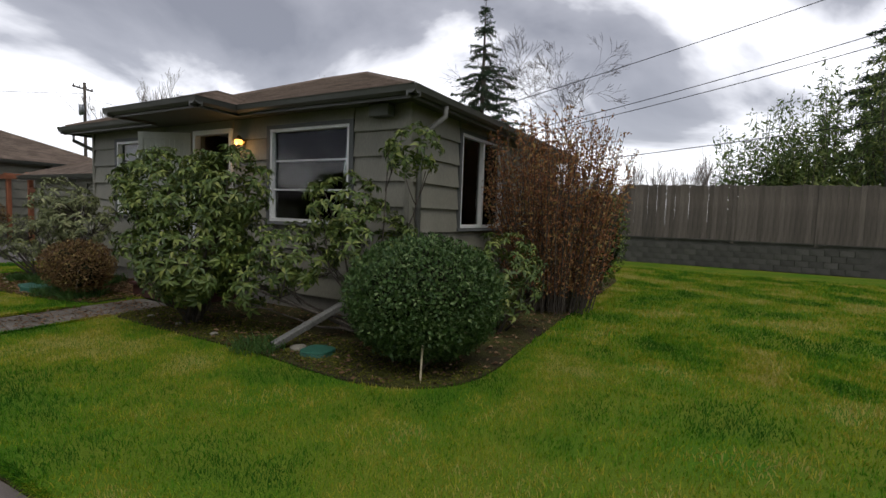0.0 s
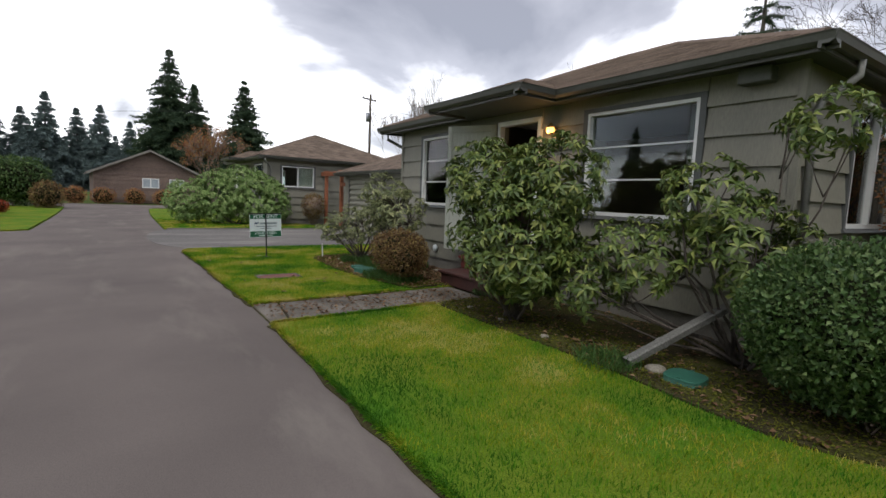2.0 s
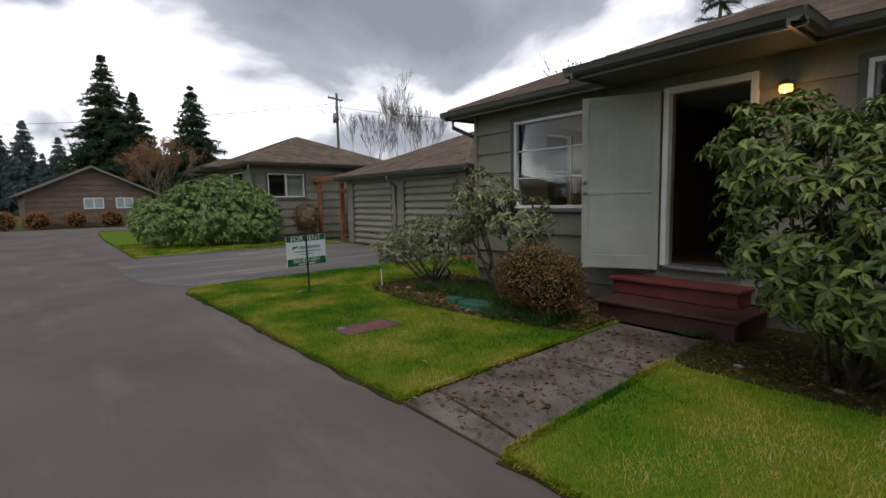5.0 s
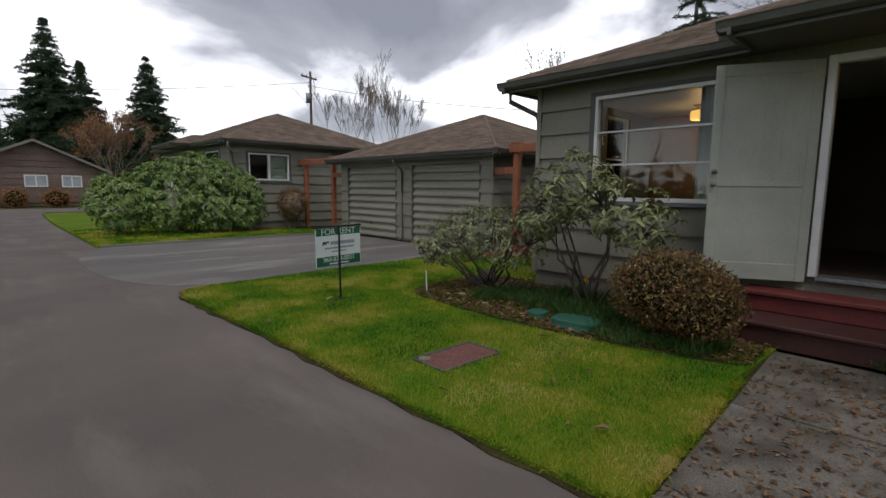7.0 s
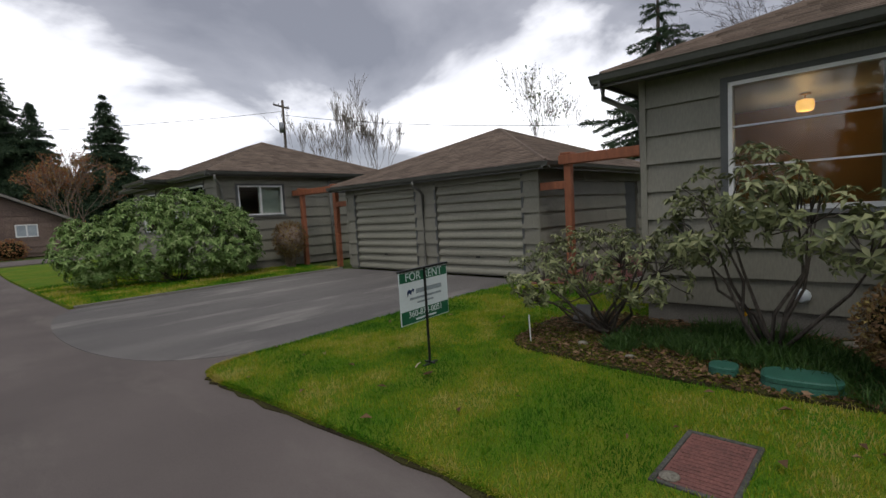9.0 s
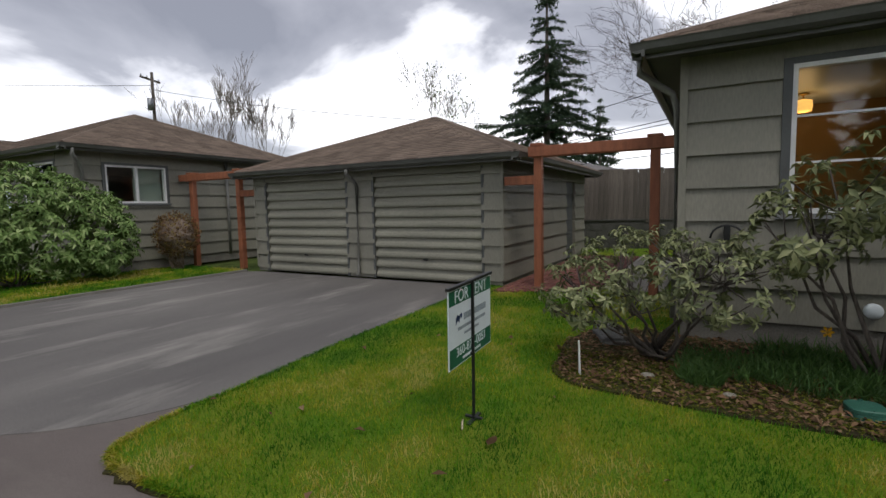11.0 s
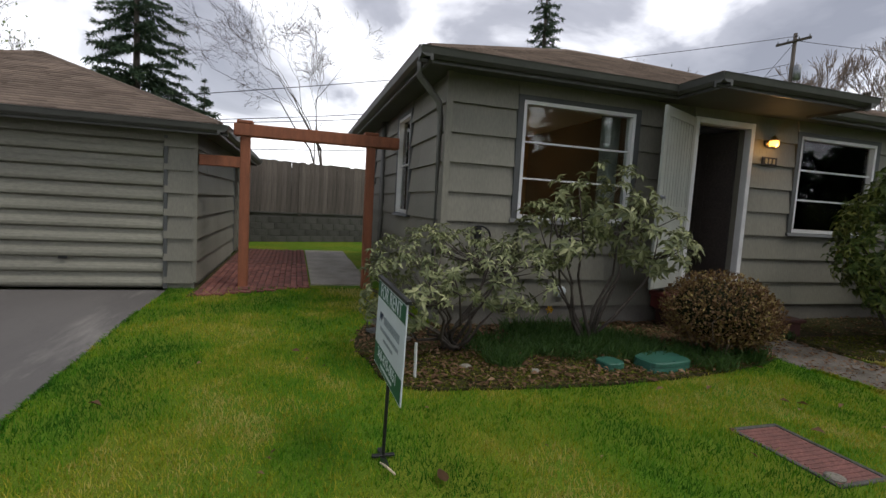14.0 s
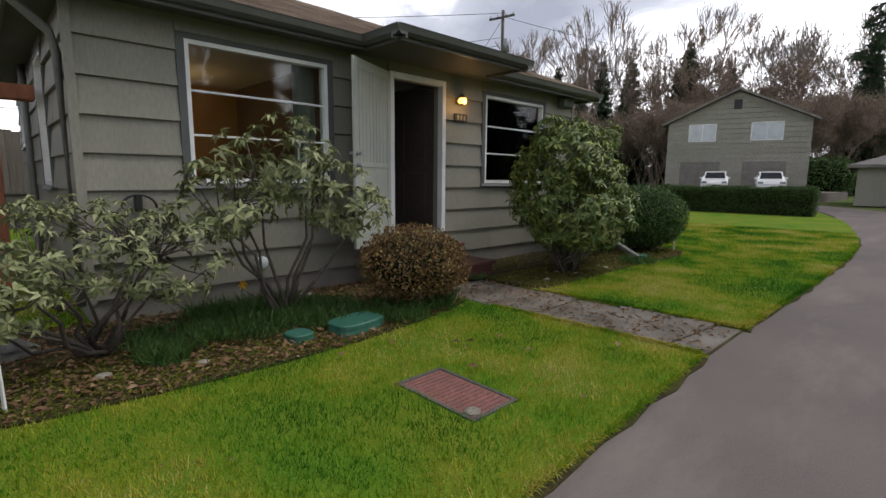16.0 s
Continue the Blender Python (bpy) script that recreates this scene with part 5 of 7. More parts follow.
# far wood to the south: bare alders, brown undergrowth and dark conifers
wood = bare_tree("bare_tree", "tall bare alder at the edge of the wood", (22, -64, 0), 25, 61, M_BARKPALE, .45, 1, 7, .24, None, 0, .024, .35)
wood2 = bare_tree("bare_tree", "tall bare alder at the edge of the wood", (30, -62, 0), 23, 62, M_TWIG, .5, 2, 7, .2, None, 0, .026, .3)
wood3 = bare_tree("bare_tree", "brown twiggy thicket tree of the wood", (26, -56, 0), 17, 63, M_TWIG, .55, 6, 6, .12, L_WOODBROWN, 4200, .028, .3)
wood4 = conifer("conifer", "dark conifer standing in the far wood", (40, -58, 0), 19, 4.0, 64, L_CONIFER, 24, 9, .08, 1.2)
for o in (wood, wood2, wood3, wood4):
    tagged(o, "", "", "trees of the southern wood")
for i in range(84):
    a = radians(rg.uniform(-92, -38))
    d = rg.uniform(74, 100)
    src = (wood, wood2, wood3, wood4, wood2, wood, wood4)[i % 7]
    s = rg.uniform(.78, 1.1)
    copy_thing(src, pose(.9 + d * math.cos(a), 12.5 + d * math.sin(a), 0, 0, 0, rg.uniform(0, 360)) @ Matrix.Scale(s, 4))
for i in range(36):
    a = radians(rg.uniform(-92, -40))
    d = rg.uniform(66, 76)
    copy_thing(wood3, pose(.9 + d * math.cos(a), 12.5 + d * math.sin(a), 0, 0, 0, rg.uniform(0, 360)) @ Matrix.Scale(rg.uniform(.5, .75), 4))
for at, h, r in (((58, -22, 0), 20, 3.6), ((62, -27, 0), 21, 3.6), ((66, -30, 0), 20, 3.6), ((54, -26, 0), 18, 3.4), ((58, -34, 0), 21, 3), ((52, -36, 0), 19, 3)):
    copy_thing(wood4, pose(*at) @ Matrix.Scale(h / 19, 4))
for i in range(10):
    a = radians(rg.uniform(-82, -66))
    d = rg.uniform(58, 66)
    copy_thing(wood3, pose(.9 + d * math.cos(a), 12.5 + d * math.sin(a), 0, 0, 0, rg.uniform(0, 360)) @ Matrix.Scale(rg.uniform(.5, .7), 4))
conifer("conifer", "near drooping conifer beside the lane", (3.0, -24.2, 0), 20, 4.6, 65, L_CONIFER, 26, 10, .46, .7)
# trees across the lane to the west, mirrored in the windows
for at, s in (((-24, 6, 0), .62), ((-28, -5, 0), .95), ((-21, 25, 0), .4), ((-27, -12, 0), 1.0), ((-22, 10, 0), .5), ((-27, 1, 0), .85), ((-24, -19, 0), 1.0), ((-19, -25, 0), 1.0), ((-14, -29, 0), 1.0), ((-25, -2, 0), .8), ((-25, -9, 0), .95)):
    copy_thing(wood4, pose(*at) @ Matrix.Scale(s, 4))
for at, s in (((-22, 9.5, 0), .55), ((-21, 1, 0), .5), ((-22, 16, 0), .5), ((-23, 20, 0), .5), ((-24, 23, 0), .55), ((-23, 13, 0), .5), ((-25, 18, 0), .6)):
    copy_thing(wood, pose(*at, 0, 0, 40) @ Matrix.Scale(s, 4))


def bamboo_stand():
    """A tall stand of bamboo and evergreens behind the fence."""
    rng = np.random.default_rng(71)
    for k, (cx, cy, h, r, m, lab) in enumerate(((25.5, -1.9, 7.0, 1.7, L_BAMBOO, "feathery green bamboo clump behind the fence"), (26.0, -4.0, 8.8, 2.1, L_BAMBOO, "tall feathery bamboo clump behind the fence"), (24.4, -3.0, 5.4, 1.5, L_RHODO, "dark evergreen behind the fence"), (25.3, -6.6, 10, 2.4, L_RHODO, "dark evergreen mass behind the fence"))):
        th = empty("bamboo" if m is L_BAMBOO else "evergreen_tree", lab, "plant" if m is L_BAMBOO else "tree", "", "", (cx, cy, 0))
        bm = bmesh.new()
        P, D = [], []
        for i in range(70):
            a, q = rng.uniform(0, 6.28), rng.uniform(0, 1) ** .5 * r
            hh = h * rng.uniform(.6, 1.03) * (1 - .25 * q / r)
            b0 = np.array([q * .6 * math.cos(a), q * .6 * math.sin(a), 0])
            t = np.array([q * 1.15 * math.cos(a), q * 1.15 * math.sin(a), hh])
            tube(bm, [b0, (b0 + t) / 2 + np.array([0, 0, .1]), t], [.02, .014, .005], 4)
            n = 95
            s = rng.uniform(.15, 1, n)[:, None]
            P.append(b0 + (t - b0) * s + rng.normal(size=(n, 3)) * .18)
            D.append(rng.normal(size=(n, 3)) + np.array([0, 0, -.5]))
        part("stem_frame", bm, M_BARK, th)
        P, D = np.concatenate(P), np.concatenate(D)
        ln = .24 * rng.uniform(.6, 1.3, len(P))
        v, f = leaves(rng, P, D, rng.normal(size=P.shape), ln, ln * .28)
        soup("foliage", v, f, m, th)


bamboo_stand()

# ---- shrubs farther off ----
rhododendron("rhododendron", "wide light green rhododendron before the neighbouring cottage", (5.6, 23.8, 0),
             [(6.4, 23.4, 1.2, 1.3, .8, 1.1), (5.0, 23.9, 1.25, 1.2, .9, 1.1), (3.8, 24.3, 1.0, 1.0, .9, .9), (5.9, 23.6, 1.75, 1.1, .8, .85), (7.0, 23.2, 1.0, .8, .7, .9)], 1700, 81, .15, L_LIGHT, 14)
small_leaf_shrub("bronze_shrub", "dark reddish shrub by the neighbouring wall", (8.9, 23.4, -0.05), [(8.9, 23.4, 0.95, 0.55, 0.55, 0.6)], 2200, 82, .06, L_BROWN, .4, 30, True, "shrub", M_TWIG)
small_leaf_shrub("hedge", "tall dark clipped hedge beside the lane's end", (-4.1, 39.7, -0.07), [(-4.9, 39.7, 1.5, 1.2, 1, 1.5), (-3.2, 39.7, 1.5, 1.1, 1, 1.5), (-4.1, 39.7, 1.6, 1.2, 1, 1.45)], 5000, 83, .16, L_BOX, .2, 8)
small_leaf_shrub("round_shrub", "round dark reddish shrub at the hedge", (-2.2, 37.8, -0.07), [(-2.2, 37.8, 0.8, 0.85, 0.85, 0.85)], 2200, 84, .1, L_BROWN)
small_leaf_shrub("loose_shrub", "big loose yellow-green shrub across the lane", (-5, 27.7, -0.07), [(-5.2, 27.7, 1.7, 1.5, 1.5, 1.6), (-4.2, 27.2, 1, 1.1, 1.1, 1), (-6.6, 27.7, 1.5, 1.3, 1.3, 1.4)], 5000, 85, .13, L_LIGHT, .3, 20)
for i, (hx, hy, hr) in enumerate(((-5.6, 25.6, .8), (-4.7, 26.6, .6), (-4.0, 29.4, .6), (-7.0, 25.4, .9), (-3.6, 31.4, .6))):
    small_leaf_shrub("heather_mound", "low red heather mound at the lawn's edge", (hx, hy, -.02), [(hx, hy, .3, hr, hr * .9, .34)], 1500, 86 + i, .07, L_RED, .6, 6)
# made-up dark mass closing the bright gap where a dark outbuilding belongs
small_leaf_shrub("thicket", "dark shrub mass added to close the sky gap by the house", (14.6, -47, 0), [(13, -47, 2.0, 2.4, 1.6, 2.2), (16, -47, 2.2, 2.4, 1.6, 2.4), (10, -48, 1.8, 2.2, 1.6, 2.0)], 6000, 97, .3, L_BOX, .2, 10)


def clipped_hedge(label, a, b, width, height, count, seed, leaf):
    """A boxy clipped hedge: leaves over a rounded, slightly uneven block coloured as inner shade."""
    rng = np.random.default_rng(seed)
    d = np.array([b[0] - a[0], b[1] - a[1], 0.0])
    ln = float(np.linalg.norm(d))
    d /= ln
    sd = np.array([-d[1], d[0], 0])
    th = empty("hedge", label, "hedge", "", "", (a[0], a[1], -.05))
    u = rng.uniform(0, ln, count)
    ends = rng.uniform(0, 1, count) < .12
    u = np.where(ends, np.where(rng.uniform(0, 1, count) < .5, 0, ln) + rng.normal(size=count) * .03, u)
    ang = rng.uniform(-.25, math.pi + .25, count)
    c, s_ = np.cos(ang), np.sin(ang)
    q = np.where(ends, rng.uniform(.2, 1, count), 1.0)
    px = np.sign(c) * np.abs(c) ** .4 * width / 2 * q
    pz = height * .5 + np.sign(s_) * np.abs(s_) ** .4 * height * .5 * q
    low = rng.uniform(0, 1, count) < .45
    pz = np.where(low, rng.uniform(.02, height * .92, count), pz)
    px = np.where(low & ~ends, np.sign(px) * width / 2, px)
    wave = .04 * np.sin(u * 2.3) + .03 * np.sin(u * 5.1 + 1)
    P = d * u[:, None] + sd * (px + wave * .7)[:, None] + np.array([0, 0, 1.0]) * (pz * (1 + wave * .6))[:, None] + rng.normal(size=(count, 3)) * .025
    out = sd * np.sign(px)[:, None] * .6 + np.array([0, 0, .5]) + rng.normal(size=(count, 3)) * .5
    L = leaf * rng.uniform(.6, 1.3, count)
    v, f = leaves(rng, P, out, rng.normal(size=(count, 3)) * .5 + out, L, L * .6, droop=.15)
    soup("foliage", v, f, L_BOX, th, "", "stuff", False)
    # solid block whose dark colour stands in for shade inside the hedge
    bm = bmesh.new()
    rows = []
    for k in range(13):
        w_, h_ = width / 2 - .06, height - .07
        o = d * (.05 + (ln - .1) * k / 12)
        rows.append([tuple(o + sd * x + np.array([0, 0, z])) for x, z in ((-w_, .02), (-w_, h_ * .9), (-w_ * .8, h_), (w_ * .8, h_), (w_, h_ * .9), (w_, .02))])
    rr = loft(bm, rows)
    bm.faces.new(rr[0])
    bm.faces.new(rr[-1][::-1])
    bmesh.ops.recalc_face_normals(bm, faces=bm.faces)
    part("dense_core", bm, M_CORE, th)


clipped_hedge("long clipped dark green hedge beside the lane", (5.4, -13.1), (11.6, -13.0), 1.0, 1.22, 26000, 95, .055)


# ---- farther buildings ----
def gable_house(name, label, at, turn, width, depth, eave, apex, wall_m, roof_m, windows, doors=(), vent=True):
    """A plain gabled house: its gable faces its own -y."""
    t = empty(name, label, "house", "", "", at)
    t.rotation_euler = (0, 0, radians(turn))
    w = width / 2
    bm = bmesh.new()
    prof = [(-w, 0), (w, 0), (w, eave), (0, apex), (-w, eave)]
    rows = loft(bm, [[(x, y, z) for x, z in prof] for y in (.05, depth)])
    bm.faces.new(rows[0][::-1])
    bm.faces.new(rows[1])
    bmesh.ops.recalc_face_normals(bm, faces=bm.faces)
    wall = part("wall", bm, wall_m, t)
    z = .25
    while z < apex - .3:
        hw = w if z + .375 < eave else w * (apex - z - .375) / (apex - eave)
        if hw > .3:
            part("siding_board", boxes((-hw + .01, hw - .01, -.03, .05, z, z + .375)), wall_m, wall)
        z += .42
    s = (apex - eave) / w
    for sg in (-1, 1):
        bm = bmesh.new()
        o = .45
        pts = [(0, apex + .06), (sg * (w + o), eave - o * s + .06), (sg * (w + o), eave - o * s + .2), (0, apex + .2)]
        rows = loft(bm, [[(x, y, z) for x, z in pts] for y in (-.5, depth + .5)])
        bm.faces.new(rows[0])
        bm.faces.new(rows[1][::-1])
        bmesh.ops.recalc_face_normals(bm, faces=bm.faces)
        part("roof_slope", bm, roof_m, t)
        bm = bmesh.new()
        pts = [(0, apex + .0), (sg * (w + o), eave - o * s - .0), (sg * (w + o), eave - o * s + .17), (0, apex + .17)]
        rows = loft(bm, [[(x, y, z) for x, z in pts] for y in (-.56, -.51)])
        bm.faces.new(rows[0])
        bm.faces.new(rows[1][::-1])
        bmesh.ops.recalc_face_normals(bm, faces=bm.faces)
        part("barge_board", bm, M_FARTRIM, t)
    for x0, x1, z0, z1 in windows:
        wd = empty("window", "white-framed window")
        wd.parent = t
        m = (x0 + x1) / 2
        part("frame", boxes((x0, x0 + .07, -.07, -.02, z0, z1), (x1 - .07, x1, -.07, -.02, z0, z1), (x0, x1, -.072, -.02, z0, z0 + .07), (x0, x1, -.072, -.02, z1 - .07, z1), (m - .04, m + .04, -.068, -.02, z0, z1)), M_WHITE, wd)
        part("pane", boxes((x0 + .07, m - .04, -.05, -.035, z0 + .07, z1 - .07)), M_FARGLASS, wd)
        part("pane", boxes((m + .04, x1 - .07, -.05, -.035, z0 + .07, z1 - .07)), M_FARGLASS, wd)
    for x0, x1, z0, z1 in doors:
        d = part("garage_door", boxes((x0, x1, -.04, -.032, z0, z1)), M_FARTRIM, t, "flat grey garage door")
        n = 4
        for i in range(n):
            part("door_panel", boxes((x0 + .04, x1 - .04, -.05, -.041, z0 + (z1 - z0) * i / n + .02, z0 + (z1 - z0) * (i + 1) / n - .02)), M_FARTRIM, d)
        part("door_trim", boxes((x0 - .1, x0, -.06, -.03, z0, z1 + .1), (x1, x1 + .1, -.06, -.03, z0, z1 + .1), (x0, x1, -.06, -.03, z1, z1 + .1)), M_FARTRIM, t)
    if vent:
        part("gable_vent", boxes((-.3, .3, -.06, -.031, apex - 1.55, apex - .75)), M_BLACKMETAL, t)
    return t


M_FARWALL = mat("grey_lap_siding", (0.29, 0.28, 0.235), .8, (0.25, 0.24, 0.2), .8, 20, .2, .004, vary=.06)
M_FARBROWN = mat("brown_lap_siding", (0.175, 0.125, 0.10), .8, (0.14, 0.10, 0.085), .8, 20, .2, .004, vary=.08)
M_FARROOF = mat("grey_far_roof", (0.16, 0.15, 0.145), .95, (0.12, 0.11, 0.108), 1.2, 25, .4, .01)
M_FARTRIM = mat("grey_trim", (0.20, 0.19, 0.165), .7, None, 2, 30, .1, .002)
# opaque glossy pane, mottled between two blue-grey tones
M_FARGLASS = mat("pale_blue_grey_pane", (0.40, 0.45, 0.48), .12, (0.28, 0.32, 0.35), 1.2, 12, 0, fine_amt=.1, spec=.8)
gable_house("two_storey_house", "grey two-storey gabled house with two garage doors", (14.9, -35.4, .6), 195.6, 10.6, 9, 5.9, 8.45, M_FARWALL, M_FARROOF, [(-3.6, -1.45, 4.25, 5.75), (1.1, 3.4, 4.25, 5.75)], [(-4.0, -1.1, 0, 2.4), (.8, 3.7, 0, 2.4)])
gable_house("bungalow", "brown gabled bungalow at the lane's end", (3.6, 51.6, 0), 4, 8.2, 9, 2.55, 4.5, M_FARBROWN, M_FARROOF, [(-.6, .7, 1.35, 2.2), (1.5, 2.7, 1.35, 2.2)], (), False)
gable_house("bungalow", "low house with grey roof behind the hedge", (-8.5, 56, 0), 92, 9, 8, 2.6, 4.3, M_FARWALL, M_FARROOF, [], (), False)


def low_house(name, label, x0, x1, y0, y1, eave, slope, wall_m, seed, at=(0, 0, 0), turn=0):
    t = empty(name, label, "house", "", "", at)
    t.rotation_euler = (0, 0, radians(turn))
    part("wall", boxes((x0 + .5, x1 - .5, y0 + .5, y1 - .5, 0, eave)), wall_m, t)
    h = min(x1 - x0, y1 - y0) / 2
    bm = bmesh.new()
    lo = [bm.verts.new(p) for p in ((x0, y0, eave - .02), (x1, y0, eave - .02), (x1, y1, eave - .02), (x0, y1, eave - .02))]
    if x1 - x0 > y1 - y0:
        ra, rb = bm.verts.new((x0 + h, y0 + h, eave + h * slope)), bm.verts.new((x1 - h, y0 + h, eave + h * slope))
        fs = ((lo[0], lo[1], rb, ra), (lo[2], lo[3], ra, rb), (lo[3], lo[0], ra), (lo[1], lo[2], rb), lo[::-1])
    else:
        ra, rb = bm.verts.new((x0 + h, y0 + h, eave + h * slope)), bm.verts.new((x0 + h, y1 - h, eave + h * slope))
        fs = ((lo[3], lo[0], ra, rb), (lo[1], lo[2], rb, ra), (lo[0], lo[1], ra), (lo[2], lo[3], rb), lo[::-1])
    for f in fs:
        bm.faces.new(f)
    part("roof", bm, M_FARROOF, t, "grey-brown shingle hip roof")
    part("fascia", boxes((x0, x1, y0 - .03, y0, eave - .2, eave), (x0, x1, y1, y1 + .03, eave - .2, eave), (x0 - .03, x0, y0, y1, eave - .2, eave), (x1, x1 + .03, y0, y1, eave - .2, eave)), M_FARTRIM, t)
    for k in (.35, .62):
        xm = x0 + (x1 - x0) * k
        wd = empty("window", "white-framed window")
        wd.parent = t
        part("frame", boxes((xm - .6, xm + .6, y1 - .5, y1 - .46, 1.2, 2.1)), M_WHITE, wd)
        part("pane", boxes((xm - .53, xm - .02, y1 - .46, y1 - .45, 1.27, 2.03)), M_BLACKMETAL, wd)
        part("pane", boxes((xm + .02, xm + .53, y1 - .46, y1 - .45, 1.27, 2.03)), M_BLACKMETAL, wd)
    return t


low_house("bungalow", "low bungalow with brown-grey hip roof beyond the lane", -6, 6, -4.5, 4.5, 2.5, .34, M_FARWALL, 1, (.6, -31.5, 0), 6)
low_house("bungalow", "grey-roofed house behind the board fence", -5, 5, -5, 5, 2.55, .3, M_FARWALL, 2, (28.5, 18.6, 0), 14)


def car(at, turn):
    """A white estate car, nose towards -y."""
    t = empty("parked_car", "white parked car before the garage doors", "car", "parked white cars", "", at)
    t.rotation_euler = (0, 0, radians(turn))
    side = [(-2.2, .35), (-2.25, .65), (-2.1, .88), (-1.05, 1.0), (-.45, 1.48), (.3, 1.58), (1.5, 1.52), (2.1, 1.05), (2.2, .6), (2.15, .35)]
    bm = bmesh.new()
    loops = []
    for x, k in ((-.9, .0), (-.86, 1.0), (.86, 1.0), (.9, .0)):
        loops.append([(x * (.82 if z > 1.1 else 1.0), y * (.97 if k == 0 else 1), z - (.03 if k == 0 else 0)) for y, z in side])
    rows = loft(bm, loops)
    bm.faces.new(rows[0])
    bm.faces.new(rows[-1][::-1])
    bmesh.ops.recalc_face_normals(bm, faces=bm.faces)
    part("body", bm, M_CARWHITE, t, "", "", False)
    bm = bmesh.new()
    q = [bm.verts.new(p) for p in ((-.7, -1.03, 1.03), (.7, -1.03, 1.03), (.62, -.47, 1.5), (-.62, -.47, 1.5))]
    bm.faces.new(q)
    bmesh.ops.solidify(bm, geom=bm.faces[:], thickness=.02)
    part("windscreen", bm, M_CARGLASS, t, "dark windscreen")
    for sx in (-1, 1):
        bm = bmesh.new()
        box(bm, min(sx * .74, sx * .80), max(sx * .74, sx * .80), -.75, 1.6, 1.06, 1.42)
        part("side_window", bm, M_CARGLASS, t)
        part("headlight", boxes((min(sx * .5, sx * .84), max(sx * .5, sx * .84), -2.27, -2.1, .66, .82), bevel=.02), M_GALV, t)
        part("mirror", boxes((min(sx * .86, sx * 1.04), max(sx * .86, sx * 1.04), -.85, -.72, 1.0, 1.14), bevel=.02), M_CARWHITE, t)
        for y in (-1.35, 1.35):
            bm = bmesh.new()
            tube(bm, [(sx * .72, y, .33), (sx * .93, y, .33)], .33, 14)
            wh = part("wheel", bm, M_BLACKMETAL, t)
            bm = bmesh.new()
            tube(bm, [(sx * .925, y, .33), (sx * .94, y, .33)], .2, 10)
            part("rim", bm, M_GALV, wh)
    return t


M_CARWHITE = mat("white_car_paint", (.75, .76, .77), .25, (.72, .73, .74), 2, 40, 0, fine_amt=.02, spec=.6)
M_CARGLASS = mat("dark_car_glass", (.02, .025, .03), .08, None, 2, 40, 0, spec=.8)
part("raised_forecourt", slab([(7.6, -41), (8.6, -27.5), (18.5, -24.8), (24, -34), (21, -47)], -.2, .6), M_ASPHALT, None, "asphalt forecourt on rising ground", "structure")
car((14.7, -30.6, .6), 195.6)
car((11.2, -31.6, .6), 195.6)
low_house("bungalow", "low brown-roofed bungalow across the side lane", -5, 5, -4.5, 4.5, 2.45, .36, M_FARWALL, 3, (-11.5, 31.5, 0), 90)


def utility_pole(at, h, turn, label):
    t = empty("utility_pole", label, "utility pole", "", "", at)
    t.rotation_euler = (0, 0, radians(turn))
    bm = bmesh.new()
    tube(bm, [(0, 0, -.3), (0, 0, h)], [.15, .10], 10)
    part("pole", bm, M_BARK, t, "", "", True)
    part("crossarm", boxes((-.95, .95, .10, .2, h - .55, h - .42), bevel=.01), M_BARK, t)
    for x in (-.85, -.3, .3, .85):
        bm = bmesh.new()
        tube(bm, [(x, .15, h - .42), (x, .15, h - .36), (x, .15, h - .28)], [.02, .05, .03], 8)
        part("insulator", bm, M_GALV, t)
    bm = bmesh.new()
    tube(bm, [(-.32, 0, h - 2.7), (-.32, 0, h - 1.9), (-.32, 0, h - 1.85)], [.2, .2, .12], 12)
    part("transformer", bm, M_GALV, t, "grey transformer can", "", True)
    return t


utility_pole((22.3, 46.4, 0), 11.5, 20, "weathered utility pole with crossarm and transformer")
utility_pole((23.6, -14.5, 0), 12.6, 10, "bare wooden utility pole by the wood")


def wire(a, b, sag):
    bm = bmesh.new()
    a, b = Vector(a), Vector(b)
    tube(bm, [a.lerp(b, i / 24) - Vector((0, 0, sag * 4 * (i / 24) * (1 - i / 24))) for i in range(25)], .016, 4)
    ob = part("overhead_wire", bm, M_BLACKMETAL, None, "thin dark overhead wire between the poles")
    return tagged(ob, "", "wire", "overhead wires")


for off, za, zb, sag in ((-.2, 12.4, 5.2, .3), (.2, 10.9, 4.3, .7), (.3, 10.4, 4.2, .7), (.0, 6.6, 3.2, .4)):
    wire((23.6 + off, -14.5, za), (23.9 + off, 18, zb), sag)
wire((23.6, -14.5, 12.1), (60, -40, 10), .8)
wire((22.3, 46.4, 10.3), (24.1, 18, 5.2), .4)
wire((22.3, 46.4, 10.6), (-20, 62, 7.5), 1.0)
wire((23.6, -14.5, 12.2), (8, -42, 9.5), .6)

for i, (sx, sy, sr) in enumerate(((.2, 49.8, .9), (2.4, 50.2, .8), (4.6, 50.0, .9), (-1.6, 48.6, .8))):
    small_leaf_shrub("russet_shrub", "low russet shrub before the far bungalow", (sx, sy, -.05), [(sx, sy, .6, sr, sr * .8, .7)], 900, 150 + i, .12, L_COPPER, .5, 14)


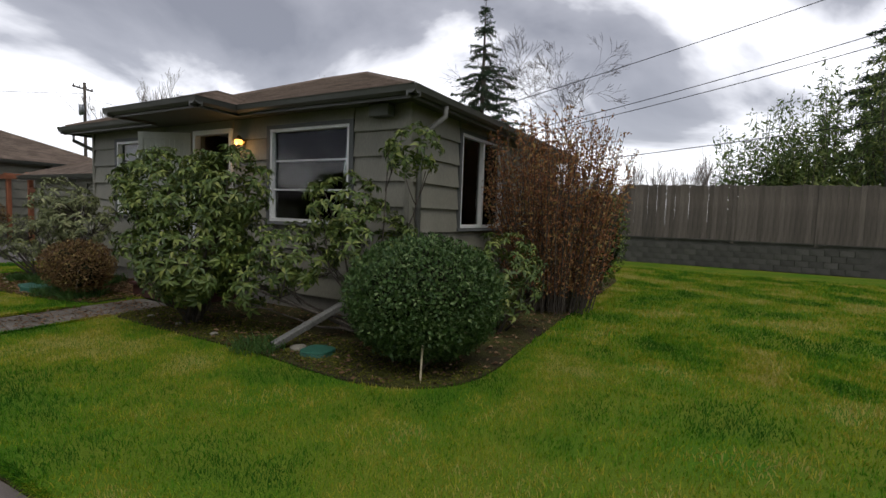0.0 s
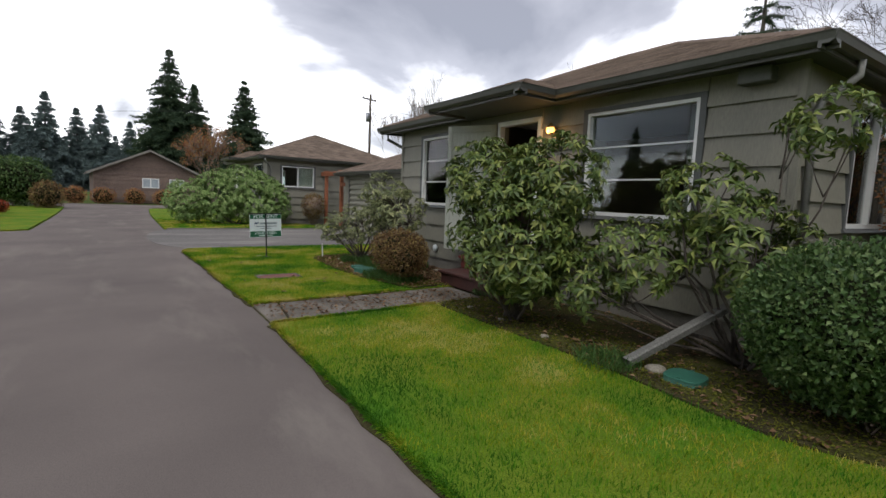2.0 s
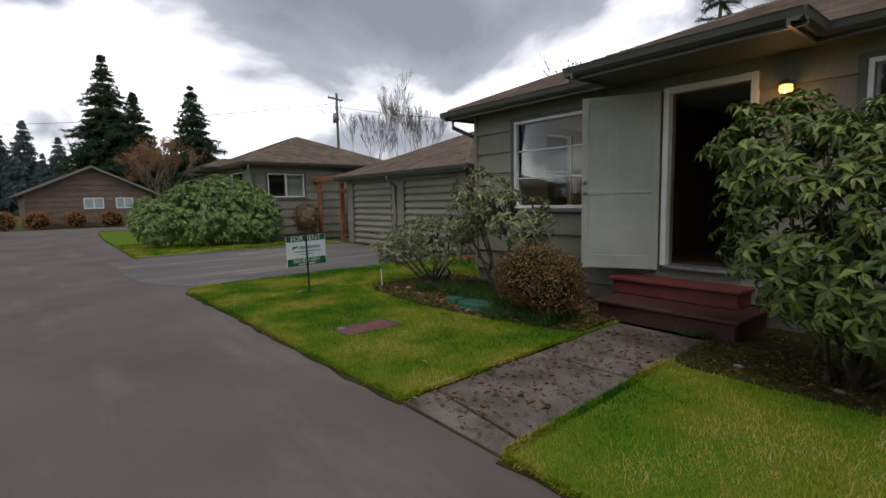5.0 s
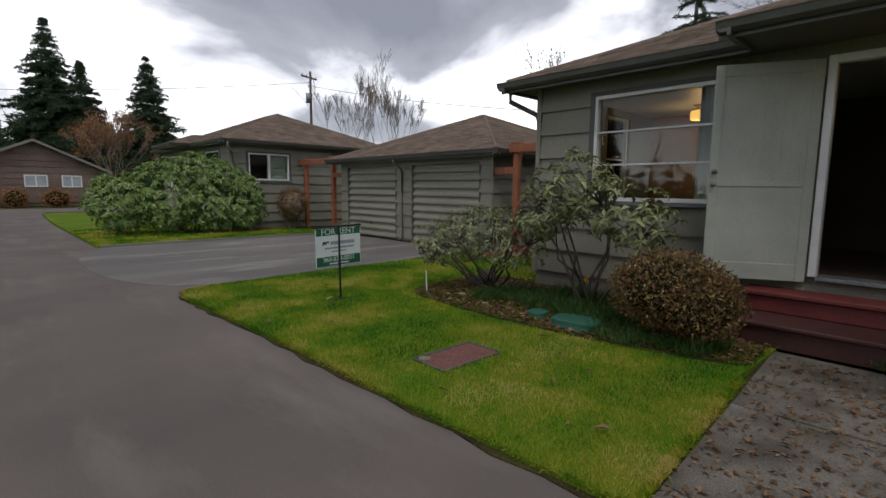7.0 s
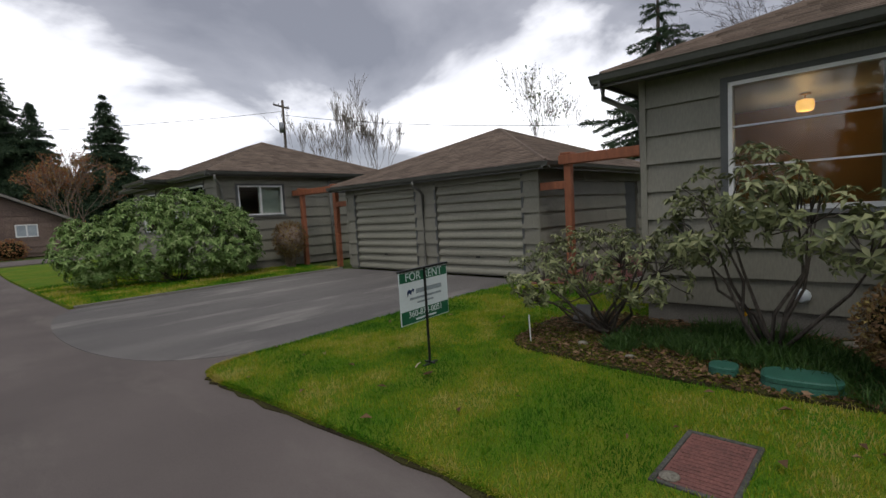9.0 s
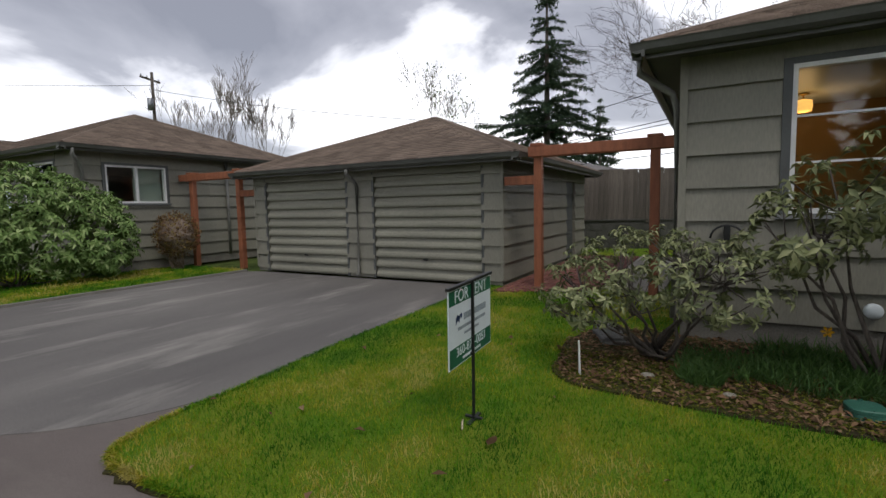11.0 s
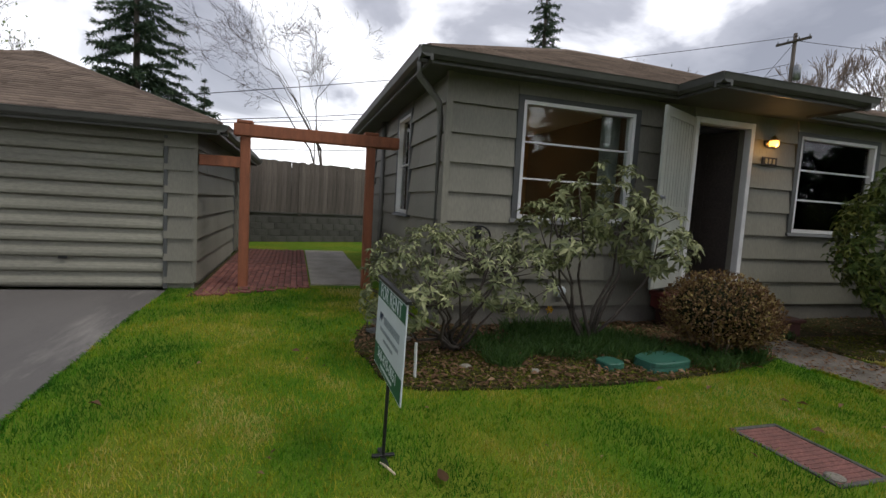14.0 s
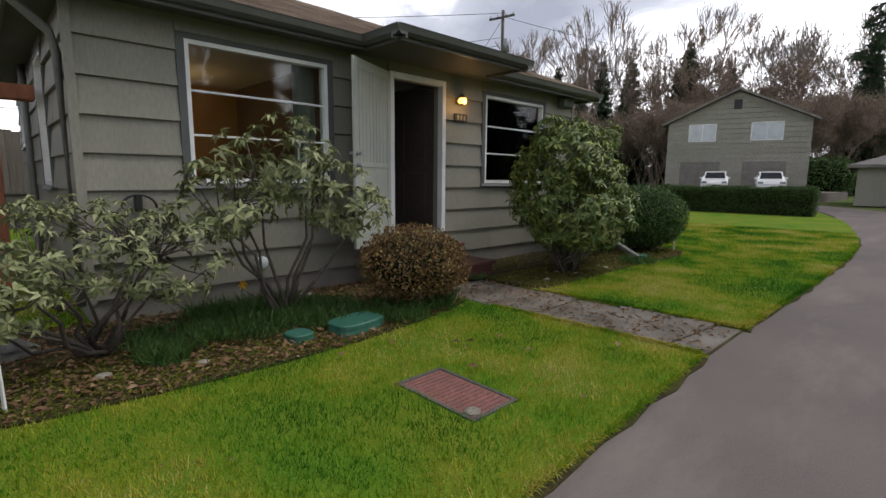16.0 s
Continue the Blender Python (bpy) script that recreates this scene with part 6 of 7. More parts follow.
# ---- paving ----
def walkway():
    """The worn concrete walk to the steps, broken into slabs with mossy joints."""
    t = empty("walkway", "worn cracked concrete walk littered with leaves", "path", "", "structure", (0, 0, 0))
    part("bedding", slab([(2.79, 6.68), (6.45, 6.86), (6.45, 7.96), (2.79, 7.77)], -.12, -.035), M_SOIL, t, "dark soil in the joints")
    cuts_lo, cuts_hi = [2.80, 3.02, 4.02, 4.55, 5.10, 6.1], [2.80, 3.14, 4.16, 4.50, 5.16, 6.1]
    for i in range(5):
        g = .012
        bm = slab([(x, y0 + .05 * (x - 2.8)) for x, y0 in ((cuts_lo[i] + g, 6.70), (cuts_lo[i + 1] - g, 6.70), (cuts_hi[i + 1] - g, 7.74), (cuts_hi[i] + g, 7.74))], -.1, -.014)
        bmesh.ops.bevel(bm, geom=[e for e in bm.edges if min(v.co.z for v in e.verts) > -.05], offset=.012, segments=1, affect="EDGES")
        tilt = (.010, -.008, .012, -.012, .006)[i]
        for v in bm.verts:
            v.co.z += (v.co.y - 7.3) * tilt + (.0, .006, -.006, .004, .0)[i]
        part("slab", bm, M_CONCRETE, t)


walkway()


def brick_patio():
    t = empty("brick_patio", "red brick paving between garage and cottage", "paving", "", "structure", (0, 0, 0))
    part("bedding", slab([(9.65, 12.75), (15.3, 12.75), (15.3, 14.42), (8.85, 14.42)], -.1, .012), M_SOIL, t, "sandy brown joint bed")
    rng = random.Random(6)
    bm = bmesh.new()
    box(bm, -.095, .095, -.045, .045, 0, .03, .005)
    me = bpy.data.meshes.new("brick")
    bm.to_mesh(me)
    bm.free()
    me.materials.append(M_BRICK)
    rest_v, rest_f, n = [], [], 0
    j = 0
    while 12.8 + j * .1 < 14.4:
        x = 9.78 - .055 * j + (.1 if j % 2 else 0) - .04 * math.sin(j)
        while x < 15.2:
            y = 12.8 + j * .1
            if x < 12.2:
                ob = new("brick", me)
                ob.parent = t
                ob.matrix_local = pose(x, y, .004 + rng.uniform(-.004, .005), rng.uniform(-1, 1), rng.uniform(-1, 1), rng.uniform(-1.5, 1.5))
            else:
                k = len(rest_v)
                z = .034 + rng.uniform(-.004, .005)
                for dx, dy in ((-.095, -.045), (.095, -.045), (.095, .045), (-.095, .045)):
                    rest_v += [(x + dx, y + dy, .0), (x + dx, y + dy, z)]
                rest_f += [tuple(k + c for c in q) for q in ((1, 3, 5, 7), (0, 2, 3, 1), (2, 4, 5, 3), (4, 6, 7, 5), (6, 0, 1, 7))]
            x += .2
        j += 1
    soup("brickwork", rest_v, rest_f, M_BRICK, t, "", "stuff")
    rng2 = random.Random(7)
    for i in range(3):
        x0 = 9.85 + i * 1.82
        part("slab", slab([(x0, 11.72), (x0 + 1.8, 11.7), (x0 + 1.8, 12.72), (x0, 12.72)], -.1, .03), M_PAVER, t, "pale concrete paver")
    # loose brick edge at the lawn
    for i in range(9):
        ob = new("brick", me)
        ob.parent = t
        ob.matrix_local = pose(9.62 - i * .085 + rng2.uniform(-.04, .04), 12.85 + i * .17, .0, 0, 0, 80 + rng2.uniform(-20, 20))


brick_patio()


# ---- lawn grass, litter and bulbs ----
def inside(px, py, poly):
    poly = np.asarray(poly)
    x0, y0 = poly[:, 0], poly[:, 1]
    x1, y1 = np.roll(x0, -1), np.roll(y0, -1)
    hit = np.zeros(len(px), bool)
    for a, b, c, d in zip(x0, y0, x1, y1):
        if b == d:
            continue
        m = ((b > py) != (d > py)) & (px < (c - a) * (py - b) / (d - b) + a)
        hit ^= m
    return hit


def scatter(rng, poly, n, box_lim, holes=()):
    x0, x1, y0, y1 = box_lim
    px, py = rng.uniform(x0, x1, n), rng.uniform(y0, y1, n)
    k = inside(px, py, poly)
    for h in holes:
        k &= ~inside(px, py, h)
    return px[k], py[k]


PLATE = [(3.32, 9.6), (3.32, 10.02), (4.06, 10.02), (4.06, 9.6)]


def grow_grass(parent_name, poly, lim, dens, holes, seed, h=.034, w=.0055):
    rng = np.random.default_rng(seed)
    n = int((lim[1] - lim[0]) * (lim[3] - lim[2]) * dens)
    px, py = scatter(rng, poly, n, lim, holes)
    n = len(px)
    hh = h * rng.uniform(.4, 1.25, n) * (1 + .8 * (rng.uniform(0, 1, n) < .12))
    a = rng.uniform(0, 6.28, n)
    lean = rng.uniform(.1, .9, n) * hh
    b = rng.uniform(0, 6.28, n)
    base = np.stack([px, py, np.full(n, -.004)], 1)
    s = np.stack([np.cos(a), np.sin(a), np.zeros(n)], 1) * w / 2
    mid = base + np.stack([np.cos(b) * lean * .35, np.sin(b) * lean * .35, hh * .6], 1)
    tip = base + np.stack([np.cos(b) * lean, np.sin(b) * lean, hh], 1)
    v = np.stack([base - s, base + s, mid + s * .8, mid - s * .8, tip], 1).reshape(-1, 3)
    i = np.arange(n)[:, None] * 5
    f = np.concatenate([i + np.array([[0, 1, 2]]), i + np.array([[0, 2, 3]]), i + np.array([[3, 2, 4]])], 0)
    tagged(soup(parent_name, v, f, M_GRASS, None, "short mown grass, green with straw-yellow patches", "stuff"), "", "grass")


grow_grass("grass", lawn_front, (2.4, 6.5, 7.7, 14.8), 4200, BEDS + [PLATE], 101)
grow_grass("grass", lawn_front, (6.5, 9.6, 11.1, 14.8), 1600, BEDS, 102, .038, .008)
grow_grass("grass", lawn_side, (2.4, 7.2, .4, 7.05), 3600, BEDS, 103)
grow_grass("grass", lawn_side, (2.6, 9.0, -5.5, .4), 1900, BEDS, 104, .038, .008)
grow_grass("grass", lawn_side, (7.2, 19, -5.0, 3.4), 1000, BEDS, 105, .045, .012)
grow_grass("grass", lawn_far, (2.6, 9.4, 21.3, 27), 800, [], 106, .045, .014)
grow_grass("grass", lawn_west, (-5, -1, 5.0, 15), 700, [], 107, .045, .012)


def edge_fringe(line, seed):
    """Longer grass leaning over the lawn's cut edge."""
    rng = np.random.default_rng(seed)
    P = np.array(line)
    seg = rng.integers(0, len(P) - 1, 5200)
    t = rng.uniform(0, 1, (5200, 1))
    p = P[seg] + (P[seg + 1] - P[seg]) * t
    d = unit(P[seg + 1] - P[seg])
    nrm = np.stack([-d[:, 1], d[:, 0]], 1)
    p = p + nrm * rng.uniform(-.035, .012, (5200, 1))
    base = np.concatenate([p, np.full((5200, 1), -.01)], 1)
    ax = np.concatenate([nrm * rng.uniform(-.2, 1.2, (5200, 1)), rng.uniform(.3, 1, (5200, 1))], 1) + rng.normal(size=(5200, 3)) * .25
    ln = rng.uniform(.025, .06, 5200)
    v, f = leaves(rng, base, ax, np.tile([0, 0, 1.], (5200, 1)), ln, .006, .25)
    tagged(soup("grass", v, f, M_GRASS, None, "longer grass along the lawn's cut edge", "stuff"), "", "grass")


edge_fringe(ROAD_R_N, 111)
edge_fringe(ROAD_R_S[28:], 112)
edge_fringe([(2.82, 7.77), (4.0, 7.83), (5.0, 7.9)], 113)
edge_fringe([(5.1, 6.82), (4.2, 6.75), (2.82, 6.68)], 114)


def litter(name, label, poly, lim, n, seed, material, size=.05, z=.024):
    rng = np.random.default_rng(seed)
    px, py = scatter(rng, poly, n, lim)
    k = len(px)
    base = np.stack([px, py, np.full(k, z) + rng.uniform(0, .015, k)], 1)
    ax = np.stack([rng.normal(size=k), rng.normal(size=k), rng.uniform(-.1, .3, k)], 1)
    nm = np.stack([rng.normal(size=k) * .4, rng.normal(size=k) * .4, np.ones(k)], 1)
    ln = size * rng.uniform(.5, 1.6, k)
    v, f = leaves(rng, base, ax, nm, ln, ln * rng.uniform(.3, .6, k), .05)
    tagged(soup(name, v, f, material, None, label, "stuff"), "", "litter")


L_MOSS = leaf_mat("moss_tuft", (.06, .075, .012), (.125, .135, .02), (.18, .17, .03), .9, .05)
for bi, (poly, lim) in enumerate(((bed_a, (4.9, 7.2, 7.9, 12.5)), (bed_b, (4.9, 15.1, 1.4, 7.0)))):
    litter("leaf_litter", "dead brown leaves and bark chips on the bed", poly, lim, 6500, 120 + bi, L_LITTER)
    litter("moss", "yellow-green moss tufts on the bed", poly, (lim[0], lim[0] + 1.1, lim[2], lim[3]), 12000, 125 + bi, L_MOSS, .024)
litter("leaf_litter", "dead leaves gathered on the walk", [(2.82, 6.7), (5.9, 6.85), (5.9, 7.85), (2.82, 7.76)], (2.8, 5.9, 6.7, 7.86), 900, 128, L_LITTER, .045, -.008)
litter("leaf_litter", "scattered dead leaves on the lawn", lawn_front, (2.6, 7.0, 8.0, 14.5), 60, 129, L_LITTER, .07, .03)


def bulb_leaves(centres, seed):
    rng = np.random.default_rng(seed)
    B, A, L = [], [], []
    for x, y, r, n, h in centres:
        a, q = rng.uniform(0, 6.28, n), rng.uniform(0, 1, n) ** .5 * r
        B.append(np.stack([x + q * np.cos(a), y + q * np.sin(a), np.full(n, .015)], 1))
        A.append(np.stack([rng.normal(size=n) * .45, rng.normal(size=n) * .45, np.ones(n)], 1))
        L.append(h * rng.uniform(.5, 1.2, n))
    B, A, L = np.concatenate(B), np.concatenate(A), np.concatenate(L)
    v, f = leaves(rng, B, A, rng.normal(size=B.shape), L, .009, .3)
    tagged(soup("bulb_foliage", v, f, L_GRASSDARK, None, "dark green strappy bulb leaves in the bed", "stuff"), "", "plant")


bulb_leaves([(6.0, 10.9, .4, 700, .15), (5.95, 10.3, .45, 1000, .17), (5.85, 9.6, .5, 1100, .18), (6.3, 9.9, .5, 600, .2), (5.55, 11.1, .16, 500, .16), (5.35, 9.0, .35, 500, .18), (5.45, 8.45, .3, 450, .2), (6.5, 10.4, .3, 300, .2), (5.15, 3.9, .3, 300, .15), (6.2, 7.0, .25, 250, .12)], 131)


def daffodil(at):
    t = empty("daffodil", "single yellow daffodil in the bed", "flower", "", "", at)
    bm = bmesh.new()
    tube(bm, [(0, 0, 0), (.01, 0, .2), (-.02, 0, .30)], .005, 5)
    part("stalk", bm, L_GRASSDARK, t)
    for i in range(6):
        bm = bmesh.new()
        a = i * math.tau / 6
        c, s = math.cos(a), math.sin(a)
        q = [(-.03, 0, .305), (-.035, c * .035 - s * .014, .305 + s * .035 + c * .014), (-.03, c * .055, .305 + s * .055), (-.035, c * .035 + s * .014, .305 + s * .035 - c * .014)]
        bm.faces.new([bm.verts.new(p) for p in q])
        bmesh.ops.solidify(bm, geom=bm.faces[:], thickness=.002)
        part("petal", bm, M_YELLOW, t)
    bm = bmesh.new()
    tube(bm, [(-.03, 0, .305), (-.06, 0, .305), (-.068, 0, .305)], [.012, .018, .022], 8, False)
    part("trumpet", bm, M_YELLOW, t)


daffodil((6.5, 10.13, .02))


# ---- yard sign ----
def text_part(name, words, size, x, z, y, flip, material, parent):
    cu = bpy.data.curves.new(name, "FONT")
    cu.body, cu.size, cu.align_x, cu.align_y, cu.extrude = words, size, "CENTER", "CENTER", .0008
    tmp = bpy.data.objects.new(name, cu)
    scene.collection.objects.link(tmp)
    bpy.context.view_layer.update()
    me = bpy.data.meshes.new_from_object(tmp.evaluated_get(bpy.context.evaluated_depsgraph_get()))
    bpy.data.objects.remove(tmp)
    me.materials.clear()
    ob = mesh_part(name, me, material, parent)
    ob.matrix_local = pose(x, y, z, 90, 0, 180 if flip else 0)
    return ob


def yard_sign():
    t = empty("yard_sign", "green and white rental sign on a black steel stake", "sign", "", "", (4.13, 12.49, 0))
    t.rotation_euler = (radians(1.0), radians(-1.5), radians(1.6))
    part("stake", boxes((-.012, .012, -.012, .004, -.02, 1.0), bevel=.002), M_BLACKMETAL, t)
    part("foot_plate", boxes((-.10, .10, -.02, .012, .0, .014), (-.012, .012, -.07, .06, .014, .028), bevel=.002), M_BLACKMETAL, t)
    part("top_rail", boxes((-.36, .36, -.006, .022, .985, 1.005), bevel=.002), M_BLACKMETAL, t)
    part("bottom_rail", boxes((-.03, .03, -.004, .006, .485, .50)), M_BLACKMETAL, t)
    p = part("panel", boxes((-.35, .35, .006, .014, .465, .985), bevel=.0015), M_SIGNWHITE, t, "white corrugated plastic panel")
    for y, flip in ((.0045, False), (.0155, True)):
        s = -1 if flip else 1
        a, b = sorted((y, y + s * .001))
        part("header_band", boxes((-.342, .342, a, b, .88, .975)), M_SIGNGREEN, p, "green printed band")
        part("footer_band", boxes((-.342, .342, a, b, .473, .60)), M_SIGNGREEN, p, "green printed band")
        o = y - s * .0008
        text_part("lettering", "FOR RENT", .115, 0, .926, o, flip, M_SIGNWHITE, p)
        text_part("lettering", "360-878-0051", .088, 0, .557, o, flip, M_SIGNWHITE, p)
        a, b = sorted((o, o + s * .001))
        part("url_bar", boxes((-.15, .15, a, b, .492, .510)), M_SIGNWHITE, p)
        bm = bmesh.new()
        v = [bm.verts.new((s * x, o, z)) for x, z in ((-.25, .74), (-.25, .79), (-.22, .81), (-.20, .795), (-.17, .812), (-.15, .80), (-.16, .77), (-.18, .79), (-.20, .75), (-.22, .775))]
        f = bm.faces.new(v)
        bmesh.ops.solidify(bm, geom=[f], thickness=.0008)
        part("emblem", bm, M_SIGNBLUE, p, "blue emblem")
        for x0, x1, z0, z1 in ((-.13, .25, .755, .80), (-.22, .24, .700, .722), (-.12, .12, .655, .672)):
            x0, x1 = sorted((s * x0, s * x1))
            part("printed_line", boxes((x0, x1, a, b, z0, z1)), M_SIGNGREY, p)


yard_sign()


# ---- small things on the ground ----
def meter_lid():
    t = empty("meter_lid", "rust-red ribbed utility lid set in the lawn", "lid", "", "", (3.69, 9.81, 0))
    part("rim", boxes((-.37, .37, -.215, -.185, -.03, .012), (-.37, .37, .185, .215, -.03, .012), (-.37, -.34, -.185, .185, -.03, .012), (.34, .37, -.185, .185, -.03, .012), bevel=.003), M_RETAIN, t, "dark concrete rim")
    part("lid", boxes((-.338, .338, -.183, .183, -.03, .006), bevel=.003), M_LID, t, "rust-red lid plate")
    for i in range(15):
        x = -.30 + i * .043
        part("rib", boxes((x - .006, x + .006, -.16, .16, .006, .010)), M_LID, t)
    bm = bmesh.new()
    tube(bm, [(-.28, .13, .006), (-.28, .13, .016), (-.28, .13, .02)], [.055, .055, .03], 14)
    part("reader_cap", bm, M_STONE, t, "round pale grey cap", "", True)


M_LID = mat("rusty_lid_paint", (.20, .085, .07), .85, (.14, .065, .055), 7, 70, .5, .003)
meter_lid()


def green_cover(at, rx, ry, h, label):
    t = empty("valve_cover", label, "cover", "", "", at)
    t.rotation_euler = (0, 0, radians(8))
    bm = bmesh.new()
    n = 20
    ring = lambda k, z: [(math.copysign(abs(math.cos(a)) ** .6, math.cos(a)) * rx * k, math.copysign(abs(math.sin(a)) ** .6, math.sin(a)) * ry * k, z) for a in [i * math.tau / n for i in range(n)]]
    rows = loft(bm, [ring(1.06, 0), ring(1.0, h * .55), ring(1.03, h * .6), ring(1.02, h * .9), ring(.94, h)])
    bm.faces.new(rows[-1])
    bm.faces.new(rows[0][::-1])
    part("body", bm, M_GREENPLASTIC, t)
    for x in (-rx * .875, rx * .875):
        part("latch", boxes((x - rx * .075, x + rx * .075, -.015, .015, h, h + .006)), M_GREENPLASTIC, t)


green_cover((5.27, 9.55, .02), .17, .26, .10, "rectangular green plastic valve box in the bed")
green_cover((5.33, 10.1, .02), .11, .11, .07, "small round green plastic valve cover")
green_cover((5.42, 3.28, .02), .16, .16, .05, "round green plastic lid in the bed")


def drain_pipe():
    t = empty("drain_pipe", "grey downspout extension lying across the bed", "pipe", "", "", (5.2, 3.72, .05))
    bm = bmesh.new()
    a, b = Vector((0, 0, .03)), Vector((1.32, -.32, .56))
    d = (b - a).normalized()
    s = d.cross(Vector((0, 0, 1))).normalized()
    u = s.cross(d)
    def ring(p, k):
        return [p + s * (.05 * k * x) + u * (.038 * k * z) for x, z in ((-1, -.7), (-.7, -1), (.7, -1), (1, -.7), (1, .7), (.7, 1), (-.7, 1), (-1, .7))]
    pts = [a, a + d * .4, a + d * .41, a + d * .44, a + d * .45, b]
    loft(bm, [ring(p, k) for p, k in zip(pts, (1, 1, 1.12, 1.12, 1, 1))])
    loft(bm, [ring(p, k) for p, k in zip((a, a + d * .3), (.86, .86))])
    part("pipe", bm, M_PIPE, t)
    bm = bmesh.new()
    tube(bm, [b - d * .05, b + Vector((.35, -.1, .12)), b + Vector((.60, -.19, .26))], .045, 8)
    part("elbow", bm, M_PIPE, t, "", "", True)


drain_pipe()


def stake(at, h, w, lean, material, label):
    t = part("stake", boxes((-w, w, -w * .5, w * .5, -.03, h), bevel=.002), material, None, label)
    t.location = at
    t.rotation_euler = (radians(lean), radians(lean * .6), radians(30))
    return tagged(t, "", "stake")


stake((5.3, 1.9, .02), .34, .018, 2, M_PALEWOOD, "pale wooden stake before the clipped shrub")
stake((5.29, 12.02, .0), .33, .013, -2, M_WHITE, "white marker peg at the bed's corner")


def stone(at, r, seed, material=None):
    rng = random.Random(seed)
    bm = bmesh.new()
    bmesh.ops.create_icosphere(bm, subdivisions=2, radius=r)
    for v in bm.verts:
        v.co += Vector(noise.noise_vector(v.co * 6 + Vector((seed, 0, 0)))) * r * .35
        v.co.z *= .5
    t = part("stone", bm, material or M_STONE, None, "rough pale stone lying in the bed", "", True)
    t.location = at
    tagged(t, "", "stone", "stones in the beds")


for i, (x, y, r) in enumerate(((5.4, 3.55, .10), (6.7, 10.1, .08), (6.75, 9.3, .1), (5.5, 11.5, .06), (5.3, 10.9, .05), (5.25, 4.8, .05), (6.4, 11.9, .07), (5.3, 5.6, .04), (5.35, 6.3, .045))):
    stone((x, y, .03), r, i)


def splash_block():
    t = empty("splash_block", "grey-green sloping splash block under the downspout", "splash block", "", "", (6.6, 12.02, .03))
    t.rotation_euler = (0, 0, radians(25))
    t.scale = (.95, .95, 1)
    bm = bmesh.new()
    loft(bm, [[(-.32, -.14, 0), (.25, -.11, 0), (.25, -.11, .13), (-.32, -.14, .06)], [(-.32, -.12, 0), (.25, -.09, 0), (.25, -.09, .13), (-.32, -.12, .06)]])
    loft(bm, [[(-.32, .12, 0), (.25, .09, 0), (.25, .09, .13), (-.32, .12, .06)], [(-.32, .14, 0), (.25, .11, 0), (.25, .11, .13), (-.32, .14, .06)]])
    box(bm, -.32, .25, -.12, .12, .0, .03)
    part("trough", bm, M_PIPE, t)
    bm = bmesh.new()
    q = [bm.verts.new(p) for p in ((-.30, -.12, .07), (.22, -.1, .14), (.22, .1, .14), (-.30, .12, .07))]
    bm.faces.new(q)
    bmesh.ops.solidify(bm, geom=bm.faces[:], thickness=.015)
    part("cover", bm, M_PIPE, t, "grey flat cover")


splash_block()


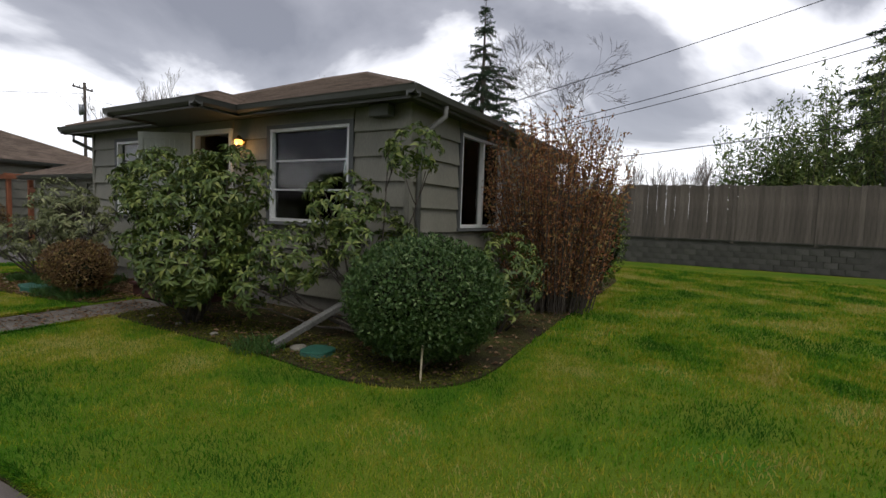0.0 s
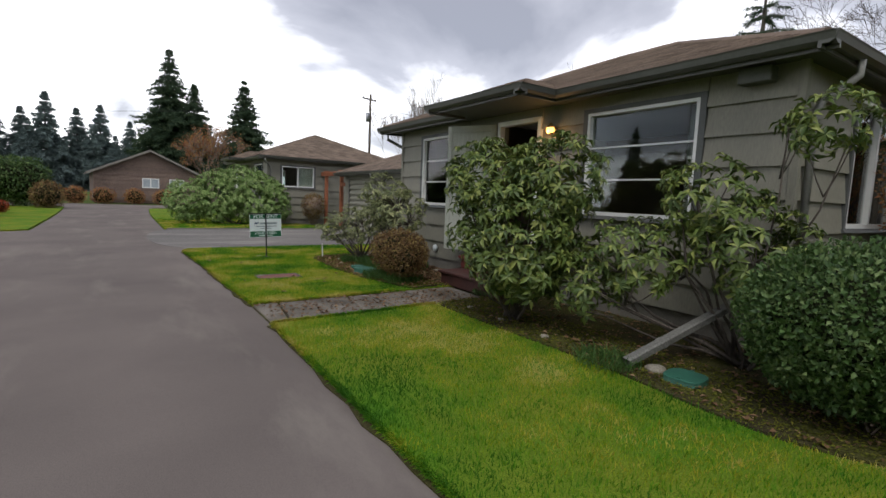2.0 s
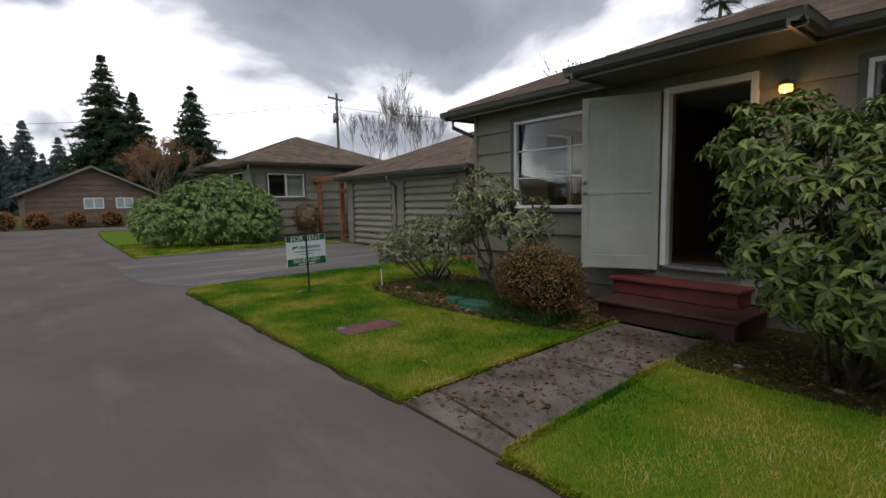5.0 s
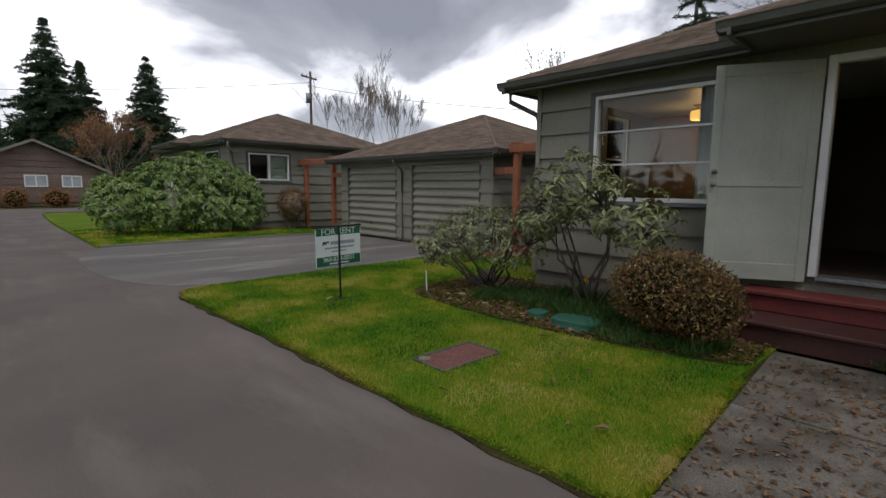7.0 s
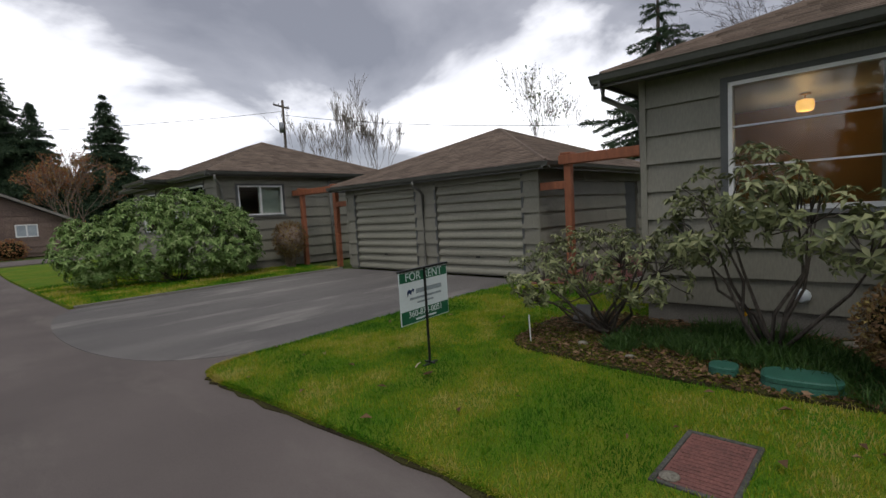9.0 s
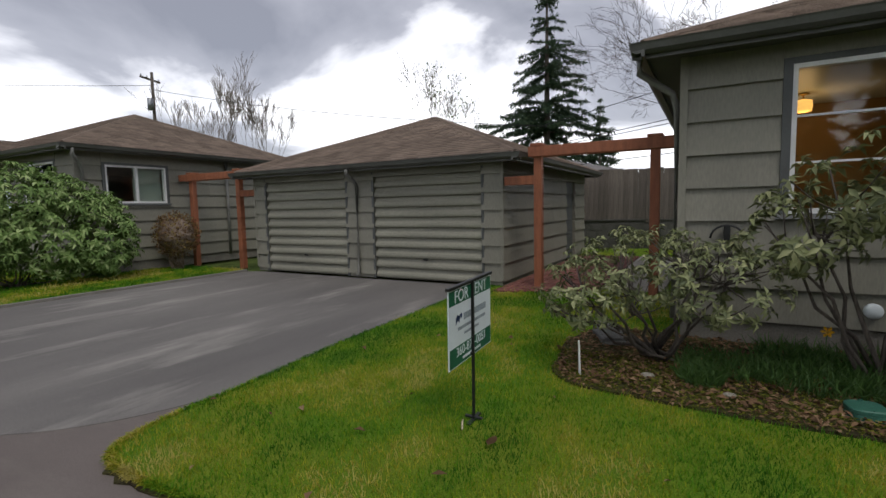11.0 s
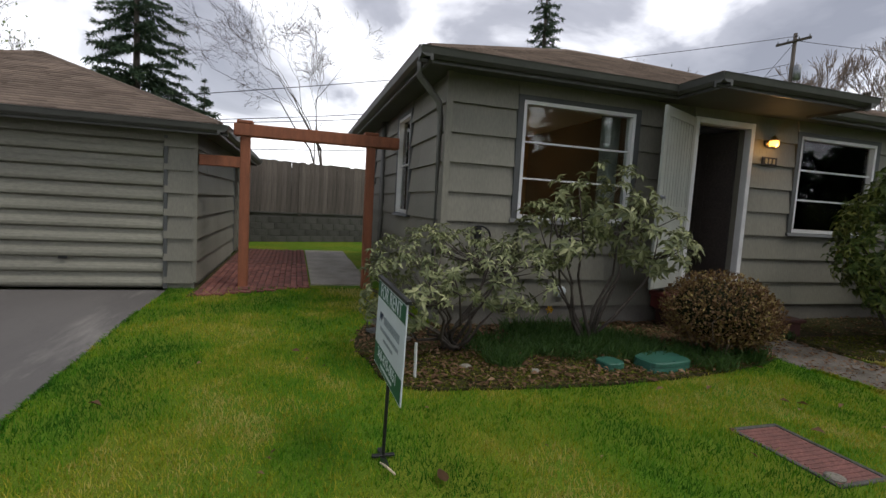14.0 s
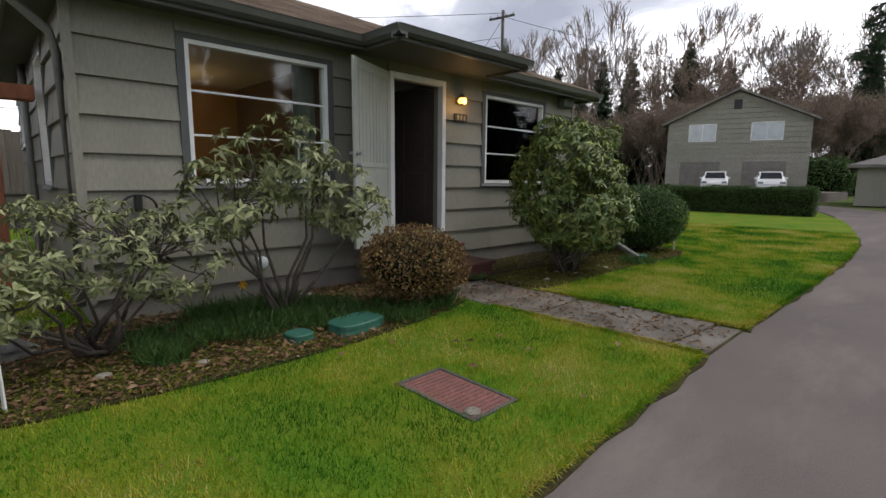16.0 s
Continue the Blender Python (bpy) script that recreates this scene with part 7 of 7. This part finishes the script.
def lawn_bits():
    """A peeled twig and a curled dead leaf lying on the grass by the sign."""
    bm = bmesh.new()
    tube(bm, [(-.07, -.03, .004), (0, .006, .012), (.06, .03, .006)], [.006, .007, .004], 6)
    t = part("twig", bm, M_PALEWOOD, None, "pale peeled twig lying on the grass", "", True)
    t.location = (3.97, 12.49, .03)
    tagged(t, "", "twig")
    bm = bmesh.new()
    rows = loft(bm, [[(x, y * w, .012 + .05 * (y * w) ** 2 * 60 + .02 * x * x * 40) for y in (-.03, -.012, .012, .03)] for x, w in ((-.06, .15), (-.03, .9), (.01, 1.0), (.045, .6), (.065, .1))], False)
    bmesh.ops.solidify(bm, geom=bm.faces[:], thickness=.002)
    t = part("fallen_leaf", bm, L_LITTER, None, "curled tan dead leaf on the grass")
    t.location = (3.83, 12.22, .028)
    tagged(t, "", "leaf")


lawn_bits()


def wall_fittings():
    t = empty("hose_hanger", "curved dark metal hose hanger on the wall", "hanger", "", "", (6.95, 10.91, 1.12))
    bm = bmesh.new()
    tube(bm, [(-.06, .15 * math.cos(a), .13 * math.sin(a)) for a in [i * math.pi / 10 for i in range(11)]], .012, 6)
    part("hoop", bm, M_BLACKMETAL, t, "", "", True)
    part("bracket", boxes((-.07, .01, -.03, .03, -.03, .13), bevel=.004), M_BLACKMETAL, t)
    v = empty("outdoor_outlet", "pale grey weatherproof outlet cover on the wall", "outlet", "", "", (6.955, 9.72, .45))
    bm = bmesh.new()
    tube(bm, [(0, 0, 0), (-.03, 0, 0), (-.05, 0, 0)], [.075, .075, .05], 12)
    part("cover", bm, M_SIGNWHITE, v, "", "", True)
    s = empty("house_number", "dark house number plaque beside the door", "plaque", "", "", (6.955, 6.46, 2.37))
    part("board", boxes((-.02, .0, -.14, .14, -.06, .06), bevel=.004), M_DOORDARK, s)
    for i in range(3):
        part("digit_bar", boxes((-.026, -.021, -.09 + i * .07, -.05 + i * .07, -.035, .035)), M_BRASS, s)
    f = empty("soffit_light", "flat grey soffit floodlight box", "lamp", "", "", (6.9, 3.62, 2.98))
    part("housing", boxes((-.1, .06, -.16, .16, -.16, .0), bevel=.01), M_SOFFIT, f)


wall_fittings()


def curtains():
    for nm, x, y0, y1, z0, z1 in (("curtain", 7.22, 8.83, 9.12, 1.3, 2.85), ("curtain", 7.22, 4.27, 4.5, 1.3, 2.85)):
        bm = bmesh.new()
        n = 16
        a = [(x + .025 * math.sin(i * 2.4), y0 + (y1 - y0) * i / n) for i in range(n + 1)]
        loft(bm, [[(p, q, z0) for p, q in a], [(p, q, z1) for p, q in a]], False)
        bmesh.ops.solidify(bm, geom=bm.faces[:], thickness=.004)
        tagged(part(nm, bm, M_CURTAIN, None, "pale gathered curtain at the window's edge", "", True), "", "curtain")


curtains()
